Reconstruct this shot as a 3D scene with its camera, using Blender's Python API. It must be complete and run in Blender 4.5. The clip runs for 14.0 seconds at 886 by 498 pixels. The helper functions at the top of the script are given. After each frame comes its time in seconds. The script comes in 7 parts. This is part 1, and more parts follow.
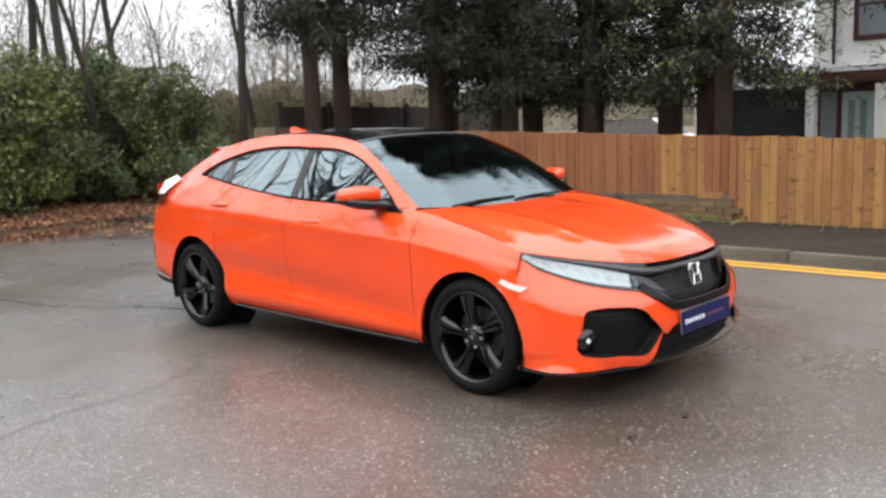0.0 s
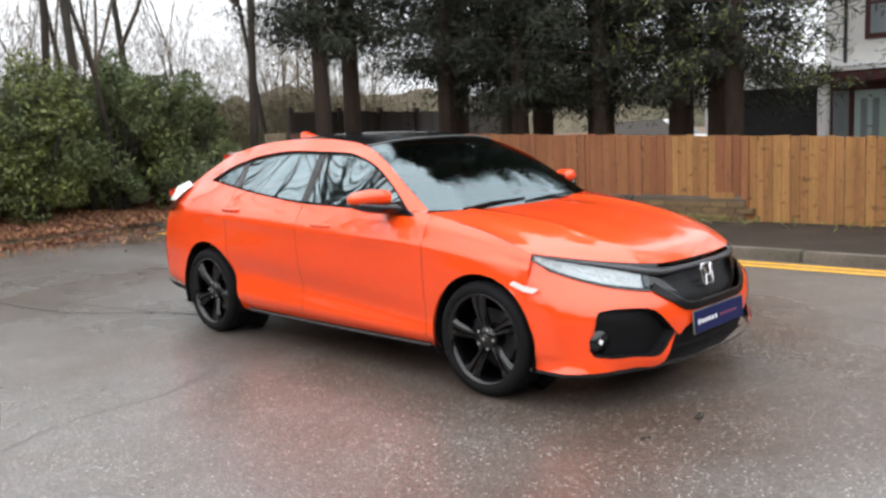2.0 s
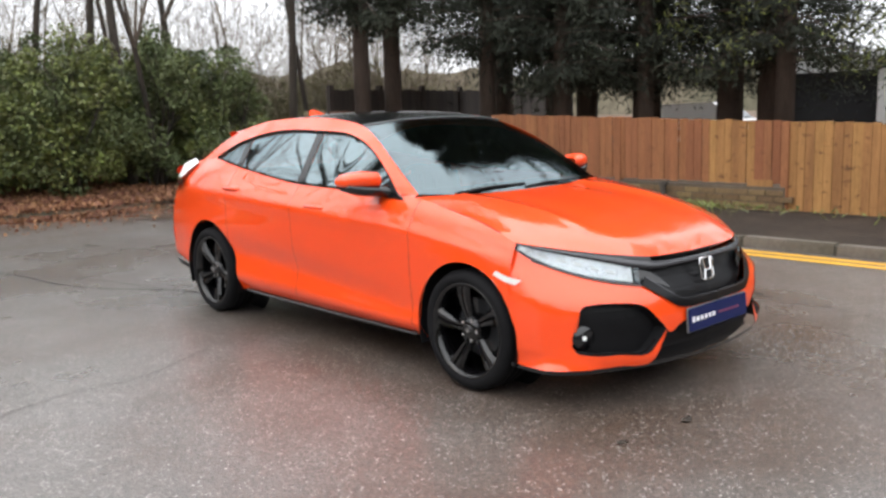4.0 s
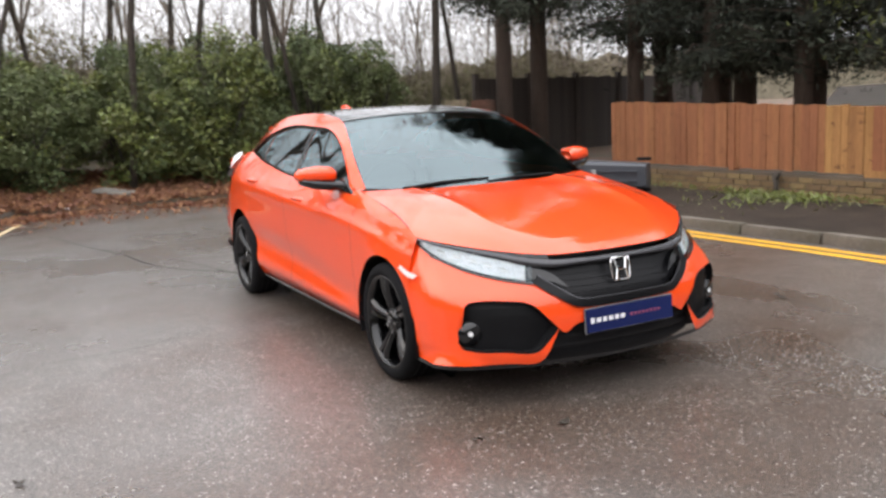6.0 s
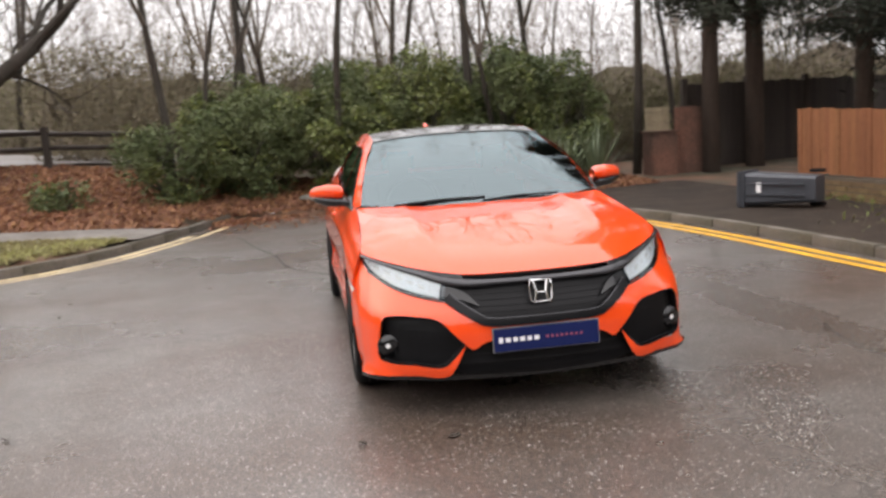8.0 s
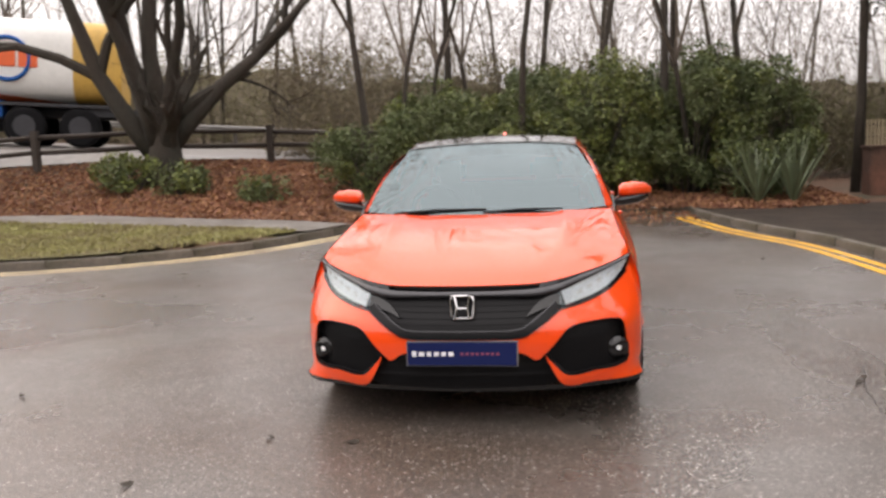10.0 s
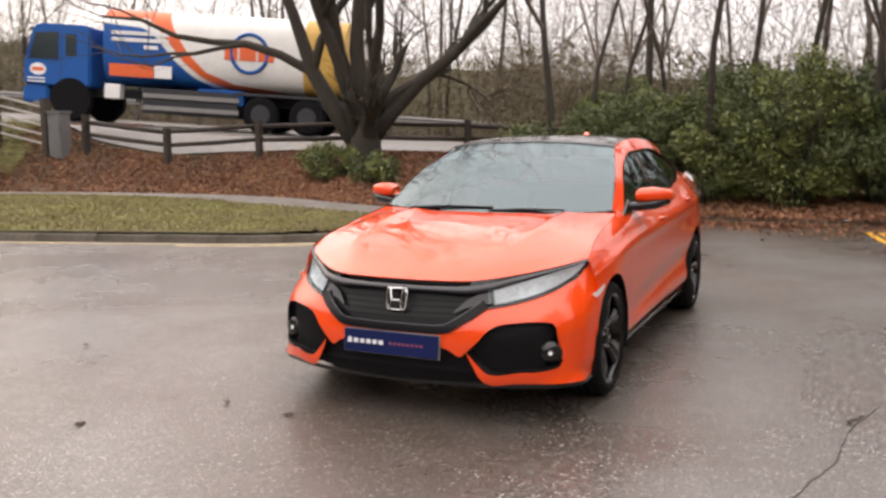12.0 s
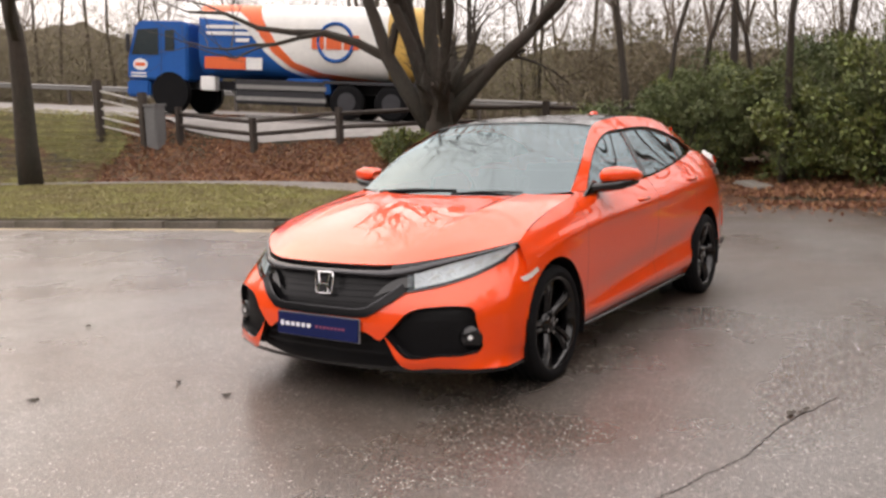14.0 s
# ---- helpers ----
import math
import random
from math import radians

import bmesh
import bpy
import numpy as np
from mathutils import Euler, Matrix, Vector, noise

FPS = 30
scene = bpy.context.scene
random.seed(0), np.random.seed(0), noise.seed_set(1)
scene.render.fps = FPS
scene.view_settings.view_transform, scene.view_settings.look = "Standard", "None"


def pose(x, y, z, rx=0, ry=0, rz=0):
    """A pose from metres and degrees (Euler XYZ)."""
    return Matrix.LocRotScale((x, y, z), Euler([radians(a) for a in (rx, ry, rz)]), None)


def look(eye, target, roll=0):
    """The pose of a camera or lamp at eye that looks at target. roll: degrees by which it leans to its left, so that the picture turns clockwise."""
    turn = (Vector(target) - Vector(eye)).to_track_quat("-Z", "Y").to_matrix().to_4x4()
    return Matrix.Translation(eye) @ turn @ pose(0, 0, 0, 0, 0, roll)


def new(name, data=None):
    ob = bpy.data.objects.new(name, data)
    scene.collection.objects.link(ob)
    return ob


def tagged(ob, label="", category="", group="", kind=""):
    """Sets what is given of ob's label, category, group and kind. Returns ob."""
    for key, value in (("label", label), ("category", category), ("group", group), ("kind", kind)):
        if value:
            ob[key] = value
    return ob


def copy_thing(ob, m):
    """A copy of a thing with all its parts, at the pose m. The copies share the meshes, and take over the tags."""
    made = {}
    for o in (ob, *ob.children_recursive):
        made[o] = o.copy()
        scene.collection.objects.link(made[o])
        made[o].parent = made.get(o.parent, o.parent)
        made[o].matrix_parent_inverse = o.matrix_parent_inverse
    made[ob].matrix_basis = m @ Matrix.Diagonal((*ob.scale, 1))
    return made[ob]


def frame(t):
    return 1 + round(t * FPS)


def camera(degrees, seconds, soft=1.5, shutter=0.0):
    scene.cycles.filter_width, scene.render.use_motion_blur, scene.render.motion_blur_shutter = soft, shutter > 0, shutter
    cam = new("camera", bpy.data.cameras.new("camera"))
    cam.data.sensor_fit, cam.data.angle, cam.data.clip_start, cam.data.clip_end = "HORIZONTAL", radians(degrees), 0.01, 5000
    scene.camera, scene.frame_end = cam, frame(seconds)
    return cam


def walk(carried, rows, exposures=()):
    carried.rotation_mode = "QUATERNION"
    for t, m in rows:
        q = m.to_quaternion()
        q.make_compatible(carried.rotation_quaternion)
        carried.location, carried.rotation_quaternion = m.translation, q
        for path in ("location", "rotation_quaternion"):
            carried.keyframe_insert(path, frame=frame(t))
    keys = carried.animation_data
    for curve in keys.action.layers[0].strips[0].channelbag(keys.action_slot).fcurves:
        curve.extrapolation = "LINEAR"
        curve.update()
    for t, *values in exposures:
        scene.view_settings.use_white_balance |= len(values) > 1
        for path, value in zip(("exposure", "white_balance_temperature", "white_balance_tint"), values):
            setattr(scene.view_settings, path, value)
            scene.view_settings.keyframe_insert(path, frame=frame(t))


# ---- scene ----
cam = camera(54.5, 14.0, soft=2.7, shutter=0.5)
PATH = [
    (0, (4.318, -4.135, 1.414), (2.943, -2.71, 1.131), -2.0),
    (0.5, (4.32, -4.136, 1.412), (2.947, -2.709, 1.129), -2.2),
    (1, (4.325, -4.14, 1.414), (2.948, -2.716, 1.136), -2.4),
    (1.5, (4.328, -4.143, 1.420), (2.941, -2.729, 1.143), -2.6),
    (2, (4.324, -4.137, 1.408), (2.929, -2.73, 1.135), -2.7),
    (2.5, (4.328, -4.139, 1.409), (2.927, -2.738, 1.134), -2.9),
    (2.7, (4.323, -4.128, 1.405), (2.921, -2.727, 1.132), -3.1),
    (4.8, (4.775, -3.349, 1.399), (3.216, -2.14, 1.073), -2.7),
    (5, (4.915, -3.24, 1.382), (3.307, -2.088, 1.085), -4.2),
    (5.5, (5.198, -2.955, 1.409), (3.51, -1.928, 1.100), -3.0),
    (6, (5.356, -2.625, 1.407), (3.609, -1.709, 1.078), -2.7),
    (6.5, (5.626, -2.27, 1.400), (3.796, -1.514, 1.117), -3.7),
    (7, (5.795, -1.933, 1.406), (3.921, -1.292, 1.127), -3.8),
    (7.5, (5.928, -1.516, 1.396), (4.016, -0.998, 1.117), -4.9),
    (8, (6.134, -1.113, 1.420), (4.18, -0.794, 1.136), -3.7),
    (8.5, (6.162, -0.757, 1.421), (4.194, -0.571, 1.119), -2.4),
    (9, (6.191, -0.336, 1.398), (4.21, -0.32, 1.125), -3.0),
    (11.3, (6.008, 1.448, 1.375), (4.129, 0.813, 1.114), -1.6),
    (11.5, (5.943, 1.586, 1.357), (4.086, 0.888, 1.102), -2.0),
    (12, (5.867, 1.987, 1.362), (4.069, 1.145, 1.118), -0.3),
    (12.5, (5.681, 2.256, 1.332), (3.913, 1.35, 1.100), -0.1),
    (13, (5.548, 2.547, 1.331), (3.84, 1.533, 1.095), -0.8),
    (13.5, (5.452, 2.78, 1.342), (3.79, 1.697, 1.081), -0.1),
    (14, (5.386, 2.808, 1.340), (3.726, 1.727, 1.064), -1.7),
]
walk(cam, [(t, look(eye, target, roll)) for t, eye, target, roll in PATH], exposures=[(0, 1.27, 6500, 8), (5, 1.28, 6600, 10), (6.5, 1.3, 6700, 12), (9, 1.03, 7150, 15), (14, 1.03, 7350, 17)])

# ---- world and sun: an overcast day ----
world = bpy.data.worlds.new("overcast_sky")
scene.world = world
world.use_nodes = True
wn = world.node_tree.nodes
wl = world.node_tree.links
wn.clear()
sky = wn.new("ShaderNodeTexSky")
sky.sky_type = 'NISHITA'
sky.sun_disc = False
sky.sun_elevation = radians(38)
sky.sun_rotation = radians(200)
sky.dust_density = 4.0
cloud = wn.new("ShaderNodeMix")
cloud.data_type = 'RGBA'
cloud.inputs["Factor"].default_value = 0.86
cloud.inputs["B"].default_value = (9.2, 9.4, 9.9, 1)
# overcast: the cloud is about three times brighter overhead than at the horizon
where = wn.new("ShaderNodeTexCoord")
split = wn.new("ShaderNodeSeparateXYZ")
wl.new(where.outputs["Generated"], split.inputs[0])
rise = wn.new("ShaderNodeMapRange")
rise.inputs["From Min"].default_value = 0.0
rise.inputs["From Max"].default_value = 1.0
rise.inputs["To Min"].default_value = 0.60
rise.inputs["To Max"].default_value = 1.45
wl.new(split.outputs["Z"], rise.inputs["Value"])
grad = wn.new("ShaderNodeMix")
grad.data_type = 'RGBA'
grad.blend_type = 'MULTIPLY'
grad.inputs["Factor"].default_value = 1.0
wl.new(rise.outputs["Result"], grad.inputs["B"])
bg = wn.new("ShaderNodeBackground")
bg.inputs["Strength"].default_value = 0.115
wo = wn.new("ShaderNodeOutputWorld")
wl.new(sky.outputs[0], cloud.inputs["A"])
wl.new(cloud.outputs["Result"], grad.inputs["A"])
wl.new(grad.outputs["Result"], bg.inputs["Color"])
wl.new(bg.outputs[0], wo.inputs[0])
sun_data = bpy.data.lights.new("sun", 'SUN')
sun_data.energy = 0.6
sun_data.angle = radians(150)
sun_data.color = (1.0, 0.97, 0.93)
sun = new("sun", sun_data)
sun.matrix_world = look((6, -12, 20), (0, 0, 0))


# ---- materials ----
def material(name, color, rough=0.5, metal=0.0, vary=0.15, scale=8.0, bump=0.0, bump_scale=60.0, coat=0.0, tint=None, island=0.0, stretch=None, spec=0.5, knots=0.0):
    """A surface with grain at two scales. vary: how far its lightness wanders; tint: a second colour in large stains; island: spread from piece to piece; knots: how dark its smudged knots are."""
    m = bpy.data.materials.new(name)
    m.use_nodes = True
    n, l = m.node_tree.nodes, m.node_tree.links
    b = n["Principled BSDF"]
    b.inputs["Roughness"].default_value = rough
    b.inputs["Metallic"].default_value = metal
    b.inputs["Coat Weight"].default_value = coat
    b.inputs["Coat Roughness"].default_value = 0.03
    b.inputs["Specular IOR Level"].default_value = spec
    tc = n.new("ShaderNodeTexCoord")
    src = tc.outputs["Object"]
    if stretch:
        mp = n.new("ShaderNodeMapping")
        mp.inputs["Scale"].default_value = stretch
        l.new(src, mp.inputs["Vector"])
        src = mp.outputs["Vector"]
    fine = n.new("ShaderNodeTexNoise")
    fine.inputs["Scale"].default_value = scale
    fine.inputs["Detail"].default_value = 8
    fine.inputs["Roughness"].default_value = 0.65
    l.new(src, fine.inputs["Vector"])
    big = n.new("ShaderNodeTexNoise")
    big.inputs["Scale"].default_value = scale * 0.09
    big.inputs["Detail"].default_value = 4
    l.new(src, big.inputs["Vector"])
    mixc = n.new("ShaderNodeMix")
    mixc.data_type = 'RGBA'
    mixc.inputs["A"].default_value = (*color, 1)
    mixc.inputs["B"].default_value = (*(tint or [c * (1 - vary) for c in color]), 1)
    ramp = n.new("ShaderNodeMapRange")
    ramp.inputs["From Min"].default_value = 0.35
    ramp.inputs["From Max"].default_value = 0.65
    l.new(big.outputs["Fac"], ramp.inputs["Value"])
    l.new(ramp.outputs["Result"], mixc.inputs["Factor"])
    val = n.new("ShaderNodeMapRange")
    val.inputs["From Min"].default_value = 0.25
    val.inputs["From Max"].default_value = 0.75
    val.inputs["To Min"].default_value = 1 - vary
    val.inputs["To Max"].default_value = 1 + vary
    l.new(fine.outputs["Fac"], val.inputs["Value"])
    hsv = n.new("ShaderNodeHueSaturation")
    l.new(mixc.outputs["Result"], hsv.inputs["Color"])
    out = val.outputs["Result"]
    if island:
        info = n.new("ShaderNodeNewGeometry")
        obi = n.new("ShaderNodeObjectInfo")
        add = n.new("ShaderNodeMath")
        add.operation = 'ADD'
        l.new(info.outputs["Random Per Island"], add.inputs[0])
        l.new(obi.outputs["Random"], add.inputs[1])
        fr = n.new("ShaderNodeMath")
        fr.operation = 'FRACT'
        l.new(add.outputs[0], fr.inputs[0])
        isl = n.new("ShaderNodeMapRange")
        isl.inputs["To Min"].default_value = 1 - island
        isl.inputs["To Max"].default_value = 1 + island
        l.new(fr.outputs[0], isl.inputs["Value"])
        mul = n.new("ShaderNodeMath")
        mul.operation = 'MULTIPLY'
        l.new(out, mul.inputs[0])
        l.new(isl.outputs["Result"], mul.inputs[1])
        out = mul.outputs[0]
        hue = n.new("ShaderNodeMapRange")
        hue.inputs["To Min"].default_value = 0.5 - 0.04 * island
        hue.inputs["To Max"].default_value = 0.5 + 0.04 * island
        l.new(fr.outputs[0], hue.inputs["Value"])
        l.new(hue.outputs["Result"], hsv.inputs["Hue"])
    l.new(out, hsv.inputs["Value"])
    colour = hsv.outputs["Color"]
    if knots:
        kn = n.new("ShaderNodeTexNoise")
        kn.inputs["Scale"].default_value = 9.0
        kn.inputs["Detail"].default_value = 3
        kn.inputs["Roughness"].default_value = 0.6
        km = n.new("ShaderNodeMapping")
        km.inputs["Scale"].default_value = (1.0, 1.0, 1.5)
        l.new(tc.outputs["Object"], km.inputs["Vector"])
        l.new(km.outputs["Vector"], kn.inputs["Vector"])
        kr = n.new("ShaderNodeMapRange")
        kr.inputs["From Min"].default_value = 0.60
        kr.inputs["From Max"].default_value = 0.70
        kr.inputs["To Max"].default_value = knots
        l.new(kn.outputs["Fac"], kr.inputs["Value"])
        kx = n.new("ShaderNodeMix")
        kx.data_type = 'RGBA'
        kx.inputs["B"].default_value = (color[0] * 0.22, color[1] * 0.2, color[2] * 0.25, 1)
        l.new(kr.outputs["Result"], kx.inputs["Factor"])
        l.new(colour, kx.inputs["A"])
        colour = kx.outputs["Result"]
    l.new(colour, b.inputs["Base Color"])
    if bump:
        bt = n.new("ShaderNodeTexNoise")
        bt.inputs["Scale"].default_value = bump_scale
        bt.inputs["Detail"].default_value = 5
        l.new(src, bt.inputs["Vector"])
        bp = n.new("ShaderNodeBump")
        bp.inputs["Strength"].default_value = bump
        bp.inputs["Distance"].default_value = 0.02
        l.new(bt.outputs["Fac"], bp.inputs["Height"])
        l.new(bp.outputs["Normal"], b.inputs["Normal"])
    return m


def glass(name, tint, gloss_rough=0.02, ior=2.4):
    """A thin pane: tinted see-through with a mirror-like gloss that grows at grazing angles."""
    m = bpy.data.materials.new(name)
    m.use_nodes = True
    n, l = m.node_tree.nodes, m.node_tree.links
    n.clear()
    tr = n.new("ShaderNodeBsdfTransparent")
    tr.inputs["Color"].default_value = (*tint, 1)
    gl = n.new("ShaderNodeBsdfGlossy")
    gl.inputs["Roughness"].default_value = gloss_rough
    gl.inputs["Color"].default_value = (0.78, 0.95, 1.0, 1)
    fr = n.new("ShaderNodeFresnel")
    fr.inputs["IOR"].default_value = ior
    mx = n.new("ShaderNodeMixShader")
    o = n.new("ShaderNodeOutputMaterial")
    l.new(fr.outputs[0], mx.inputs[0])
    l.new(tr.outputs[0], mx.inputs[1])
    l.new(gl.outputs[0], mx.inputs[2])
    l.new(mx.outputs[0], o.inputs[0])
    return m


def asphalt_material():
    """Wet, worn asphalt: dark binder, pale stone chips, brownish patches, damp areas that shine."""
    m = bpy.data.materials.new("wet_asphalt")
    m.use_nodes = True
    n, l = m.node_tree.nodes, m.node_tree.links
    b = n["Principled BSDF"]
    tc = n.new("ShaderNodeTexCoord")
    chips = n.new("ShaderNodeTexVoronoi")
    chips.inputs["Scale"].default_value = 135
    l.new(tc.outputs["Object"], chips.inputs["Vector"])
    cr = n.new("ShaderNodeValToRGB")
    cr.color_ramp.elements[0].color = (0.060, 0.052, 0.046, 1)
    cr.color_ramp.elements[1].color = (0.175, 0.154, 0.137, 1)
    cr.color_ramp.elements[0].position = 0.40
    cr.color_ramp.elements[1].position = 0.95
    sep = n.new("ShaderNodeSeparateColor")
    l.new(chips.outputs["Color"], sep.inputs[0])
    l.new(sep.outputs[0], cr.inputs[0])
    patch = n.new("ShaderNodeTexNoise")
    patch.inputs["Scale"].default_value = 0.55
    patch.inputs["Detail"].default_value = 6
    l.new(tc.outputs["Object"], patch.inputs["Vector"])
    pr = n.new("ShaderNodeMapRange")
    pr.inputs["From Min"].default_value = 0.42
    pr.inputs["From Max"].default_value = 0.62
    l.new(patch.outputs["Fac"], pr.inputs["Value"])
    mx = n.new("ShaderNodeMix")
    mx.data_type = 'RGBA'
    mx.blend_type = 'MULTIPLY'
    mx.inputs["B"].default_value = (0.70, 0.55, 0.46, 1)
    l.new(pr.outputs["Result"], mx.inputs["Factor"])
    l.new(cr.outputs[0], mx.inputs["A"])
    # here and there a bare pale chip
    pale = n.new("ShaderNodeMath")
    pale.operation = 'GREATER_THAN'
    pale.inputs[1].default_value = 0.975
    l.new(sep.outputs[1], pale.inputs[0])
    spot = n.new("ShaderNodeMix")
    spot.data_type = 'RGBA'
    spot.inputs["B"].default_value = (0.42, 0.39, 0.36, 1)
    l.new(pale.outputs[0], spot.inputs["Factor"])
    l.new(mx.outputs["Result"], spot.inputs["A"])
    def stain(centre, radii, turn, ragged):
        """1 inside a ragged-edged patch of the given place and size, 0 outside."""
        mp = n.new("ShaderNodeMapping")
        mp.vector_type = 'TEXTURE'
        mp.inputs["Location"].default_value = (*centre, 0)
        mp.inputs["Rotation"].default_value = (0, 0, radians(turn))
        mp.inputs["Scale"].default_value = (*radii, 1)
        l.new(tc.outputs["Object"], mp.inputs["Vector"])
        ln = n.new("ShaderNodeVectorMath")
        ln.operation = 'LENGTH'
        l.new(mp.outputs["Vector"], ln.inputs[0])
        ns = n.new("ShaderNodeTexNoise")
        ns.inputs["Scale"].default_value = ragged
        ns.inputs["Detail"].default_value = 6
        l.new(tc.outputs["Object"], ns.inputs["Vector"])
        ad = n.new("ShaderNodeMath")
        ad.operation = 'ADD'
        l.new(ln.outputs["Value"], ad.inputs[0])
        l.new(ns.outputs["Fac"], ad.inputs[1])
        mr = n.new("ShaderNodeMapRange")
        mr.interpolation_type = 'SMOOTHSTEP'
        mr.inputs["From Min"].default_value = 1.55
        mr.inputs["From Max"].default_value = 1.0
        l.new(ad.outputs[0], mr.inputs["Value"])
        return mr.outputs["Result"]
    l.new(spot.outputs["Result"], b.inputs["Base Color"])
    wet = n.new("ShaderNodeTexNoise")
    wet.inputs["Scale"].default_value = 0.35
    wet.inputs["Detail"].default_value = 7
    wet.inputs["Roughness"].default_value = 0.6
    l.new(tc.outputs["Object"], wet.inputs["Vector"])
    wr = n.new("ShaderNodeMapRange")
    wr.inputs["From Min"].default_value = 0.35
    wr.inputs["From Max"].default_value = 0.65
    wr.inputs["To Min"].default_value = 0.14
    wr.inputs["To Max"].default_value = 0.56
    l.new(wet.outputs["Fac"], wr.inputs["Value"])
    trail = n.new("ShaderNodeMix")
    trail.inputs["B"].default_value = 0.12
    l.new(stain((0.65, 2.07), (1.5, 0.3), 2, 5.0), trail.inputs["Factor"])
    l.new(wr.outputs["Result"], trail.inputs["A"])
    l.new(trail.outputs["Result"], b.inputs["Roughness"])
    b.inputs["Specular IOR Level"].default_value = 0.6
    b.inputs["Coat Weight"].default_value = 0.55
    b.inputs["Coat Roughness"].default_value = 0.26
    bp = n.new("ShaderNodeBump")
    bp.inputs["Strength"].default_value = 0.5
    bp.inputs["Distance"].default_value = 0.006
    l.new(chips.outputs["Distance"], bp.inputs["Height"])
    l.new(bp.outputs["Normal"], b.inputs["Normal"])
    return m


ASPHALT = asphalt_material()
SOIL = material("leafy_soil", (0.125, 0.062, 0.036), 0.9, vary=0.4, scale=9, bump=0.6, bump_scale=25, tint=(0.05, 0.045, 0.025))
GRASS_GROUND = material("turf", (0.12, 0.115, 0.04), 0.95, vary=0.3, scale=12, bump=0.5, bump_scale=80, tint=(0.10, 0.085, 0.04))
GRASS_BLADE = material("grass_blade", (0.25, 0.235, 0.085), 0.75, tint=(0.21, 0.17, 0.08), scale=14, vary=0.2, island=0.35)
PAVING = material("dirty_wet_tarmac", (0.036, 0.026, 0.019), 0.85, spec=0.2, vary=0.35, scale=25, bump=0.3, bump_scale=90, tint=(0.022, 0.016, 0.012))
PATH_GREY = material("worn_grey_path", (0.17, 0.155, 0.14), 0.7, vary=0.3, scale=25, bump=0.3, bump_scale=90, tint=(0.11, 0.095, 0.08))
# the pale base colour takes in the wet sheen at grazing angles
PALE_ROAD = material("damp_road_with_pale_sheen", (0.185, 0.172, 0.16), 0.45, vary=0.25, scale=4, tint=(0.14, 0.128, 0.118))
CRACK = material("dark_crack", (0.032, 0.028, 0.026), 0.8, vary=0.3, scale=40)
KERB = material("concrete_kerb", (0.14, 0.12, 0.10), 0.8, vary=0.3, scale=20, bump=0.4, tint=(0.085, 0.075, 0.055), island=0.08)
YELLOW = material("yellow_road_paint", (0.75, 0.40, 0.02), 0.5, vary=0.22, scale=30, tint=(0.58, 0.30, 0.03))
OLD_YELLOW = material("worn_yellow_road_paint", (0.66, 0.52, 0.29), 0.55, vary=0.3, scale=12, tint=(0.38, 0.30, 0.19))
WOOD_RED = material("red_brown_fence_timber", (0.26, 0.108, 0.050), 0.8, vary=0.22, scale=14, island=0.10, spec=0.25, knots=0.25, stretch=(6, 6, 0.6), bump=0.2)
WOOD_YELLOW = material("honey_fence_timber", (0.325, 0.165, 0.062), 0.8, vary=0.25, scale=14, island=0.12, spec=0.25, knots=0.75, stretch=(6, 6, 0.6), bump=0.2)
WOOD_DARK = material("dark_weathered_timber", (0.045, 0.034, 0.028), 0.85, vary=0.3, scale=14, island=0.2, stretch=(5, 5, 0.6))
WOOD_GREY = material("grey_weathered_timber", (0.11, 0.095, 0.08), 0.85, vary=0.3, scale=14, island=0.15, stretch=(4, 4, 1))
DARK_BRICK = material("dark_red_brick", (0.15, 0.068, 0.045), 0.85, vary=0.35, scale=14, bump=0.5, tint=(0.06, 0.035, 0.025))
TAN_PANEL = material("tan_weathered_panel", (0.36, 0.29, 0.19), 0.85, vary=0.3, scale=10, stretch=(5, 5, 0.6), island=0.1)
BRICK = material("old_brick", (0.165, 0.092, 0.048), 0.85, vary=0.3, scale=20, island=0.22, bump=0.4, tint=(0.13, 0.12, 0.045))
MORTAR = material("mortar", (0.11, 0.085, 0.06), 0.9, vary=0.3, scale=30, bump=0.4)
BARK = material("bark", (0.046, 0.034, 0.026), 0.9, vary=0.4, scale=10, bump=0.9, bump_scale=30, stretch=(3, 3, 0.6), tint=(0.038, 0.034, 0.026))
BARK_PALE = material("conifer_bark", (0.085, 0.06, 0.047), 0.9, vary=0.35, scale=10, bump=0.8, bump_scale=30, stretch=(4, 4, 0.5))
# bark colour lightened: distance haze is put into it
TWIG = material("hazed_twig_bark", (0.14, 0.112, 0.09), 0.9, vary=0.3, scale=5)
LAUREL = material("evergreen_leaf", (0.074, 0.098, 0.038), 0.6, vary=0.2, island=0.3, tint=(0.105, 0.122, 0.046), scale=6, spec=0.35)
LEAF_LIGHT = material("yellow_green_leaf", (0.14, 0.16, 0.04), 0.5, vary=0.2, island=0.5)
SWORD_LEAF = material("grey_green_sword_leaf", (0.13, 0.16, 0.09), 0.5, vary=0.2, island=0.3, scale=6)
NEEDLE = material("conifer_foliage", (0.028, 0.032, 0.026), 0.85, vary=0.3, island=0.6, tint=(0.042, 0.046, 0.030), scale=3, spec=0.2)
# lighter yellow-green copy of the foliage, with the light on it put into the colour
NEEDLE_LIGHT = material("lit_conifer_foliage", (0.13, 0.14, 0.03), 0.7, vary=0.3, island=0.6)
DEAD_LEAF = material("dead_leaves", (0.26, 0.115, 0.06), 0.75, vary=0.3, island=0.45)
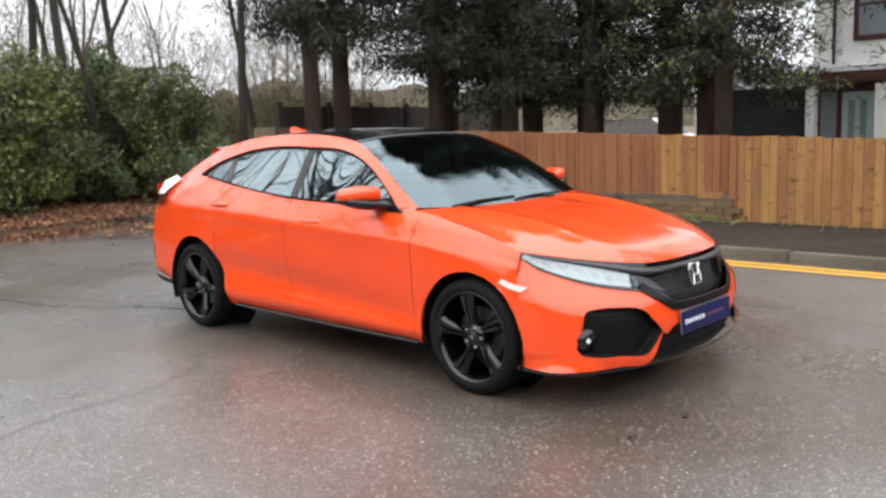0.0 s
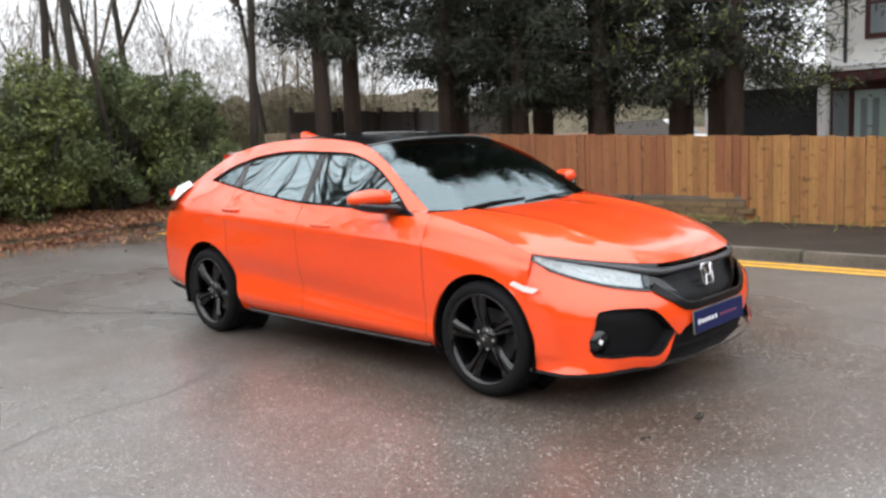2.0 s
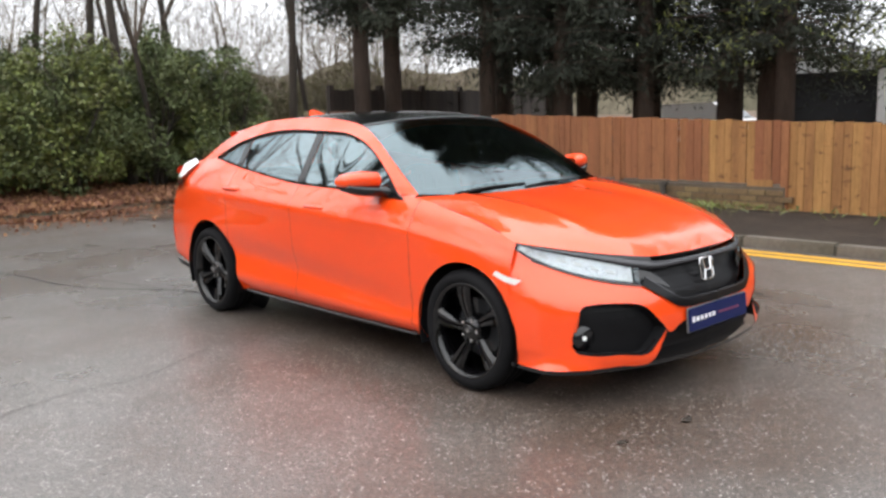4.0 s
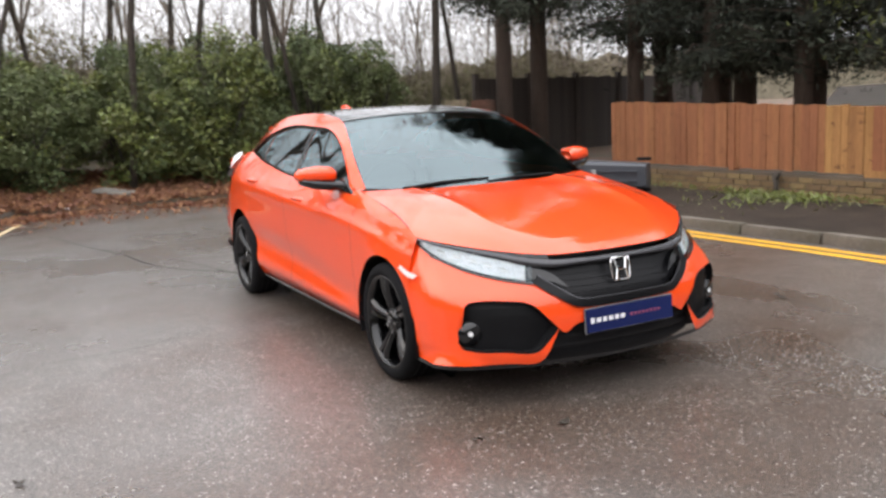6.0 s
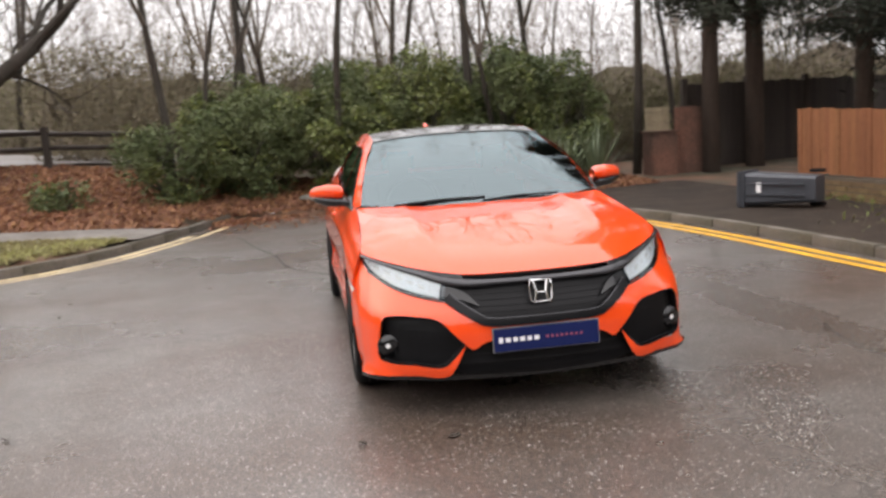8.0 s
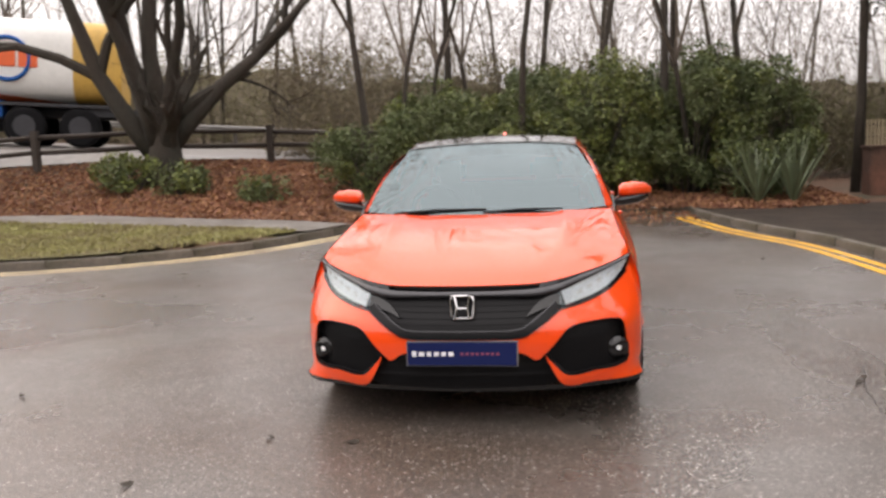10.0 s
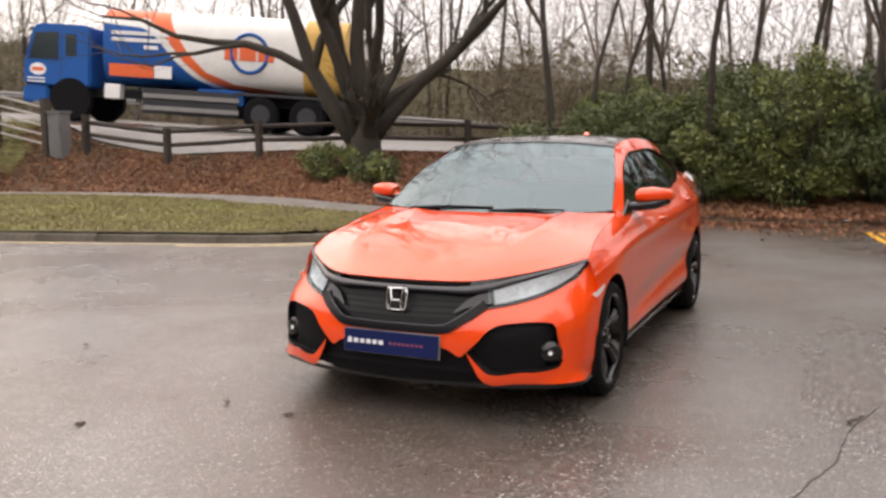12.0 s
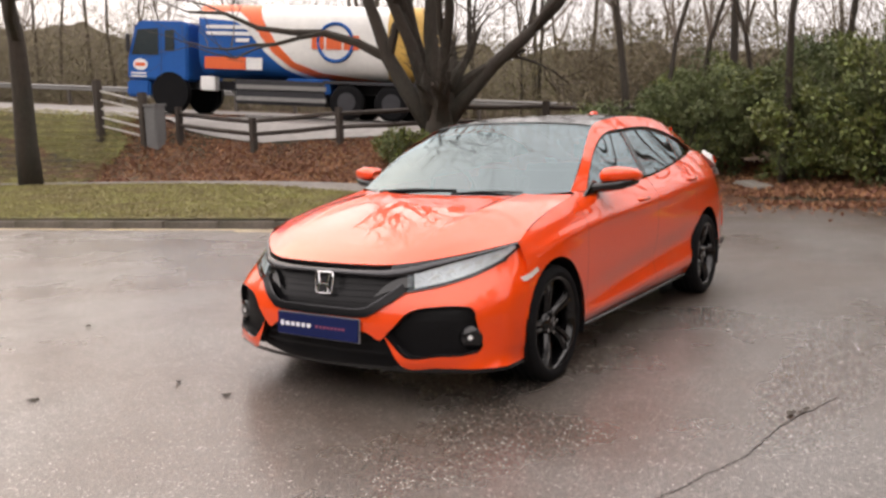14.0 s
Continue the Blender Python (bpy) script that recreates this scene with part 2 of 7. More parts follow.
SCRUB = material("brown_scrub", (0.18, 0.15, 0.10), 0.9, vary=0.25, island=0.22, tint=(0.13, 0.125, 0.065), scale=1, spec=0.2)
# grey-brown paled by the same painted-in distance haze
TWIG_HAZE = material("thin_hazed_grey_brown_twigs", (0.20, 0.165, 0.13), 0.9, vary=0.3, island=0.4, spec=0.2)
RENDER = material("white_house_render", (0.78, 0.77, 0.74), 0.85, vary=0.06, scale=5, tint=(0.70, 0.69, 0.66))
DARK_TRIM = material("dark_red_house_trim", (0.06, 0.016, 0.014), 0.5, vary=0.15)
PVC_WHITE = material("white_plastic", (0.75, 0.75, 0.74), 0.4, vary=0.05)
DOOR_GREEN = material("pale_green_door", (0.36, 0.47, 0.45), 0.45, vary=0.06)
PANE_GREY = material("curtained_pane", (0.22, 0.25, 0.27), 0.2, vary=0.15, scale=3)
GARAGE_DARK = material("dark_garage_shade", (0.015, 0.016, 0.02), 0.6, vary=0.2)
ROOF_TILE = material("brown_roof_tile", (0.10, 0.055, 0.04), 0.8, vary=0.3, scale=20, island=0.2)
BIN_GREY = material("dark_grey_bin_plastic", (0.045, 0.05, 0.06), 0.45, vary=0.15, scale=20)
RUBBER = material("tyre_rubber", (0.010, 0.010, 0.011), 0.75, vary=0.2, scale=30, spec=0.08)
STEEL = material("galvanised_steel", (0.24, 0.235, 0.225), 0.6, metal=0.3, vary=0.15)
PALE_STONE = material("pale_concrete", (0.27, 0.25, 0.22), 0.8, vary=0.2, scale=12, bump=0.3)
WOOD_PALE = material("pale_gate_timber", (0.48, 0.46, 0.42), 0.8, vary=0.25, scale=14)
CABINET_GREY = material("grey_painted_cabinet", (0.16, 0.16, 0.16), 0.6, vary=0.15, scale=10)
FAR_WOODS = material("hazy_far_woods", (0.19, 0.165, 0.125), 1.0, vary=0.35, scale=0.9, tint=(0.13, 0.125, 0.09), stretch=(1, 1, 0.5), spec=0.0)
WHITE_LITTER = material("white_litter", (0.75, 0.75, 0.75), 0.6, vary=0.1)


# ---- geometry helpers ----
def mesh_object(name, verts, faces, mat, parent=None, label="", smooth=False):
    me = bpy.data.meshes.new(name)
    me.from_pydata([tuple(map(float, v)) for v in verts], [], [tuple(map(int, f)) for f in faces])
    me.materials.append(mat)
    if smooth:
        me.polygons.foreach_set("use_smooth", [True] * len(me.polygons))
    ob = new(name, me)
    if parent:
        ob.parent = parent
    if label:
        tagged(ob, label)
    return ob


def part(name, bm, mat, parent=None, label="", smooth=False):
    """Links a bmesh as one mesh object under a thing or under a part."""
    me = bpy.data.meshes.new(name)
    bm.to_mesh(me)
    bm.free()
    me.materials.append(mat)
    if smooth:
        me.polygons.foreach_set("use_smooth", [True] * len(me.polygons))
    ob = new(name, me)
    if parent:
        ob.parent = parent
    if label:
        tagged(ob, label)
    return ob


def box(x0, y0, z0, x1, y1, z1, bevel=0.0, bm=None):
    own = bm or bmesh.new()
    m = Matrix.Translation(((x0 + x1) / 2, (y0 + y1) / 2, (z0 + z1) / 2)) @ Matrix.Diagonal((abs(x1 - x0), abs(y1 - y0), abs(z1 - z0), 1))
    made = bmesh.ops.create_cube(own, size=1, matrix=m)
    if bevel:
        edges = {e for v in made["verts"] for e in v.link_edges}
        bmesh.ops.bevel(own, geom=list(edges), offset=bevel, segments=2, affect='EDGES')
    return own


def tube(points, radii, sides=8):
    """Vertices and faces of a tapered tube along points."""
    P = [Vector(p) for p in points]
    verts, faces = [], []
    for i, p in enumerate(P):
        d = (P[min(i + 1, len(P) - 1)] - P[max(i - 1, 0)]).normalized()
        a = d.orthogonal().normalized()
        if i:
            a = (prev - d * prev.dot(d)).normalized()
        prev = a
        c = d.cross(a)
        for k in range(sides):
            w = 2 * math.pi * k / sides
            verts.append(p + (a * math.cos(w) + c * math.sin(w)) * radii[i])
    for i in range(len(P) - 1):
        for k in range(sides):
            q = (k + 1) % sides
            faces.append((i * sides + k, i * sides + q, (i + 1) * sides + q, (i + 1) * sides + k))
    n = len(verts)
    faces.append(tuple(range(sides))[::-1])
    faces.append(tuple(range(n - sides, n)))
    return verts, faces


def joined(pieces):
    verts, faces = [], []
    for v, f in pieces:
        o = len(verts)
        verts.extend(v)
        faces.extend(tuple(i + o for i in q) for q in f)
    return verts, faces


def leaf_cloud(name, centres, size, mat, rng, parent=None, aspect=0.5, droop=0.0, label=""):
    """One mesh of small folded leaves, one at each centre."""
    c = np.asarray(centres, float)
    n = len(c)
    d = rng.normal(size=(n, 3))
    d[:, 2] -= droop
    d /= np.linalg.norm(d, axis=1)[:, None]
    s = np.cross(d, rng.normal(size=(n, 3)))
    s /= np.linalg.norm(s, axis=1)[:, None]
    ln = (size * rng.uniform(0.6, 1.4, n))[:, None]
    nor = np.cross(d, s) * ln * 0.12
    v = np.stack([c - d * ln * 0.5, c + s * ln * aspect * 0.5 + nor, c + d * ln * 0.5, c - s * ln * aspect * 0.5 + nor], 1).reshape(-1, 3)
    me = bpy.data.meshes.new(name)
    me.vertices.add(4 * n)
    me.vertices.foreach_set("co", v.ravel())
    me.loops.add(4 * n)
    me.loops.foreach_set("vertex_index", np.arange(4 * n, dtype=np.int32))
    me.polygons.add(n)
    me.polygons.foreach_set("loop_start", np.arange(0, 4 * n, 4, dtype=np.int32))
    me.polygons.foreach_set("loop_total", np.full(n, 4, dtype=np.int32))
    me.update(calc_edges=True)
    me.materials.append(mat)
    ob = new(name, me)
    if parent:
        ob.parent = parent
    if label:
        tagged(ob, label)
    return ob


def spline(points, n):
    """n points evenly spread on a smooth curve through the given ones."""
    p = np.asarray(points, float)
    if len(p) == 2:
        return p[0] + (p[1] - p[0]) * np.linspace(0, 1, n)[:, None]
    seg = np.maximum(np.linalg.norm(np.diff(p, axis=0), axis=1), 1e-6)
    t = np.concatenate([[0], np.cumsum(seg)])
    m = np.zeros_like(p)
    sl = np.diff(p, axis=0) / seg[:, None]
    m[1:-1] = (sl[:-1] * seg[1:, None] + sl[1:] * seg[:-1, None]) / (seg[1:] + seg[:-1])[:, None]
    m[0], m[-1] = sl[0], sl[-1]
    u = np.linspace(0, t[-1], n)
    i = np.clip(np.searchsorted(t, u, side="right") - 1, 0, len(seg) - 1)
    h = seg[i][:, None]
    s = ((u - t[i])[:, None]) / h
    return (2 * s**3 - 3 * s**2 + 1) * p[i] + (s**3 - 2 * s**2 + s) * h * m[i] + (-2 * s**3 + 3 * s**2) * p[i + 1] + (s**3 - s**2) * h * m[i + 1]


# ---- the ground ----
KERB_LEFT = [(-9.4, -2.3), (-8.3, -2.65), (-6.6, -3.15), (-4.9, -3.95), (-3.9, -5.1), (-3.2, -7.0), (-2.4, -9.6), (-1.2, -13.5), (0.6, -20), (3.5, -30)]
KERB_RIGHT = [(-9.6, 2.55), (-8.2, 2.7), (-6.2, 3.05), (-4.6, 3.55), (-3, 3.78), (-1, 3.9), (0.5, 3.98), (3, 4.0), (7, 4.0), (16, 4.0)]
left_line = spline([(x, y, 0) for x, y in KERB_LEFT], 90)[:, :2]
right_line = spline([(x, y, 0) for x, y in KERB_RIGHT], 90)[:, :2]


def distance_to(line, x, y):
    """Distance from points to a polyline."""
    best = np.full(x.shape, 1e9)
    for a, b in zip(line[:-1], line[1:]):
        d = b - a
        t = np.clip(((x - a[0]) * d[0] + (y - a[1]) * d[1]) / (d @ d), 0, 1)
        best = np.minimum(best, np.hypot(x - a[0] - t * d[0], y - a[1] - t * d[1]))
    return best


def main_road_x(y):
    return -20.35 - 0.41 * y


def main_road_z(y):
    return np.clip(1.35 - 0.075 * (y + 9.4), 0.35, 3.2)


def on_road(x, y):
    """Whether a point lies on the asphalt of the side road."""
    order = np.argsort(-left_line[:, 1])
    xl = np.interp(-y, -left_line[order, 1], left_line[order, 0])
    yr = np.interp(x, right_line[:, 0], right_line[:, 1])
    return (x > np.where(y < -2.3, xl, -9.0)) & (y < yr)


# the line behind the footpath where the bank begins to rise
BANK_FOOT = spline([(-9.6, 4, 0), (-9.5, 0, 0), (-8.9, -2.2, 0), (-8.1, -3.9, 0), (-7.95, -5.4, 0), (-8.2, -7.2, 0), (-8.7, -9.5, 0), (-8.7, -12.5, 0), (-8.0, -15.5, 0), (-6.9, -19, 0), (-5, -23, 0), (-2, -30, 0)], 90)[:, :2]


def height(x, y):
    """The lie of the land: flat by the side road, a bank that rises to the main road."""
    x, y = np.asarray(x, float), np.asarray(y, float)
    dk = distance_to(left_line, x, y)
    dk = np.where(y > -2.3, np.maximum(-9.0 - x, 0), dk)
    gap = x - (main_road_x(y) + 4.35)
    dm = np.maximum(gap, 0) * 0.92
    xb = np.interp(-y, -BANK_FOOT[:, 1], BANK_FOOT[:, 0])
    db = np.where(x < xb, distance_to(BANK_FOOT, x, y), 0)
    foot = 0.10 + 0.035 * np.minimum(dk, 5)
    bank = foot + (main_road_z(y) - foot) * (db / (db + dm + 1e-6)) ** 1.15
    h = np.where(y > 2.8, np.where(x < -9.5, 0.1 + 0.04 * np.minimum(-9.5 - x, 10), 0.09), bank)
    mix = np.clip((y - 2.0) / 3.0, 0, 1)
    h = np.where(x < -9.0, bank * (1 - mix) + (0.1 + 0.02 * np.clip(-9 - x, 0, 12)) * mix, h)
    return np.where(on_road(x, y), -0.06, h)


def axis_steps(lo, hi, step, far):
    fine = np.arange(lo, hi + 1e-6, step)
    out = [hi + step * 1.5**k for k in range(2, 40) if hi + step * 1.5**k < far]
    return np.array(sorted([lo - (v - hi) for v in out] + list(fine) + out))


gx = axis_steps(-24, 12, 0.4, 900)
gy = axis_steps(-34, 12, 0.4, 900)
X, Y = np.meshgrid(gx, gy, indexing="ij")
Z = height(X, Y)
Z = np.where((distance_to(left_line, X, Y) < 0.5) | (distance_to(right_line, X, Y) < 0.5), np.minimum(Z, -0.05), Z)
Z = np.where((X < -30) | (Y < -45) | (Y > 30), np.minimum(Z, 2.2), Z)
verts = np.stack([X, Y, Z], -1).reshape(-1, 3)
nx, ny = len(gx), len(gy)
faces = [(i * ny + j, (i + 1) * ny + j, (i + 1) * ny + j + 1, i * ny + j + 1) for i in range(nx - 1) for j in range(ny - 1)]
ground = mesh_object("ground", verts, faces, SOIL, smooth=True)
tagged(ground, "dark leafy soil bank beside the road", "ground", kind="structure")

# the asphalt: one sheet between the kerbs


def shifted(line, by):
    """A line moved sideways to its left."""
    t = np.gradient(line, axis=0)
    t /= np.linalg.norm(t, axis=1)[:, None]
    return line + np.stack([-t[:, 1], t[:, 0]], 1) * by


edge_l = np.concatenate([[(-9.6, 2.62), (-9.75, 1.2), (-9.6, 0), (-9.5, -1.2)], shifted(left_line, -0.07)[2:]])
edge_r = np.concatenate([shifted(right_line, 0.07), [(26, 4.0)], [(26, -10), (26, -20), (22, -30)]])
ring = list(edge_r) + list(edge_l[::-1])
bm = bmesh.new()
vs = [bm.verts.new((x, y, 0)) for x, y in ring]
bm.faces.new(vs)
bmesh.ops.triangulate(bm, faces=bm.faces[:])
bmesh.ops.recalc_face_normals(bm, faces=bm.faces[:])
road = tagged(part("road", bm, ASPHALT), "damp worn grey asphalt road with pale stone chips", "road", kind="structure")


def band(name, line, a, b, z, mat, label, category, kind="structure", parent=None, n=None, z_of=None):
    """A flat strip along a line, between the offsets a and b to its left."""
    p = np.asarray(line)
    t = np.gradient(p, axis=0)
    t /= np.linalg.norm(t, axis=1)[:, None]
    nrm = np.stack([-t[:, 1], t[:, 0]], 1)
    A, B = p + nrm * a, p + nrm * b
    v = []
    for q, r in zip(A, B):
        za, zb = (z, z) if z_of is None else (z_of(*q) + z, z_of(*r) + z)
        v += [(*q, za), (*r, zb)]
    f = [(2 * i, 2 * i + 2, 2 * i + 3, 2 * i + 1) for i in range(len(p) - 1)]
    ob = mesh_object(name, v, f, mat, parent)
    return tagged(ob, label, category, kind=kind)


# double yellow lines by the fence side, one broad worn line by the verge
band("road_marking", right_line[4:], -0.40, -0.30, 0.004, YELLOW, "yellow no-parking line painted on asphalt", "road marking")
band("road_marking", right_line[4:], -0.23, -0.13, 0.004, YELLOW, "yellow no-parking line painted on asphalt", "road marking")
band("road_marking", left_line[6:], 0.12, 0.22, 0.004, OLD_YELLOW, "worn pale yellow line along the kerb", "road marking")
band("road_marking", left_line[3:22], 0.32, 0.40, 0.004, OLD_YELLOW, "worn pale yellow line along the kerb", "road marking")

# cracks in the asphalt


def crack(points, width, seed):
    rng_c = np.random.default_rng(seed)
    line = spline([(x, y, 0) for x, y in points], 60)[:, :2]
    line = line + np.cumsum(rng_c.normal(0, 0.006, line.shape), 0)
    band("crack", line, -width, width * rng_c.uniform(0.6, 1.0), 0.003, CRACK, "dark crack in the asphalt", "crack")


crack([(0.3, -3.3), (0.0, -2.75), (-0.14, -2.36), (-0.12, -2.0), (-0.4, -1.4)], 0.003, 1)
crack([(-6.5, -2.0), (-3.97, -1.39), (-3.1, -1.2), (-2.5, -0.8), (-1.9, -0.5)], 0.012, 2)
crack([(1.0, 2.2), (1.43, 2.1), (1.98, 2.03), (2.54, 1.88), (3.1, 1.7)], 0.003, 7)
crack([(-4.8, -1.6), (-3.93, -1.29), (-3.12, -0.97), (-2.36, -0.75)], 0.006, 8)


# the pavement between kerb and fence
pv = []
xs_p = np.concatenate([np.linspace(-9.6, 16, 60)])
for x in xs_p:
    yk = float(np.interp(x, right_line[:, 0], right_line[:, 1])) + 0.13
    y1 = 6.3 if x > -5.4 else 6.0 + 0.1
    for s in np.linspace(0, 1, 6):
        pv.append((x, yk + (y1 - yk) * s, 0.105 + 0.008 * noise.noise((x * 0.7, s * 3, 0))))
pf = [(i * 6 + k, (i + 1) * 6 + k, (i + 1) * 6 + k + 1, i * 6 + k + 1) for i in range(len(xs_p) - 1) for k in range(5)]
pavement = tagged(mesh_object("pavement", pv, pf, PAVING, smooth=True), "damp dark tarmac pavement in front of a fence", "pavement", kind="structure")

# kerb stones
stone_bm = box(0, 0, 0, 0.895, 0.13, 0.17, bevel=0.015)
stone_mesh = bpy.data.meshes.new("kerb_stone")
stone_bm.to_mesh(stone_mesh)
stone_bm.free()
stone_mesh.materials.append(KERB)


def kerb(name, line, side, label):
    base = tagged(new(name), label, "kerb", kind="structure")
    d = np.concatenate([[0], np.cumsum(np.linalg.norm(np.diff(line, axis=0), axis=1))])
    for k in range(int(d[-1] / 0.9)):
        a = np.array([np.interp(k * 0.9, d, line[:, i]) for i in (0, 1)])
        b = np.array([np.interp((k + 1) * 0.9, d, line[:, i]) for i in (0, 1)])
        ang = math.atan2(b[1] - a[1], b[0] - a[0])
        ob = new("kerb_stone", stone_mesh)
        ob.parent = base
        sink = -0.065 + random.uniform(-0.006, 0.006)
        ob.matrix_basis = Matrix.Translation((*a, sink)) @ Matrix.Rotation(ang + random.uniform(-0.008, 0.008), 4, 'Z') @ Matrix.Translation((0, 0 if side > 0 else -0.13, 0))
    return base


kerb("kerb_right", right_line, 1, "grey concrete kerb stones along the pavement")
kerb("kerb_left", left_line, -1, "mossy concrete kerb stones round the grass verge")


def field_points(n, rng, x0, x1, y0, y1, keep):
    x, y = rng.uniform(x0, x1, n), rng.uniform(y0, y1, n)
    k = keep(x, y)
    return x[k], y[k]


# the posts of the fence on top of the bank; behind it lies a paved lane beside the main road
FENCE_POSTS = np.array([(-14.5, -3.7), (-13.05, -6.2), (-11.9, -8.4), (-10.75, -10.55), (-9.83, -12.5), (-9.4, -14.62)])


def behind_fence(x, y):
    return (x < np.interp(-y, -FENCE_POSTS[:, 1], FENCE_POSTS[:, 0]) - 0.22) & (y > -16.0) & (y < -3.4)


# footpath and grass verge
PATH_LINE = spline([(-6.75, -3.15, 0), (-7.1, -4.2, 0), (-7.2, -5.6, 0), (-7.45, -7.2, 0), (-7.95, -9.5, 0), (-7.9, -12.5, 0), (-7.2, -15.5, 0), (-6.0, -19, 0), (-4.2, -23, 0), (-1, -30, 0)], 70)[:, :2]


def height1(x, y):
    return float(height(np.array([x]), np.array([y]))[0])


band("footpath", PATH_LINE, -0.6, 0.6, 0.035, PATH_GREY, "narrow grey tarmac footpath across the verge", "footpath", z_of=height1)


def on_verge(x, y):
    order = np.argsort(-PATH_LINE[:, 1])
    xp = np.interp(-y, -PATH_LINE[order, 1], PATH_LINE[order, 0]) + 0.6
    return (~on_road(x, y)) & (x > xp) & (y < -3.2) & (distance_to(left_line, x, y) > 0.14)


inner = spline([(x, y, 0) for x, y in PATH_LINE[1:]], 120)[:, :2]
outer = spline([(x, y, 0) for x, y in left_line[18:]], 120)[:, :2]
tin = np.gradient(inner, axis=0)
tin /= np.linalg.norm(tin, axis=1)[:, None]
tout = np.gradient(outer, axis=0)
tout /= np.linalg.norm(tout, axis=1)[:, None]
inner = inner + np.stack([-tin[:, 1], tin[:, 0]], 1) * 0.58
outer = outer - np.stack([-tout[:, 1], tout[:, 0]], 1) * 0.12
gv, gf = [], []
for a, b in zip(outer, inner):
    for s in np.linspace(0, 1, 16):
        q = a + (b - a) * s
        gv.append((*q, max(height1(*q), 0.075) + 0.03))
gf = [(i * 16 + k, (i + 1) * 16 + k, (i + 1) * 16 + k + 1, i * 16 + k + 1) for i in range(119) for k in range(15)]
tagged(mesh_object("grass_verge", gv, gf, GRASS_GROUND, smooth=True), "patchy winter grass verge behind the kerb", "grass verge", kind="structure")
rng = np.random.default_rng(3)
bx, by = field_points(170000, rng, -8, 2, -22, -3.2, on_verge)
bz = np.maximum(height(bx, by), 0.085) + 0.05
leaf_cloud("grass_blades", np.stack([bx, by, bz], 1), 0.085, GRASS_BLADE, rng, aspect=0.16, droop=-0.9)
tagged(bpy.data.objects["grass_blades"], "short winter grass blades on the verge", "grass", kind="stuff")


def on_litter(x, y):
    order = np.argsort(-PATH_LINE[:, 1])
    xp = np.interp(-y, -PATH_LINE[order, 1], PATH_LINE[order, 0]) - 0.58
    bank = (x < np.where(y < -3, xp, -8.7 + 0.25 * np.sin(y * 2.1))) & (x > np.where(y < -3, xp - 5.5, -12.5)) & (y > -16.3) & (y < 5.5)
    return bank & ~behind_fence(x, y)


lx, ly = field_points(210000, rng, -14, -4, -19, 5.5, on_litter)
lz = np.maximum(height(lx, ly), 0.0) + rng.uniform(0.005, 0.07, len(lx))
leaf_cloud("leaf_litter", np.stack([lx, ly, lz], 1), 0.068, DEAD_LEAF, rng, aspect=0.6)
tagged(bpy.data.objects["leaf_litter"], "brown dead leaves covering the bank", "leaf litter", kind="stuff")
lx = rng.uniform(-9.4, -8.3, 700) + rng.exponential(0.35, 700)
ly = rng.uniform(-2.6, 2.8, 700)
leaf_cloud("fallen_leaves", np.stack([lx, ly, np.full(700, 0.012)], 1), 0.06, DEAD_LEAF, rng, aspect=0.6)
tagged(bpy.data.objects["fallen_leaves"], "scattered dead leaves at the edge of the asphalt", "leaves", kind="stuff")
lx = np.concatenate([rng.normal(-1.8, 0.45, 800), rng.uniform(-5, 1.5, 200)])
ly = 5.98 - np.concatenate([rng.exponential(0.28, 800), rng.exponential(0.1, 200)])
leaf_cloud("weeds", np.stack([lx, ly, 0.12 + rng.uniform(0, 0.06, 1000)], 1), 0.085, LEAF_LIGHT, rng, aspect=0.2, droop=-0.7)
tagged(bpy.data.objects["weeds"], "low weeds and grass at the foot of the wall", "weeds", kind="stuff")

# rough grass on the bank past the gate
bgv, bgf = [], []
bys = np.arange(-26, -15.9, 0.3)
for y in bys:
    xp = float(np.interp(-y, -PATH_LINE[:, 1], PATH_LINE[:, 0])) - 0.58
    xe = float(main_road_x(y)) + 4.3
    for s in np.linspace(0, 1, 14):
        x = xp + (min(xe, xp - 0.3) - xp) * s
        bgv.append((x, y + 0.15 * math.sin(9 * s + y), height1(x, y) + 0.03))
bgf = [(i * 14 + k, (i + 1) * 14 + k, (i + 1) * 14 + k + 1, i * 14 + k + 1) for i in range(len(bys) - 1) for k in range(13)]
tagged(mesh_object("bank_grass", bgv, bgf, GRASS_GROUND, smooth=True), "rough winter grass on the bank beside the gate", "grass bank", kind="structure")
gi = rng.integers(0, len(bgv), 26000)
gp = np.array(bgv)[gi] + rng.normal(0, [0.12, 0.12, 0.02], (26000, 3)) + np.array([0, 0, 0.05])
tagged(leaf_cloud("rough_grass", gp, 0.13, GRASS_BLADE, rng, aspect=0.12, droop=-0.9), "rough tufts of winter grass on the bank", "grass", kind="stuff")

# the paved lane between the fence and the main road
lane_v, lane_y = [], np.arange(-17.4, -2.9, 0.35)
for y in lane_y:
    x1 = float(np.interp(-y, -FENCE_POSTS[:, 1], FENCE_POSTS[:, 0])) - 0.28
    x0 = float(main_road_x(y)) + 3.85
    for u in np.linspace(0, 1, 12):
        x = x1 + (min(x0, x1 - 0.2) - x1) * u
        lane_v.append((x, y, height1(x, y) + 0.045))
lane_f = [(i * 12 + k, (i + 1) * 12 + k, (i + 1) * 12 + k + 1, i * 12 + k + 1) for i in range(len(lane_y) - 1) for k in range(11)]
tagged(mesh_object("lane", lane_v, lane_f, PALE_ROAD, smooth=True), "damp lane behind the rail fence, wet sheen put into its pale colour", "road", kind="structure")

# the main road behind the bank
ry = np.arange(-70, 40, 2.0)
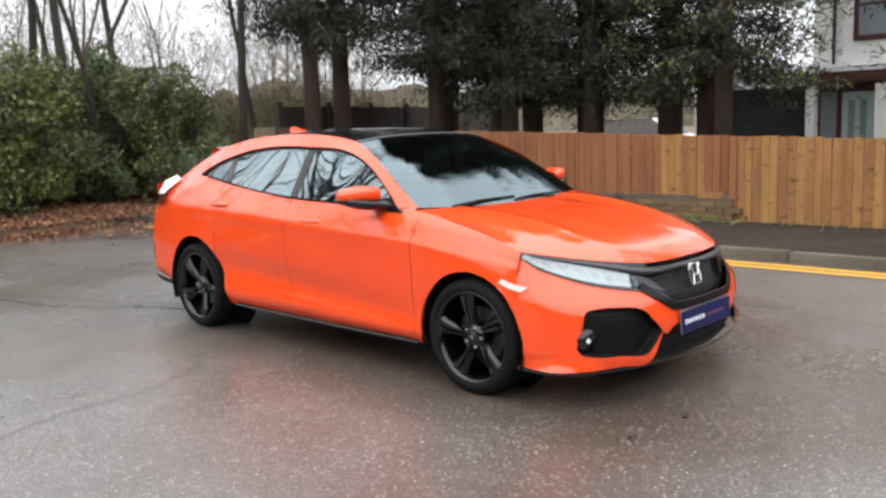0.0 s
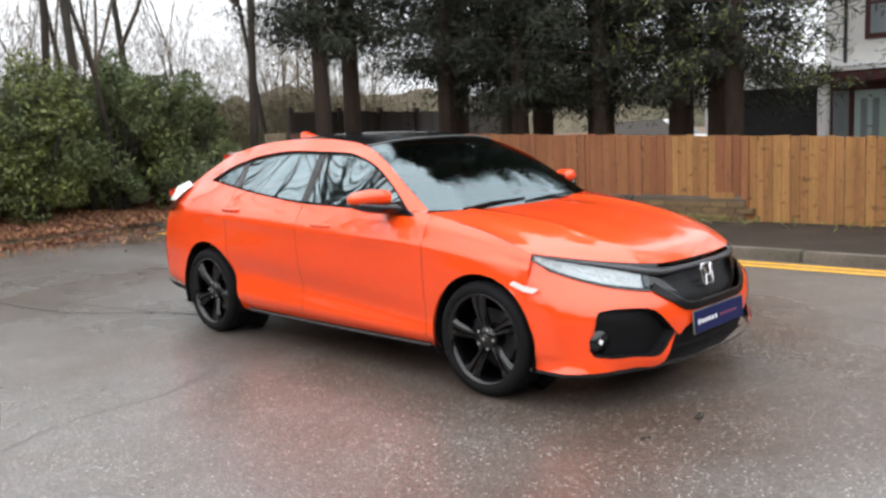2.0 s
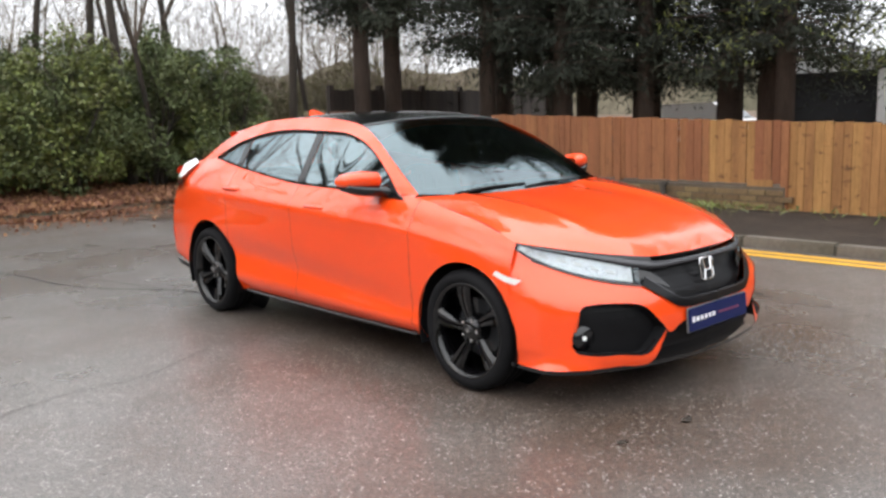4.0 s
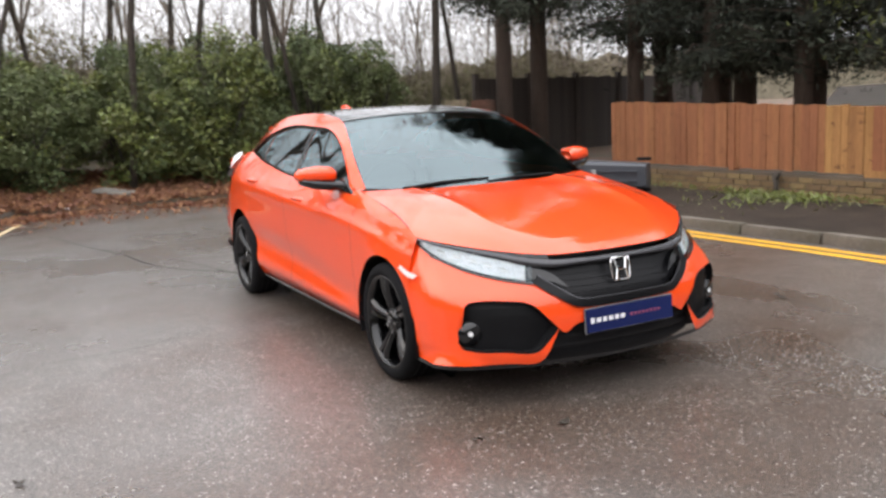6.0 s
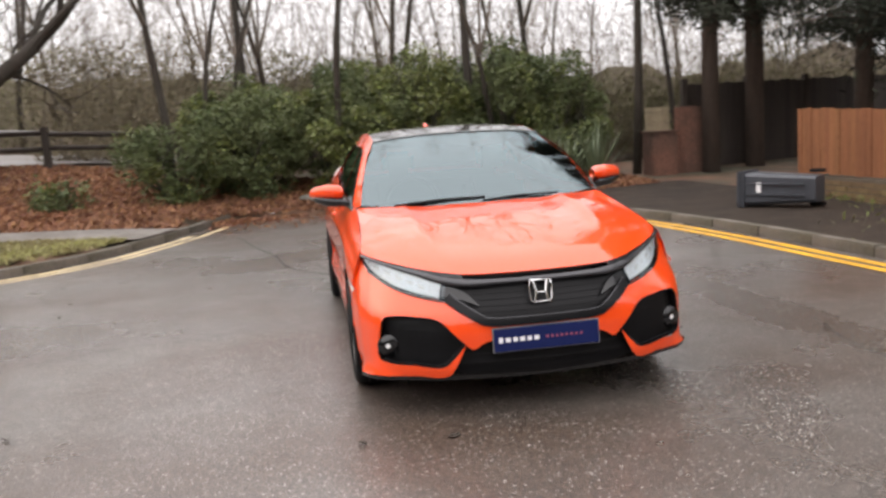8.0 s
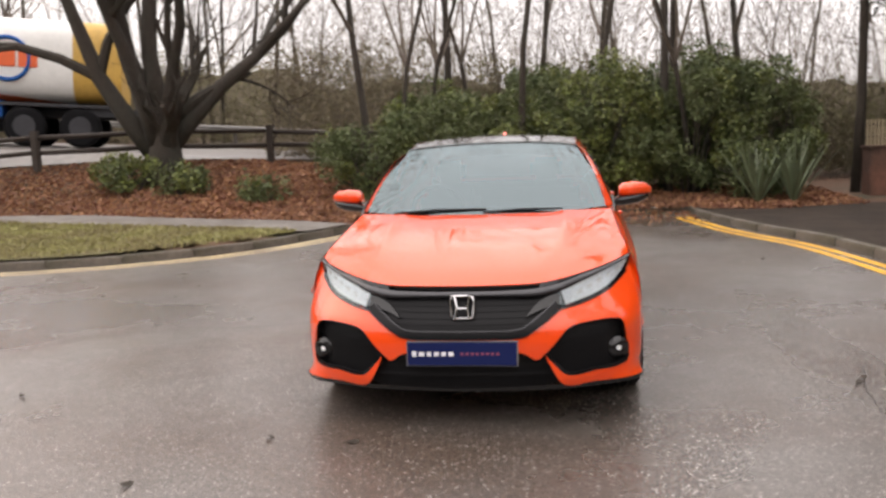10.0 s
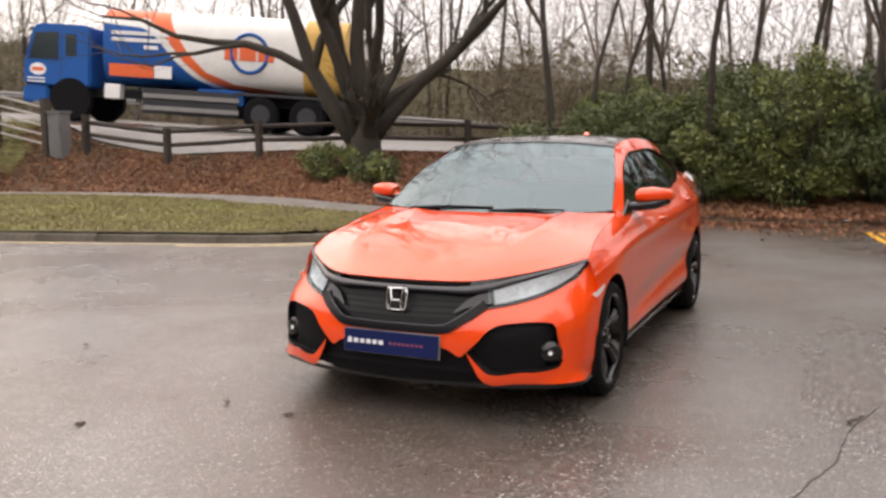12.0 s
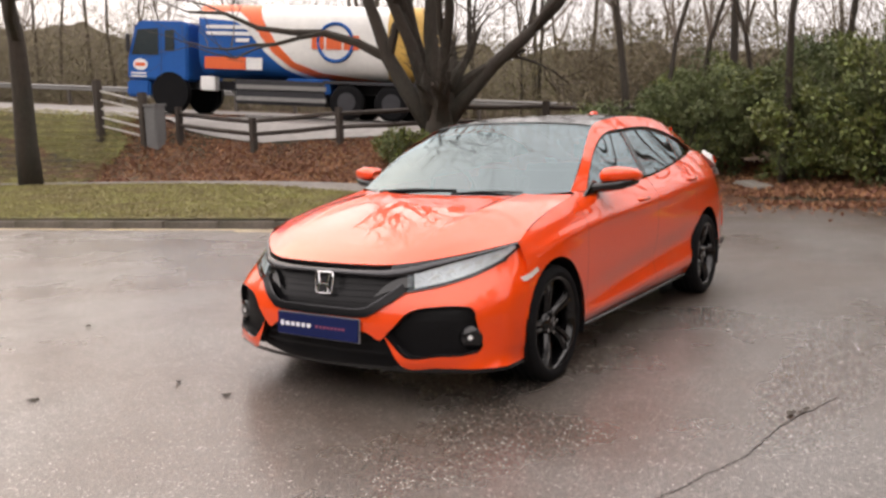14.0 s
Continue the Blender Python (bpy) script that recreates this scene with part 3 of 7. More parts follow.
main_line = np.stack([main_road_x(ry), ry], 1)
band("main_road", main_line, -3.9, 3.9, 0.03, PALE_ROAD, "grey main road beyond the bank", "road", z_of=lambda x, y: float(main_road_z(y)))


# ---- fences and walls ----
def timber_fence():
    base = tagged(new("timber_fence"), "close-boarded timber fence of red-brown and honey boards", "fence")
    rails = box(-5.25, 6.10, 0.62, 8.9, 6.14, 0.70)
    box(-5.25, 6.10, 1.0, 8.9, 6.14, 1.07, bm=rails)
    part("rail", rails, WOOD_RED, base)
    x = -5.27
    while x < 8.9:
        w = random.uniform(0.095, 0.12)
        top = 1.335 - 0.034 * (x + 5.27) + random.uniform(-0.012, 0.008)
        top = max(top, 1.08)
        low = 0.42 + random.uniform(-0.01, 0.01) if x < -0.46 else 0.115
        y = 6.065 + (0.012 if int(x * 40) % 2 else 0) + random.uniform(-0.003, 0.003)
        yellow = (-1.55 < x < -0.92) or x > -0.45
        b = box(x, y, low, x + w - 0.006, y + 0.02, top)
        ob = part("board", b, WOOD_YELLOW if yellow else WOOD_RED, base)
        x += w
    for px in (-5.3, -2.9, -0.48, 1.95, 4.4, 6.9):
        part("post", box(px - 0.045, 6.05, 0.1, px + 0.045, 6.15, 1.325 - 0.034 * (px + 5.27)), WOOD_RED, base)
    part("board", box(-0.95, 6.045, 0.34, -0.62, 6.062, 0.47), WOOD_YELLOW, base, "small patching board")
    return base


timber_fence()


def brick_wall(x0, x1, y0, y1, z0, z1, name, label):
    """A low wall of bricks in stretcher bond along x, face towards -y."""
    base = tagged(new(name), label, "wall", kind="structure")
    part("core", box(x0, y0 + 0.012, z0, x1, y1, z1 - 0.01), MORTAR, base)
    me = bpy.data.meshes.new("brick")
    b = box(0, 0, 0, 0.215, 0.1, 0.065, bevel=0.006)
    b.to_mesh(me)
    b.free()
    me.materials.append(BRICK)
    row = 0
    z = z0
    while z + 0.06 < z1:
        x = x0 - (0.11 if row % 2 else 0)
        while x < x1 - 0.05:
            if x >= x0 - 0.001:
                ob = new("brick", me)
                ob.parent = base
                ob.matrix_basis = Matrix.Translation((x, y0 + random.uniform(-0.004, 0.004), z)) @ Matrix.Rotation(random.uniform(-0.01, 0.01), 4, 'Z')
            x += 0.225
        z += 0.075
        row += 1
    return base


brick_wall(-5.3, -0.46, 6.02, 6.22, 0.06, 0.40, "wall_low", "low worn brick wall under the timber fence")


def dark_fence():
    base = tagged(new("dark_fence"), "tall dark weathered boarded fence behind tree trunks", "fence")
    a, b = Vector((-11.45, 7.2, 0)), Vector((-14.2, 17.5, 0))
    n = 66
    d = (b - a) / n
    ang = math.atan2(d.y, d.x)
    for i in range(n):
        p = a + d * i
        bm = box(0, -0.012, 0, d.length - 0.006, 0.012, 1.86 + random.uniform(-0.02, 0.02))
        ob = part("board", bm, WOOD_DARK, base)
        ob.matrix_basis = Matrix.Translation((p.x, p.y, 0.1)) @ Matrix.Rotation(ang, 4, 'Z')
    for i in range(0, n + 1, 11):
        p = a + d * i
        part("post", box(p.x - 0.06, p.y - 0.06, 0.05, p.x + 0.06, p.y + 0.06, 2.06), WOOD_DARK, base)
    return base


dark_fence()


def gate_pier():
    base = tagged(new("brick_pier"), "stub of brick wall with a pale fence panel on top", "brick pier")
    part("pier", box(-10.9, 6.0, 0.0, -10.4, 6.55, 0.98, bevel=0.02), DARK_BRICK, base)
    part("coping", box(-10.93, 5.97, 0.98, -10.37, 6.57, 1.03, bevel=0.015), DARK_BRICK, base)
    for k in range(8):
        y = 6.0 + k * 0.066
        part("picket", box(-10.70, y, 1.03, -10.675, y + 0.036, 1.50 + 0.01 * (k % 2)), TAN_PANEL, base)
    part("rail", box(-10.73, 5.98, 1.16, -10.70, 6.56, 1.21), WOOD_DARK, base)
    part("rail", box(-10.73, 5.98, 1.38, -10.70, 6.56, 1.43), WOOD_DARK, base)
    for k in range(5):
        y = 6.58 + k * 0.12
        part("board", box(-10.62, y, 0.02, -10.59, y + 0.114, 1.48 + 0.012 * (k % 2)), DARK_BRICK, base, "dark red-brown board")
    return base


gate_pier()


# ---- trees and shrubs ----
def branch_pieces(start, way, length, radius, depth, rng, out, spread=0.55, sides=7, rise=0.15, kids=(2, 4), bend=0.12, reach=(0.45, 0.7)):
    """Grows one limb and its side limbs into out: a list of tubes for thick and one for thin wood."""
    steps = 6 if depth else 4
    p, d = Vector(start), Vector(way).normalized()
    pts, rad = [p.copy()], [radius]
    for i in range(steps):
        d = (d + Vector(rng.normal(0, bend, 3)) + Vector((0, 0, rise * 0.25))).normalized()
        p = p + d * (length / steps)
        pts.append(p.copy())
        rad.append(max(radius * (1 - 0.75 * (i + 1) / steps), 0.004))
    out[0 if radius > 0.03 else 1].append(tube(pts, rad, sides if radius > 0.03 else 3))
    if depth <= 0:
        return
    for k in range(rng.integers(*kids) + (1 if depth > 1 else 2)):
        i = rng.integers(2, steps + 1)
        side = Vector(rng.normal(0, 1, 3))
        side = (side - d * side.dot(d)).normalized()
        w = (d + side * rng.uniform(0.5, 1.3) * spread * 1.6 + Vector((0, 0, rise))).normalized()
        branch_pieces(pts[i], w, length * rng.uniform(*reach), max(rad[i] * 0.7, 0.005), depth - 1, rng, out, spread, max(sides - 2, 3), rise, kids, bend * 1.2, reach)


def bare_tree(place, stems, seed, label, depth=3, spread=0.5, mat=None, kids=(2, 4), bend=0.1, fork=-0.15, rise=0.15, reach=(0.45, 0.7)):
    """A leafless tree: stems is a list of (way, length, radius)."""
    rng = np.random.default_rng(seed)
    base = tagged(new("bare_tree"), label, "tree")
    base.location = place
    rest = []
    for k, (way, length, radius) in enumerate(stems):
        out = [[], []]
        branch_pieces((way[0] * 0.1, way[1] * 0.1, fork if k else -0.15), way, length, radius, depth, rng, out, spread, 9, rise, kids, bend, reach)
        group = out[0] + out[1]
        v, f = group[0]
        mesh_object("trunk", v, f, mat or BARK, base, smooth=True)
        rest += group[1:]
    if rest:
        v, f = joined(rest)
        tagged(mesh_object("branchwork", v, f, TWIG if stems[0][2] < 0.15 else (mat or BARK), base), kind="stuff")
    return base


def ground_z(x, y):
    return max(height1(x, y), 0)


# the many-stemmed tree on the bank
bare_tree((-10.7, -7.75, ground_z(-10.7, -7.75)), [((0.02, 0.02, 1), 2.3, 0.47), ((-0.25, 0.95, 1.4), 5.6, 0.20), ((0.1, -0.7, 1.4), 5.8, 0.22), ((0.2, 0.35, 1.5), 6.2, 0.22), ((0.05, -0.25, 1.6), 6.4, 0.24), ((0.4, 0.7, 1.6), 5.6, 0.16), ((0.5, -0.1, 1.6), 5.8, 0.18)],
          11, "large dark bare tree with many stems forking low on the bank", depth=4, spread=0.5, fork=0.55, kids=(2, 4), bend=0.12, rise=0.22, reach=(0.6, 0.9))
# the slimmer tree by the footpath
bare_tree((-6.3, -16.2, ground_z(-6.3, -16.2)), [((0.06, -0.10, 1), 7.0, 0.29), ((-0.1, 0.5, 1.0), 0.1, 0.02)], 12, "single bare tree beside the footpath on the grass", depth=4, spread=0.6, bend=0.14)

# slender bare trees behind the bushes
slim = []
for s, (h, r) in enumerate(((9, 0.075), (10, 0.085), (8, 0.06), (11, 0.10))):
    t = bare_tree((0, 0, 0), [((0.03, 0.02, 1), h, r)], 30 + s, "tall slender leafless tree behind evergreen bushes", depth=3, spread=0.55, kids=(2, 5), bend=0.075)
    slim.append(t)
slim_at = [(-10.4, -0.4), (-11.0, -3.45), (-10.9, 2.92), (-11.2, 5.98), (-13.2, 8.0), (-14.6, -0.1), (-11.8, -2.4), (-11.0, 2.5), (-12.2, 1.0), (-12.6, 4.2), (-13.5, -1.5), (-13.8, 2.8), (-15.5, 4.5), (-15.0, 1.3), (-11.3, -2.85), (-13.6, -2.0)]
for i, (x, y) in enumerate(slim_at):
    m = Matrix.Translation((x, y, ground_z(x, y))) @ Matrix.Rotation(i * 2.4, 4, 'Z') @ Matrix.Rotation(0.05 * math.sin(i * 3.1), 4, 'X')
    t = slim[i % 4]
    if i < 4:
        t.matrix_basis = m
    else:
        copy_thing(t, m)
# woodland beyond the main road and all round the horizon
rngw = np.random.default_rng(8)
count = 0
for k in range(88):
    y = rngw.uniform(-55, 40)
    x = main_road_x(y) - 6.5 - rngw.exponential(9)
    z = float(main_road_z(y)) - 0.1
    if -60 < y < 45:
        t = slim[k % 4]
        m = Matrix.Translation((x, y, z)) @ Matrix.Rotation(k * 1.7, 4, 'Z')
        c = copy_thing(t, m)
        tagged(c, "leafless woodland tree beyond the main road", group="woodland trees")
for k in range(26):
    a = rngw.uniform(-2.0, 1.0)
    r = rngw.uniform(20, 34)
    x, y = 8 + r * math.cos(a), -6 + r * math.sin(a)
    if y < 3 and not (y > -9 and x < 12):
        c = copy_thing(slim[k % 4], Matrix.Translation((x, y, -0.05)) @ Matrix.Rotation(k * 2.1, 4, 'Z'))
        tagged(c, "leafless tree on the far side of the road", group="roadside trees")

# brown scrub at the foot of the woodland: low leafy growth and, above it, a haze of thin upright twigs
def scrub_belt(name, label, category, n, place, low, top, seed_z):
    sx, sy, base_z = place(n)
    lump = np.array([noise.noise((a * 0.3, b * 0.3, seed_z)) for a, b in zip(sx, sy)])
    leafy = rngw.random(n) < 0.7
    rise_s = np.where(leafy, rngw.uniform(0, 1, n) ** 1.2 * low(sy) * (1 + 0.6 * lump), rngw.uniform(0, 1, n) ** 1.7 * top(sy) * (1 + 0.7 * lump))
    pts = np.stack([sx, sy, base_z + rise_s], 1)
    tagged(leaf_cloud(name, pts[leafy], 0.20, SCRUB, rngw, aspect=0.16, droop=-0.8), label, category, kind="stuff")
    tagged(leaf_cloud("twigs", pts[~leafy], 1.0, TWIG_HAZE, rngw, aspect=0.012, droop=-1.3), "haze of thin bare twigs above the scrub", "twigs", kind="stuff")


def beyond_road(n):
    sy = np.where(rngw.random(n) < 0.74, rngw.uniform(-55, -5, n), rngw.uniform(-5, 40, n))
    return main_road_x(sy) - 5.8 - rngw.exponential(4.0, n), sy, main_road_z(sy)


def behind_bushes(n):
    sy = rngw.uniform(-7, 16, n)
    return -14.0 - rngw.exponential(2.5, n) - 0.1 * np.abs(sy), sy, np.full(n, 0.4)


scrub_belt("woodland_scrub", "brown and olive scrub along the woodland edge", "scrub", 220000, beyond_road, lambda y: np.where(y < -5, 3.1, 1.9), lambda y: np.where(y < -5, 7.0, 6.0), 2.0)
scrub_belt("thicket", "tangled brown thicket behind the bushes", "thicket", 90000, behind_bushes, lambda y: np.where(y > 5, 1.9, 2.6), lambda y: 4.8, 5.0)
# unseen belt across the road, added so that the car paint reflects something dark
n_s = 60000
sa = rngw.uniform(-2.05, 1.2, n_s)
sr = rngw.uniform(22, 32, n_s)
sz = rngw.uniform(0, 1, n_s) ** 1.2 * 9.0
tagged(leaf_cloud("roadside_scrub", np.stack([7 + sr * np.cos(sa), -5 + sr * np.sin(sa), sz], 1), 0.7, SCRUB, rngw, aspect=0.3), "dark scrub belt added out of view for the car's reflections", "scrub", kind="stuff")

# the far woods that close the view
v, f = [], []
for k, a in enumerate(np.linspace(radians(60), radians(262), 240)):
    deg = math.degrees(a)
    top = float(np.interp(deg, [60, 130, 160, 185, 205, 225, 262], [7, 6.5, 6.5, 8.5, 11, 14.5, 14.5]))
    top += 2.2 * noise.noise((k * 0.21, 0, 0)) + 1.2 * noise.noise((k * 0.9, 3, 0)) + 0.5 * random.random()
    x, y = 5 + 115 * math.cos(a), 115 * math.sin(a)
    v += [(x, y, -1), (x, y, top * 0.55), (x, y, top)]
f = [q for i in range(239) for q in ((3 * i, 3 * i + 3, 3 * i + 4, 3 * i + 1), (3 * i + 1, 3 * i + 4, 3 * i + 5, 3 * i + 2))]
tagged(mesh_object("backdrop", v, f, FAR_WOODS), "distant hazy brown winter woods", "woods", kind="structure")


def bush(x, y, rx, ry, h, n, seed, label, light=0.15, size=0.08):
    """An evergreen bush: a few stems and clumps of leaves with gaps."""
    rng = np.random.default_rng(seed)
    base = tagged(new("evergreen_bush"), label, "bush")
    base.location = (x, y, ground_z(x, y))
    out = [[], []]
    for k in range(6):
        a = k * 1.05 + rng.uniform(0, 0.5)
        branch_pieces((0.1 * math.cos(a), 0.1 * math.sin(a), -0.1), (math.cos(a) * rx * 0.5, math.sin(a) * ry * 0.5, h * 0.8), h * 0.75, 0.035, 1, rng, out, 0.6, 5)
    v, f = joined(out[0] + out[1])
    tagged(mesh_object("branchwork", v, f, BARK, base, smooth=True), kind="stuff")
    cl = []
    for k in range(int(42 * rx * ry * h / 2) + 20):
        d = rng.normal(size=3)
        d /= np.linalg.norm(d)
        r = rng.uniform(0.55, 1.0)
        cl.append((d[0] * rx * r, d[1] * ry * r, h * (0.47 + 0.47 * d[2] * r), rng.uniform(0.16, 0.4)))
    cl = np.array(cl)
    pick = rng.integers(0, len(cl), n)
    off = rng.normal(size=(n, 3))
    off /= np.linalg.norm(off, axis=1)[:, None]
    pts = cl[pick, :3] + off * (cl[pick, 3] * rng.uniform(0.3, 1, n) ** 0.5)[:, None]
    pts[:, 2] = np.abs(pts[:, 2]) + 0.03
    lit = (rng.random(len(cl)) < light)[pick]
    tagged(leaf_cloud("foliage", pts[~lit], size, LAUREL, rng, base, aspect=0.42), kind="stuff")
    if lit.any():
        leaf_cloud("young_foliage", pts[lit], size, LEAF_LIGHT, rng, base, aspect=0.45, label="yellow-green young leaves")["kind"] = "stuff"
    return base


BUSHES = [(-10.2, -3.3, 0.9, 1.0, 1.5), (-10.6, -1.9, 1.0, 1.2, 2.0), (-10.7, -0.3, 1.0, 1.2, 2.2), (-10.6, 1.3, 1.0, 1.2, 2.75), (-10.9, 2.9, 1.1, 1.2, 2.85), (-11.0, 4.4, 1.0, 1.0, 2.6), (-11.9, 0.5, 1.1, 1.6, 2.8), (-12.1, 3.3, 1.2, 1.6, 3.0), (-12.0, -2.2, 1.1, 1.4, 2.3), (-9.9, 3.9, 0.5, 0.6, 1.2)]
for i, (x, y, rx, ry, h) in enumerate(BUSHES):
    bush(x, y, rx, ry, h, int(12500 * rx * ry * h / 2.2), 60 + i, "dense dark evergreen bush at the back of the leafy bank", light=(0.12, 0.15, 0.3, 0.5, 0.2)[i % 5])
bush(-10.0, -8.1, 0.5, 0.65, 0.7, 1800, 90, "low pale green shrub at the foot of the bare tree", light=0.6, size=0.1)
bush(-9.9, -6.9, 0.45, 0.5, 0.5, 1200, 91, "low green shrub at the foot of the bare tree", light=0.3, size=0.1)
bush(-9.5, -5.2, 0.35, 0.4, 0.4, 700, 92, "low green shrub on the leafy bank", light=0.2, size=0.1)


def spiky_plant(x, y, seed):
    rng = np.random.default_rng(seed)
    base = tagged(new("spiky_plant"), "spiky green plant with sword-like leaves by the bushes", "plant")
    base.location = (x, y, ground_z(x, y))
    for k in range(40):
        a, lean, ln = rng.uniform(0, 6.28), rng.uniform(0.1, 0.8), rng.uniform(0.7, 1.4)
        d = Vector((math.cos(a) * lean, math.sin(a) * lean, 1)).normalized()
        s = Vector((-math.sin(a), math.cos(a), 0)) * 0.028
        p1, p2 = d * ln * 0.55, d * ln + Vector((d.x, d.y, 0)) * 0.12
        v = [s * 0.6, -s * 0.6, p1 - s, p1 + s, p2, d * 0.02 + Vector((d.x, d.y, 0)) * 0.02]
        mesh_object("leaf", v, [(0, 1, 2, 3), (3, 2, 4)], SWORD_LEAF, base)
    return base


spiky_plant(-9.3, 3.8, 5)
spiky_plant(-9.35, 4.4, 6)


def conifer(x, y, h, r, seed, crown_from, label, trunk_r=0.2, light=False, n=9000):
    """A dark conifer: a straight trunk, whorls of limbs and drooping sprays with gaps."""
    rng = np.random.default_rng(seed)
    base = tagged(new("conifer"), label, "tree")
    base.location = (x, y, 0.05)
    out = [tube([(0, 0, -0.1), (0.03, 0, h * 0.3), (0, 0.03, h * 0.65), (0, 0, h)], [trunk_r * 1.15, trunk_r, trunk_r * 0.6, 0.02], 10)]
    pts = []
    limbs = int((h - crown_from) * 9)
    for k in range(limbs):
        z = crown_from + (h - crown_from) * (k + rng.random()) / limbs
        reach = r * (1 - 0.62 * (z - crown_from) / (h - crown_from)) * rng.uniform(0.55, 1.1)
        a = k * 2.4 + rng.uniform(-0.4, 0.4)
        end = Vector((math.cos(a) * reach, math.sin(a) * reach, z - 0.12 * reach + rng.uniform(-0.2, 0.25)))
        out.append(tube([(0, 0, z), (end.x * 0.5, end.y * 0.5, z + 0.06), end], [0.035, 0.022, 0.006], 4))
        m = int(n / limbs)
        s = rng.uniform(0.25, 1.05, m)
        pts.append(np.stack([end.x * s, end.y * s, z + (end.z - z) * s], 1) + rng.normal(0, [0.19, 0.19, 0.07], (m, 3)) * (0.5 + s)[:, None] - np.stack([0 * s, 0 * s, rng.exponential(0.1, m)], 1))
    mesh_object("trunk", *out[0], BARK_PALE, base, smooth=True)
    v, f = joined(out[1:])
    tagged(mesh_object("branchwork", v, f, BARK_PALE, base), kind="stuff")
    pts = np.concatenate(pts)
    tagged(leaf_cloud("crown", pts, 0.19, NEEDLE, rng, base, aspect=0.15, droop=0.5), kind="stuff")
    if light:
        # sprays on the -y and +x sides get the lit colour
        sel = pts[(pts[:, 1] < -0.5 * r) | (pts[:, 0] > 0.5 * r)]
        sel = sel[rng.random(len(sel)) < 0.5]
        leaf_cloud("lit_sprays", sel + rng.normal(0, 0.06, sel.shape), 0.13, NEEDLE_LIGHT, rng, base, aspect=0.25, droop=0.5, label="yellow-green outer sprays with the light put into their colour")
    return base


CONIFERS = [(-10.35, 7.25, 10, 1.5, 3.4, 0.16), (-10.95, 8.55, 11, 1.8, 3.4, 0.18), (-9.4, 10.0, 11, 2.4, 2.6, 0.16), (-11.7, 12.9, 12, 2.6, 2.8, 0.24), (-9.2, 12.2, 12, 2.6, 2.0, 0.3), (-8.2, 12.0, 12, 2.6, 1.9, 0.22), (-7.6, 10.4, 11, 2.4, 2.0, 0.15), (-7.0, 12.6, 12, 2.7, 1.9, 0.28), (-6.2, 11.4, 11, 2.4, 2.0, 0.16),
            (-5.2, 13.0, 12, 2.7, 2.0, 0.25), (-4.3, 13.0, 13, 2.7, 2.1, 0.24), (-3.6, 12.2, 12, 2.3, 2.2, 0.17)]
for i, (x, y, h, r, c, tr) in enumerate(CONIFERS):
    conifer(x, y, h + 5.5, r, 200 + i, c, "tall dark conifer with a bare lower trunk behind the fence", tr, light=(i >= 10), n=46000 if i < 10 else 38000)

# more of the same row, added unseen past the visible stretch to darken reflections
for i, (x, y) in enumerate(((1.0, 12.2), (3.2, 11.6), (5.6, 12.4), (8.0, 12.0))):
    conifer(x, y, 17, 2.9, 240 + i, 2.0, "tall dark conifer with a bare lower trunk behind the fence", 0.24, n=12000)


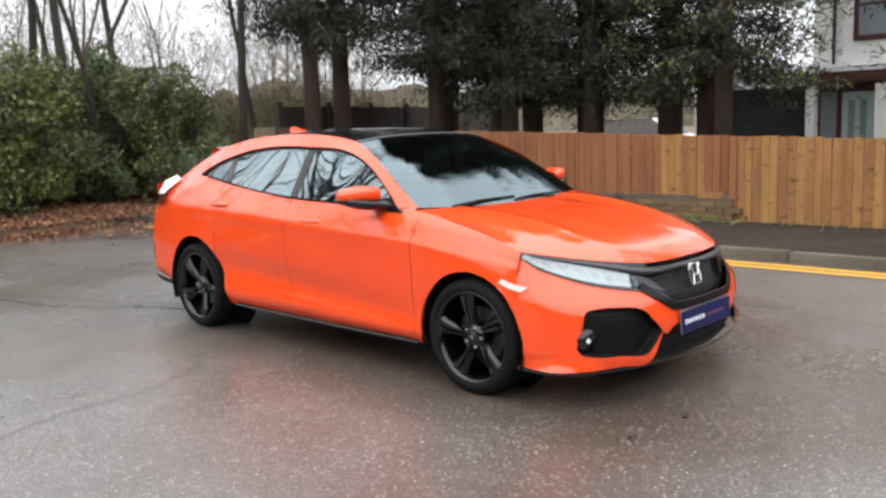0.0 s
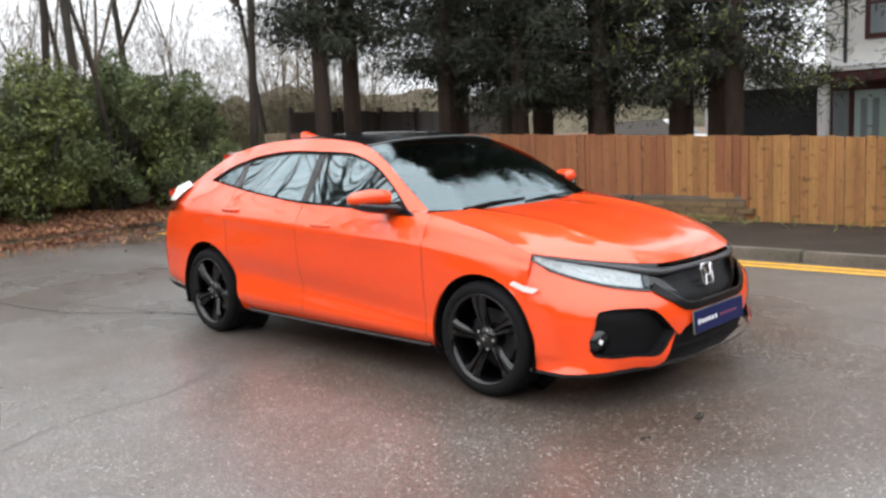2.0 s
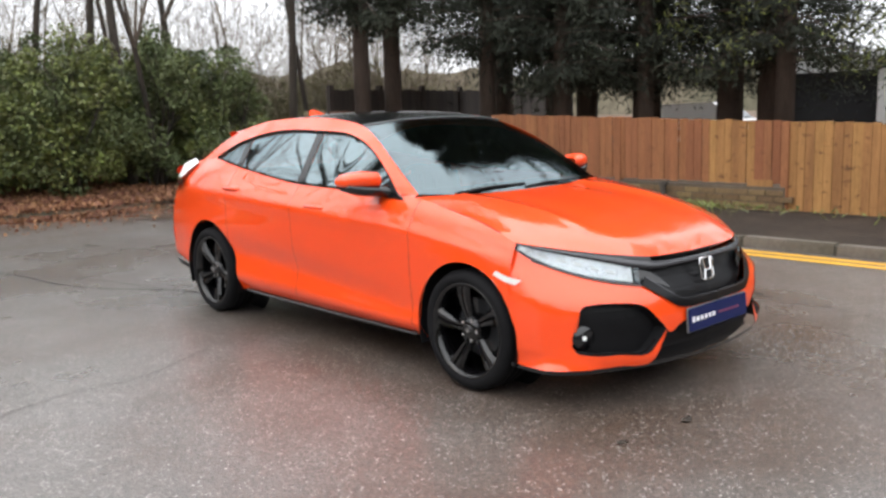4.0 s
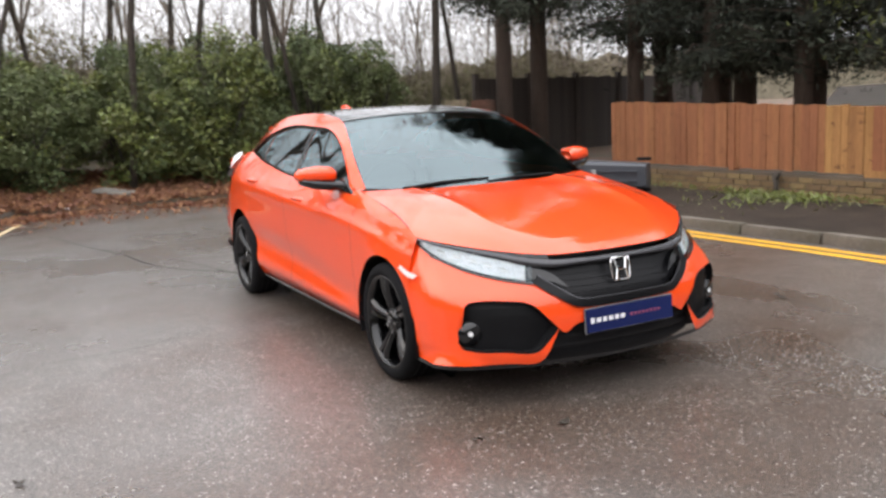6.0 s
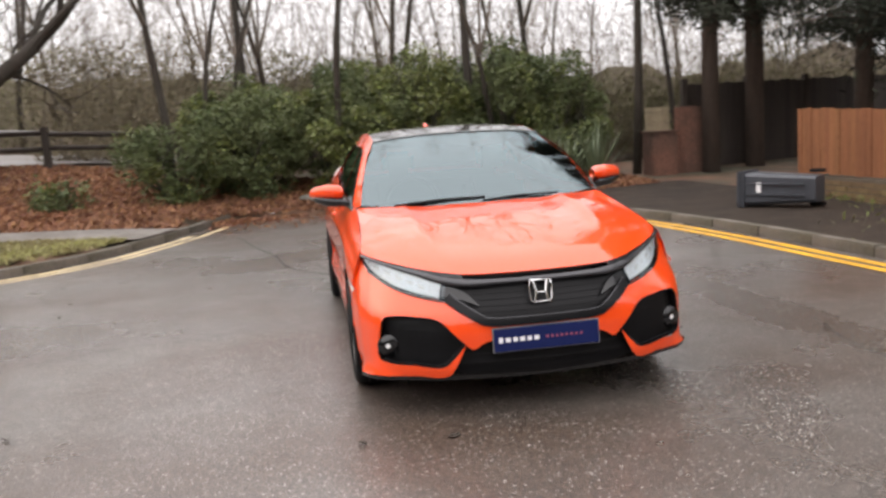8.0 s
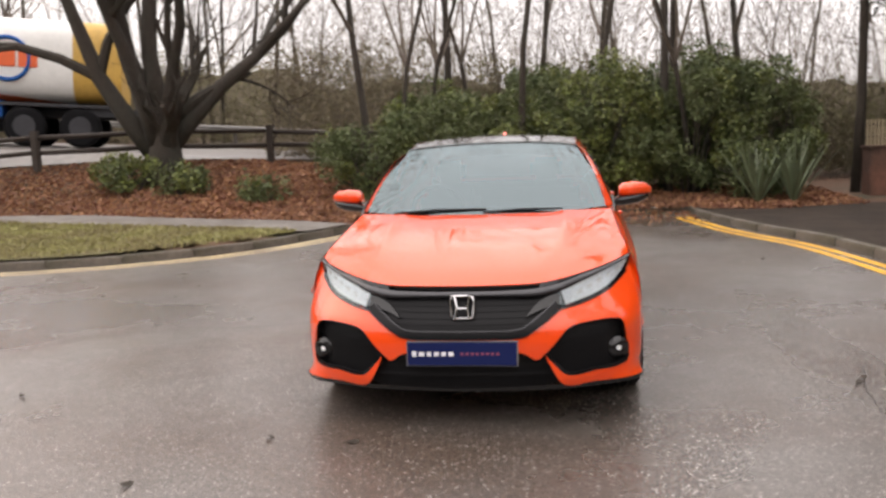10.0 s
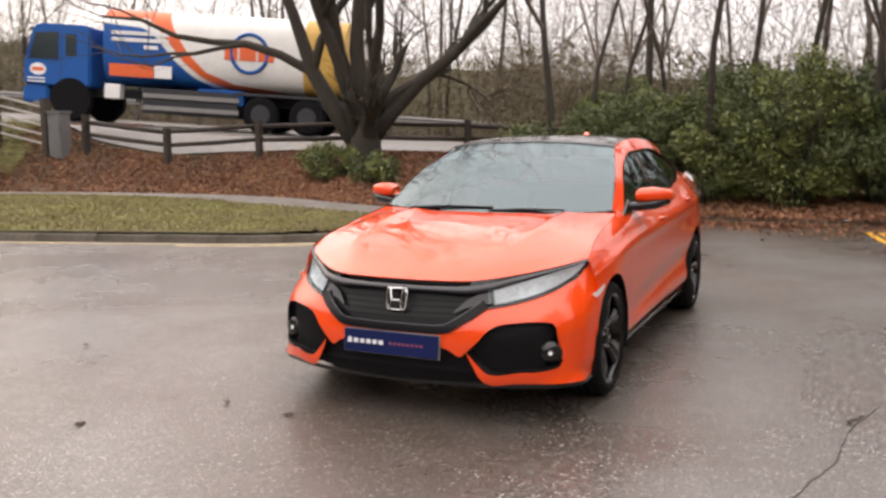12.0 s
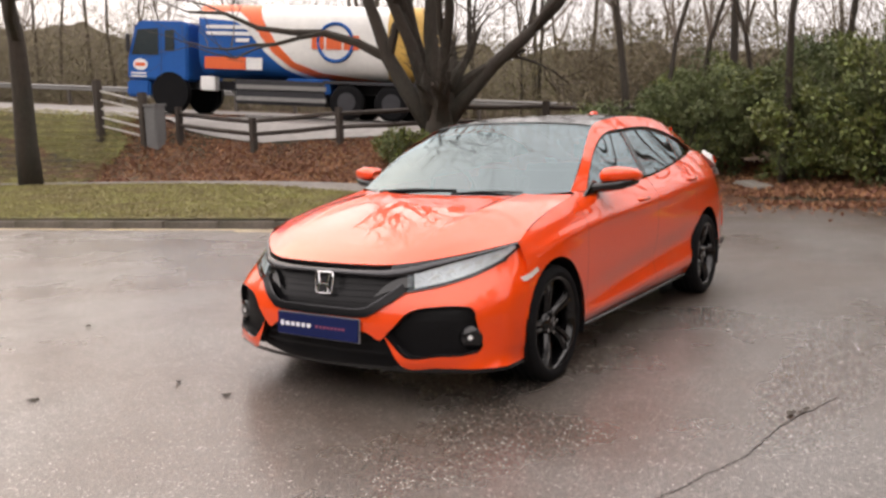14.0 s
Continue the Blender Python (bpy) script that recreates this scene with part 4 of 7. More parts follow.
# ---- the white house behind the fence ----
def house():
    base = tagged(new("house"), "white rendered house with dark red porch, garage and upper window", "house")
    y = 19.5
    wall = box(-4.62, y, -0.1, 6, y + 7, 5.6)
    part("wall", wall, RENDER, base)
    part("wall", box(-8.05, y + 0.05, -0.1, -7.6, y + 0.6, 2.35), RENDER, base)
    part("wall", box(-8.05, y + 4, -0.1, -4.9, y + 7, 2.6), RENDER, base)
    # a flat panel closes the garage; its near-black colour puts in the shade
    part("garage_opening", box(-7.6, y + 0.5, -0.05, -4.70, y + 0.56, 2.15), GARAGE_DARK, base, "dark shaded garage front")
    part("garage_lintel", box(-8.05, y - 0.1, 2.15, -4.66, y + 3.9, 2.45), PVC_WHITE, base)
    part("post", box(-4.66, y - 0.35, -0.05, -4.44, y - 0.2, 2.15), PVC_WHITE, base, "white porch post")
    porch = part("porch_roof", box(-4.60, y - 0.55, 2.14, -2.2, y, 2.42, bevel=0.02), DARK_TRIM, base, "dark red porch canopy")
    part("trim", box(-4.95, y - 0.45, 2.44, -2.0, y - 0.003, 2.52, bevel=0.01), PVC_WHITE, base)
    part("trim", box(-4.95, y - 0.30, 2.56, -2.0, y - 0.003, 2.64, bevel=0.01), PVC_WHITE, base)
    part("trim", box(-4.45, y - 0.06, -0.05, -2.9, y - 0.004, 2.14), DARK_TRIM, base, "dark red door surround")
    part("side_window", box(-4.36, y - 0.09, 0.1, -3.96, y - 0.065, 1.95), PANE_GREY, base, "frosted grey side light")
    door = part("door", box(-3.82, y - 0.10, -0.03, -3.02, y - 0.065, 1.93, bevel=0.008), DOOR_GREEN, base, "pale green panelled front door")
    for dx in (0.16, 0.45):
        part("pane", box(-3.82 + dx, y - 0.112, 0.25, -3.82 + dx + 0.16, y - 0.103, 1.72), PANE_GREY, door)
    part("letter_plate", box(-3.52, y - 0.112, 0.98, -3.33, y - 0.103, 1.03), STEEL, door)
    part("wall", box(-2.9, y - 0.5, -0.05, -1.6, y - 0.006, 2.1), RENDER, base, "white porch side wall")
    fr = part("window", box(-3.62, y - 0.05, 3.2, -1.9, y - 0.004, 4.5, bevel=0.01), DARK_TRIM, base, "dark red framed upper window")
    for k in range(2):
        part("pane", box(-3.48 + k * 0.8, y - 0.062, 3.33, -2.80 + k * 0.8, y - 0.052, 4.05), PANE_GREY, fr)
        part("pane", box(-3.48 + k * 0.8, y - 0.062, 4.13, -2.80 + k * 0.8, y - 0.052, 4.4), PANE_GREY, fr)
    part("drainpipe", box(-4.12, y - 0.09, 2.65, -4.05, y - 0.01, 5.5, bevel=0.01), GARAGE_DARK, base, "black drainpipe")
    bm = bmesh.new()
    v = [bm.verts.new(p) for p in ((-5.3, y - 0.4, 5.5), (6.4, y - 0.4, 5.5), (6.4, y + 3.5, 8), (-5.3, y + 3.5, 8), (-5.3, y + 7.4, 5.5), (6.4, y + 7.4, 5.5))]
    for q in ((0, 1, 2, 3), (3, 2, 5, 4), (0, 3, 4), (1, 5, 2), (0, 4, 5, 1)):
        bm.faces.new([v[i] for i in q])
    part("roof", bm, ROOF_TILE, base)
    return base


house()


def far_car(x, y, mat, label):
    base = tagged(new("parked_car"), label, "car")
    base.matrix_basis = Matrix.Translation((x, y, 0.05)) @ Matrix.Rotation(0.2, 4, 'Z')
    prof = [(-2.0, 0.35), (-2.05, 0.75), (-1.5, 0.85), (-1.0, 1.35), (0.5, 1.38), (1.1, 0.92), (1.95, 0.8), (2.05, 0.4)]
    v = [(px, s, pz) for s in (-0.8, 0.8) for px, pz in prof]
    n = len(prof)
    f = [tuple(range(n)), tuple(range(2 * n - 1, n - 1, -1))] + [(i, (i + 1) % n, n + (i + 1) % n, n + i) for i in range(n)]
    mesh_object("body", v, f, mat, base)
    mesh_object("windscreen", [(0.56, -0.65, 1.36), (0.56, 0.65, 1.36), (1.08, 0.7, 0.95), (1.08, -0.7, 0.95)], [(0, 1, 2, 3)], PANE_GREY, base).location.x = 0.02
    for wx in (-1.3, 1.3):
        for s in (-0.78, 0.78):
            v, f = tube([(wx, s - 0.1, 0.3), (wx, s + 0.1, 0.3)], [0.3, 0.3], 14)
            mesh_object("wheel", v, f, RUBBER, base)
    return base


far_car(-8.6, 17.6, PVC_WHITE, "pale parked car half hidden behind the fence")


# ---- post-and-rail fences along the main road ----
def rail_fence(posts, name, label, post_h, rails, mat):
    base = tagged(new(name), label, "fence")
    pos = []
    for x, y in posts:
        z = height1(x, y)
        pos.append(Vector((x, y, z)))
        part("post", box(x - 0.08, y - 0.07, z - 0.2, x + 0.08, y + 0.07, z + post_h + random.uniform(-0.05, 0.04), bevel=0.015), mat, base)
    for a, b in zip(pos[:-1], pos[1:]):
        for r in rails:
            q, sag = Vector((0, 0, r + random.uniform(-0.02, 0.02))), Vector((0, 0, -0.012))
            v, f = tube([a + q, (a + b) / 2 + q + sag, b + q], [0.05, 0.055, 0.05], 6)
            mesh_object("rail", v, f, mat, base, smooth=True)
    return base


rail_fence([tuple(map(float, p)) for p in FENCE_POSTS], "rail_fence", "dark weathered post-and-rail fence on top of the bank", 0.86, (0.42, 0.74), WOOD_DARK)
gate = tagged(new("field_gate"), "grey wooden barred gate with posts at the footpath", "gate")
for (x, y) in ((-8.6, -16.7), (-9.02, -15.5)):
    z = ground_z(x, y)
    part("post", box(x - 0.09, y - 0.09, z - 0.2, x + 0.09, y + 0.09, z + (1.6 if y < -16 else 1.3), bevel=0.015), WOOD_DARK, gate)
for k in range(5):
    a = Vector((-8.6, -16.7, ground_z(-8.6, -16.7) + 0.45 + k * 0.22))
    b = Vector((-9.02, -15.5, ground_z(-9.02, -15.5) + 0.2 + k * 0.22))
    v, f = tube([a, b], [0.03, 0.03], 4)
    mesh_object("bar", v, f, WOOD_PALE, gate)
zc = ground_z(-9.1, -15.2)
cabinet = tagged(new("utility_cabinet"), "grey metal utility cabinet beside the gate", "cabinet")
part("body", box(-9.28, -15.42, zc - 0.1, -8.98, -14.98, zc + 0.98, bevel=0.015), CABINET_GREY, cabinet)
part("lid", box(-9.31, -15.45, zc + 0.98, -8.95, -14.95, zc + 1.04, bevel=0.01), CABINET_GREY, cabinet)
part("door", box(-8.98, -15.38, zc + 0.05, -8.965, -15.02, zc + 0.92, bevel=0.004), CABINET_GREY, cabinet)


def road_barrier():
    base = tagged(new("road_barrier"), "long galvanised roadside crash barrier beyond the main road", "roadside barrier")
    ys = np.arange(-60, 20, 2.0)
    for y in ys:
        x = main_road_x(y) - 4.4
        z = float(main_road_z(y))
        part("post", box(x - 0.05, y - 0.05, z - 0.2, x + 0.05, y + 0.05, z + 0.7), WOOD_GREY, base)
    v, f = [], []
    prof = [(0.06, 0.56), (0.10, 0.60), (0.06, 0.64), (0.10, 0.68), (0.10, 0.71), (0.06, 0.745), (0.04, 0.745), (0.04, 0.56)]
    for y in ys:
        x = main_road_x(y) - 4.4
        z = float(main_road_z(y))
        v += [(x + a, y, z + b) for a, b in prof]
    n = len(prof)
    for i in range(len(ys) - 1):
        f += [(i * n + k, i * n + (k + 1) % n, (i + 1) * n + (k + 1) % n, (i + 1) * n + k) for k in range(n)]
    mesh_object("beam", v, f, STEEL, base, "galvanised steel beam")


road_barrier()


# ---- the wheelie bin lying on the pavement ----
def wheelie_bin():
    base = tagged(new("wheelie_bin"), "dark grey wheelie bin lying on its side on the pavement", "wheelie bin")
    prof = [(0, 0.21, 0.20), (0.1, 0.22, 0.21), (0.9, 0.275, 0.265), (0.94, 0.29, 0.28)]
    v = []
    for h, a, b in prof:
        for sx, sy in ((-1, -0.8), (-0.8, -1), (0.8, -1), (1, -0.8), (1, 0.8), (0.8, 1), (-0.8, 1), (-1, 0.8)):
            v.append((sx * a, sy * b, h))
    f = [(i * 8 + k, i * 8 + (k + 1) % 8, (i + 1) * 8 + (k + 1) % 8, (i + 1) * 8 + k) for i in range(3) for k in range(8)] + [tuple(range(8))[::-1], tuple(range(24, 32))]
    mesh_object("body", v, f, BIN_GREY, base)
    part("rim", box(-0.31, -0.30, 0.90, 0.31, 0.30, 0.94, bevel=0.01), BIN_GREY, base)
    lid = part("lid", box(-0.31, -0.32, 0.945, 0.31, 0.31, 1.0, bevel=0.02), BIN_GREY, base, "flat dark lid")
    part("handle", box(-0.26, 0.30, 0.86, 0.26, 0.35, 0.90, bevel=0.01), BIN_GREY, base)
    for s in (-1, 1):
        vv, ff = tube([(s * 0.25, 0.24, 0.10), (s * 0.30, 0.24, 0.10)], [0.10, 0.10], 18)
        mesh_object("wheel", vv, ff, RUBBER, base)
    for s in (-1, 1):
        part("rib", box(s * 0.09 - 0.012, -0.29, 0.12, s * 0.09 + 0.012, -0.235, 0.88, bevel=0.004), BIN_GREY, base)
    part("sticker", box(-0.05, -0.285, 0.68, 0.12, -0.268, 0.74), WHITE_LITTER, base, "small white sticker")
    # laid down: its length along the ground, wheels at the far end
    axis = Vector((-0.80, -0.60, 0))
    side = Vector((0.60, -0.80, 0))
    up = Vector((0, 0, 1))
    m = Matrix(((up.x, -side.x, axis.x), (up.y, -side.y, axis.y), (up.z, -side.z, axis.z))).to_4x4()
    base.matrix_basis = Matrix.Translation((-3.66, 5.30, 0.345)) @ m @ Matrix.Diagonal((0.76, 0.78, 0.98, 1))
    return base


wheelie_bin()


def stump():
    base = tagged(new("sapling_stump"), "small dead sapling stump against the low wall", "stump")
    v, f = tube([(-2.08, 5.93, 0.08), (-2.07, 5.94, 0.22), (-2.1, 5.95, 0.40)], [0.05, 0.03, 0.045], 7)
    mesh_object("stem", v, f, BARK, base, smooth=True)
    v, f = tube([(-2.08, 5.94, 0.3), (-1.99, 5.93, 0.42)], [0.02, 0.012], 5)
    mesh_object("branch", v, f, BARK, base)


stump()


def slab():
    b = box(-0.32, -0.2, 0, 0.32, 0.2, 0.07, bevel=0.02)
    ob = tagged(part("stone_slab", b, PALE_STONE), "pale flat concrete slab on the leafy bank", "slab")
    ob.matrix_basis = Matrix.Translation((-9.95, -0.75, ground_z(-9.95, -0.75) + 0.02)) @ Matrix.Rotation(0.9, 4, 'Z') @ Matrix.Rotation(0.12, 4, 'Y')


slab()


def debris(x, y, seed, label, mat, size=0.05):
    """A curled leaf or scrap lying on the asphalt."""
    rng_d = np.random.default_rng(seed)
    n = 8
    v = [(0, 0, 0.012)] + [(size * rng_d.uniform(0.5, 1) * math.cos(2 * math.pi * k / n), size * 0.7 * rng_d.uniform(0.5, 1) * math.sin(2 * math.pi * k / n), rng_d.uniform(0.001, 0.022)) for k in range(n)]
    ob = tagged(mesh_object("dead_leaf" if mat is DEAD_LEAF or mat is BARK else "litter_scrap", v, [(0, k + 1, (k + 1) % n + 1) for k in range(n)], mat), label, "debris")
    ob.location = (x, y, max(height1(x, y), 0) + 0.002)
    ob.rotation_euler.z = seed


for i, (x, y) in enumerate(((2.35, -0.93), (1.28, 2.1), (2.94, -1.35), (1.71, -2.65), (2.39, -0.51), (1.36, 2.06), (-1.5, -3.2), (-3.4, 2.6))):
    debris(x, y, i + 1, "small dark curled leaf lying on the asphalt", BARK, 0.035 + 0.006 * (i % 3))
for i, (x, y) in enumerate(((-9.35, 1.1), (-8.95, 0.7), (-9.2, 2.0), (-9.0, -1.6))):
    debris(x, y, i + 20, "crumpled white litter among the dead leaves", WHITE_LITTER, 0.09)


# ---- the tanker lorry on the main road ----
T_BLUE = material("blue_lorry_paint", (0.003, 0.085, 0.32), 0.55, vary=0.08, spec=0.3)
T_WHITE = material("white_tank_paint", (0.72, 0.71, 0.68), 0.4, vary=0.08)
T_ORANGE = material("orange_red_stripe", (0.72, 0.12, 0.03), 0.4, vary=0.08)
T_YELLOW = material("ochre_tank_end", (0.55, 0.33, 0.07), 0.5, vary=0.15)
T_DARK = material("lorry_chassis", (0.03, 0.03, 0.035), 0.7, vary=0.2)
T_PANE = material("lorry_pane", (0.03, 0.04, 0.045), 0.1, vary=0.1)


def lorry():
    base = tagged(new("tanker_lorry"), "blue and white fuel tanker lorry with an orange-red swoosh", "lorry")
    # x forward, y left, z up, the front at x = 0
    part("chassis", box(-9.3, -0.5, 0.75, -0.4, 0.5, 1.0), T_DARK, base)
    prof = [(-1.9, 0.95), (-1.9, 2.58), (-1.75, 2.64), (-0.42, 2.64), (-0.25, 2.5), (-0.03, 1.68), (0.0, 1.5), (0.0, 0.95)]
    bm = bmesh.new()
    ring_a, ring_b = ([bm.verts.new((px, sy, pz)) for px, pz in prof] for sy in (-1.22, 1.22))
    bm.faces.new(ring_a)
    bm.faces.new(ring_b[::-1])
    for i in range(len(prof)):
        j = (i + 1) % len(prof)
        bm.faces.new((ring_a[j], ring_a[i], ring_b[i], ring_b[j]))
    bmesh.ops.recalc_face_normals(bm, faces=bm.faces[:])
    bmesh.ops.bevel(bm, geom=bm.edges[:], offset=0.05, segments=2, affect='EDGES')
    cab = part("cab", bm, T_BLUE, base, "blue cab")
    part("bumper", box(-0.72, -1.24, 0.45, 0.02, 1.24, 0.93, bevel=0.06), T_BLUE, base)
    mesh_object("windscreen", [(-0.245, -1.06, 2.44), (-0.245, 1.06, 2.44), (-0.035, 1.1, 1.72), (-0.035, -1.1, 1.72)], [(0, 1, 2, 3)], T_PANE, cab).location.x = 0.015
    part("visor", box(-0.36, -1.1, 2.46, -0.12, 1.1, 2.53, bevel=0.02), T_DARK, cab)
    for s in (-1, 1):
        side = [(-1.0, s * 1.224, 1.66), (-0.16, s * 1.224, 1.66), (-0.34, s * 1.224, 2.38), (-1.0, s * 1.224, 2.42)]
        mesh_object("side_window", side + [(x, y + s * 0.012, z) for x, y, z in side], [(0, 1, 2, 3), (7, 6, 5, 4), (0, 4, 5, 1), (1, 5, 6, 2), (2, 6, 7, 3), (3, 7, 4, 0)], T_PANE, cab)
        part("side_window", box(-1.5, s * 1.222, 1.78, -1.2, s * 1.237, 2.38, bevel=0.005), T_PANE, cab)
        part("door_seam", box(-1.09, s * 1.221, 1.02, -1.075, s * 1.228, 2.5), T_DARK, cab)
        part("mirror", box(-0.14, s * 1.34 - 0.07, 1.72, -0.05, s * 1.34 + 0.07, 2.25, bevel=0.03), T_DARK, cab)
        v, f = tube([(-1.35, s * 1.0, 0.62), (-1.35, s * 1.226, 0.62)], [0.58, 0.57], 28)
        mesh_object("wheel_arch", v, f, RUBBER, cab)
        part("step", box(-0.75, s * 1.02, 0.42, -0.3, s * 1.25, 0.5, bevel=0.015), STEEL, base)
        for k in range(2):
            part("stripe", box(-0.62, s * 1.222, 1.02 + 0.09 * k, -0.12, s * 1.236, 1.06 + 0.09 * k), WHITE_LITTER, cab)
        v, f = tube([(-0.42, s * 1.22, 1.38), (-0.42, s * 1.236, 1.38)], [0.17, 0.165], 20)
        mesh_object("emblem", [(-0.42 + (p[0] + 0.42) * 1.35, p[1], p[2]) for p in v], f, WHITE_LITTER, cab, "red and white oval emblem")
        part("emblem_bar", box(-0.58, s * 1.236, 1.33, -0.26, s * 1.242, 1.43), T_ORANGE, cab)
        part("headlight", box(-0.10, s * 1.0 - 0.15, 0.62, 0.05, s * 1.0 + 0.15, 0.82, bevel=0.02), PVC_WHITE, base)
        part("side_rail", box(-6.1, s * 1.18, 0.78, -3.4, s * 1.22, 0.9), STEEL, base)
        part("side_rail", box(-6.1, s * 1.18, 0.45, -3.4, s * 1.22, 0.57), STEEL, base)
        part("sign_plate", box(-3.7, s * 1.235, 1.32, -2.45, s * 1.25, 1.66), T_ORANGE, base, "orange hazard plate")
        part("sign_plate", box(-4.2, s * 1.235, 1.32, -3.72, s * 1.25, 1.66), WHITE_LITTER, base, "white hazard plate")
        part("locker", box(-2.75, s * 0.9, 0.7, -2.3, s * 1.22, 1.1, bevel=0.02), PVC_WHITE, base)
        for k in range(3):
            part("lettering_bar", box(-4.1 + 0.3 * (k > 1), s * 1.235, 2.45 - k * 0.18, -2.5 if k < 2 else -3.4, s * 1.25, 2.55 - k * 0.18), WHITE_LITTER, base)
    # tank: rounded-box section; its skin is split along curves into blue, white, orange and ochre
    def tank_y(z):
        q = min(abs(z - 2.16) / 1.06, 1.0) ** (1 / 0.6)
        return 1.22 * max(1 - q * q, 0) ** 0.275
    levels = sorted(set(list(2.16 + 1.06 * np.sin(np.linspace(-math.pi / 2, math.pi / 2, 36))) + [2.67, 2.94, 1.3]))
    heights = [1.1, 1.2, 1.39, 1.81, 2.28, 2.55, 2.67]
    blue_to = [-5.5, -5.24, -4.8, -4.28, -3.86, -3.6, -3.3]
    line_to = [-5.8, -5.56, -5.05, -4.5, -4.12, -3.88, -3.78]
    swoop_z, swoop_to = [1.1, 1.29, 1.57, 2.09, 2.75, 3.22], [-7.8, -5.9, -5.13, -4.6, -4.18, -4.02]
    bands = {"blue": [], "line": [], "orange": [], "white": [], "ochre": []}
    for z in levels:
        xb = -2.25 if z > 2.675 else float(np.interp(z, heights, blue_to))
        xl = -2.25 if z > 2.945 else float(np.interp(z, heights + [2.8, 2.94], line_to + [-3.66, -3.45]))
        xo = float(np.interp(z, swoop_z, swoop_to))
        for key, x0, x1 in (("blue", -2.25, xb), ("line", xb, xl), ("orange", xl, xo), ("white", xo, -7.85), ("ochre", -7.85, -9.0)):
            bands[key].append((z, x0, min(x0, x1)))
    mats = {"blue": T_BLUE, "line": T_WHITE, "orange": T_ORANGE, "white": T_WHITE, "ochre": T_YELLOW}
    tank = None
    for key in ("white", "blue", "line", "orange", "ochre"):
        for s in (-1, 1):
            G = np.array([[(x0 + (x1 - x0) * u, s * tank_y(z), z) for u in np.linspace(0, 1, 9)] for z, x0, x1 in bands[key]])
            n9 = len(G)
            F = [(i * 9 + j, i * 9 + j + 1, (i + 1) * 9 + j + 1, (i + 1) * 9 + j) for i in range(n9 - 1) for j in range(8) if bands[key][i][1] - bands[key][i][2] + bands[key][i + 1][1] - bands[key][i + 1][2] > 1e-4]
            F = F if s > 0 else [q[::-1] for q in F]
            ob = mesh_object("tank_shell" if key == "white" else "tank_" + key, [tuple(p) for p in G.reshape(-1, 3)], F, mats[key], tank or base, smooth=True)
            tank = tank or ob
    ends = [(s * tank_y(z), z) for s, zs in ((1, levels), (-1, levels[::-1])) for z in zs]
    mesh_object("tank_end", [(-9.0, y, z) for y, z in ends], [tuple(range(len(ends)))], T_YELLOW, tank)
    mesh_object("tank_front", [(-2.25, y, z) for y, z in ends], [tuple(range(len(ends)))[::-1]], T_BLUE, tank)
    for s in (-1, 1):
        v, f = tube([(-6.35 + 0.5 * math.cos(w), s * 1.222, 2.14 + 0.52 * math.sin(w)) for w in np.linspace(0, 2 * math.pi, 33)], [0.05] * 33, 6)
        mesh_object("emblem", v, f, T_BLUE, tank, "blue ring emblem", True)
        for x0, x1 in ((-6.02, -5.66), (-6.54, -6.08), (-7.04, -6.6)):
            part("lettering_bar", box(x0 - 0.0, s * 1.222, 1.94, x1, s * 1.245, 2.34, bevel=0.01), T_ORANGE, tank)
    for s in (-1, 1):
        part("side_locker", box(-6.05, s * 0.75, 0.36, -3.35, s * 1.17, 1.05, bevel=0.02), T_DARK, base)
    part("rear_skirt", box(-6.2, -1.15, 0.7, -4.9, 1.15, 1.12, bevel=0.03), T_BLUE, base, "blue chassis side box")
    part("rear_bumper", box(-9.75, -1.2, 0.95, -9.55, 1.2, 1.25, bevel=0.02), STEEL, base, "steel rear bumper with lamps")
    part("rear_frame", box(-9.6, -1.1, 0.8, -8.2, 1.1, 1.0), T_DARK, base)
    for s in (-1, 1):
        part("tail_lamp", box(-9.77, s * 0.95 - 0.2, 1.0, -9.74, s * 0.95 + 0.2, 1.2), T_ORANGE, base)
    for x in (-1.35, -6.7, -8.0):
        for s in (-1, 1):
            v, f = tube([(x, s * 0.85, 0.5), (x, s * 0.9, 0.5), (x, s * 1.15, 0.5), (x, s * 1.2, 0.5)], [0.44, 0.5, 0.5, 0.42], 24)
            w = mesh_object("wheel", v, f, RUBBER, base, smooth=False)
            v, f = tube([(x, s * 1.17, 0.5), (x, s * 1.21, 0.5)], [0.29, 0.26], 20)
            mesh_object("rim", v, f, T_DARK, w)
    part("mudguard", box(-8.8, -1.2, 1.0, -6.0, 1.2, 1.08), T_DARK, base)
    fx, fy = -12.38, -19.48
    ang = math.atan2(-0.925, 0.38)
    slope = math.atan(0.07)
    base.matrix_basis = Matrix.Translation((fx, fy, float(main_road_z(fy)) + 0.03)) @ Matrix.Rotation(ang, 4, 'Z') @ Matrix.Rotation(-slope, 4, 'Y')
    return base


lorry()


# ---- the orange hatchback ----
PAINT = material("orange_car_paint", (0.82, 0.062, 0.004), 0.42, vary=0.03, scale=2, coat=1.0, spec=0.15)
PAINT.node_tree.nodes["Principled BSDF"].inputs["Coat IOR"].default_value = 1.56
PAINT.node_tree.nodes["Principled BSDF"].inputs["Coat Roughness"].default_value = 0.015
GLOSS_BLACK = material("gloss_black_trim", (0.006, 0.006, 0.007), 0.14, vary=0.1, coat=0.25, spec=0.4)
SATIN_BLACK = material("satin_black_plastic", (0.007, 0.007, 0.008), 0.5, vary=0.2, scale=40, spec=0.18)
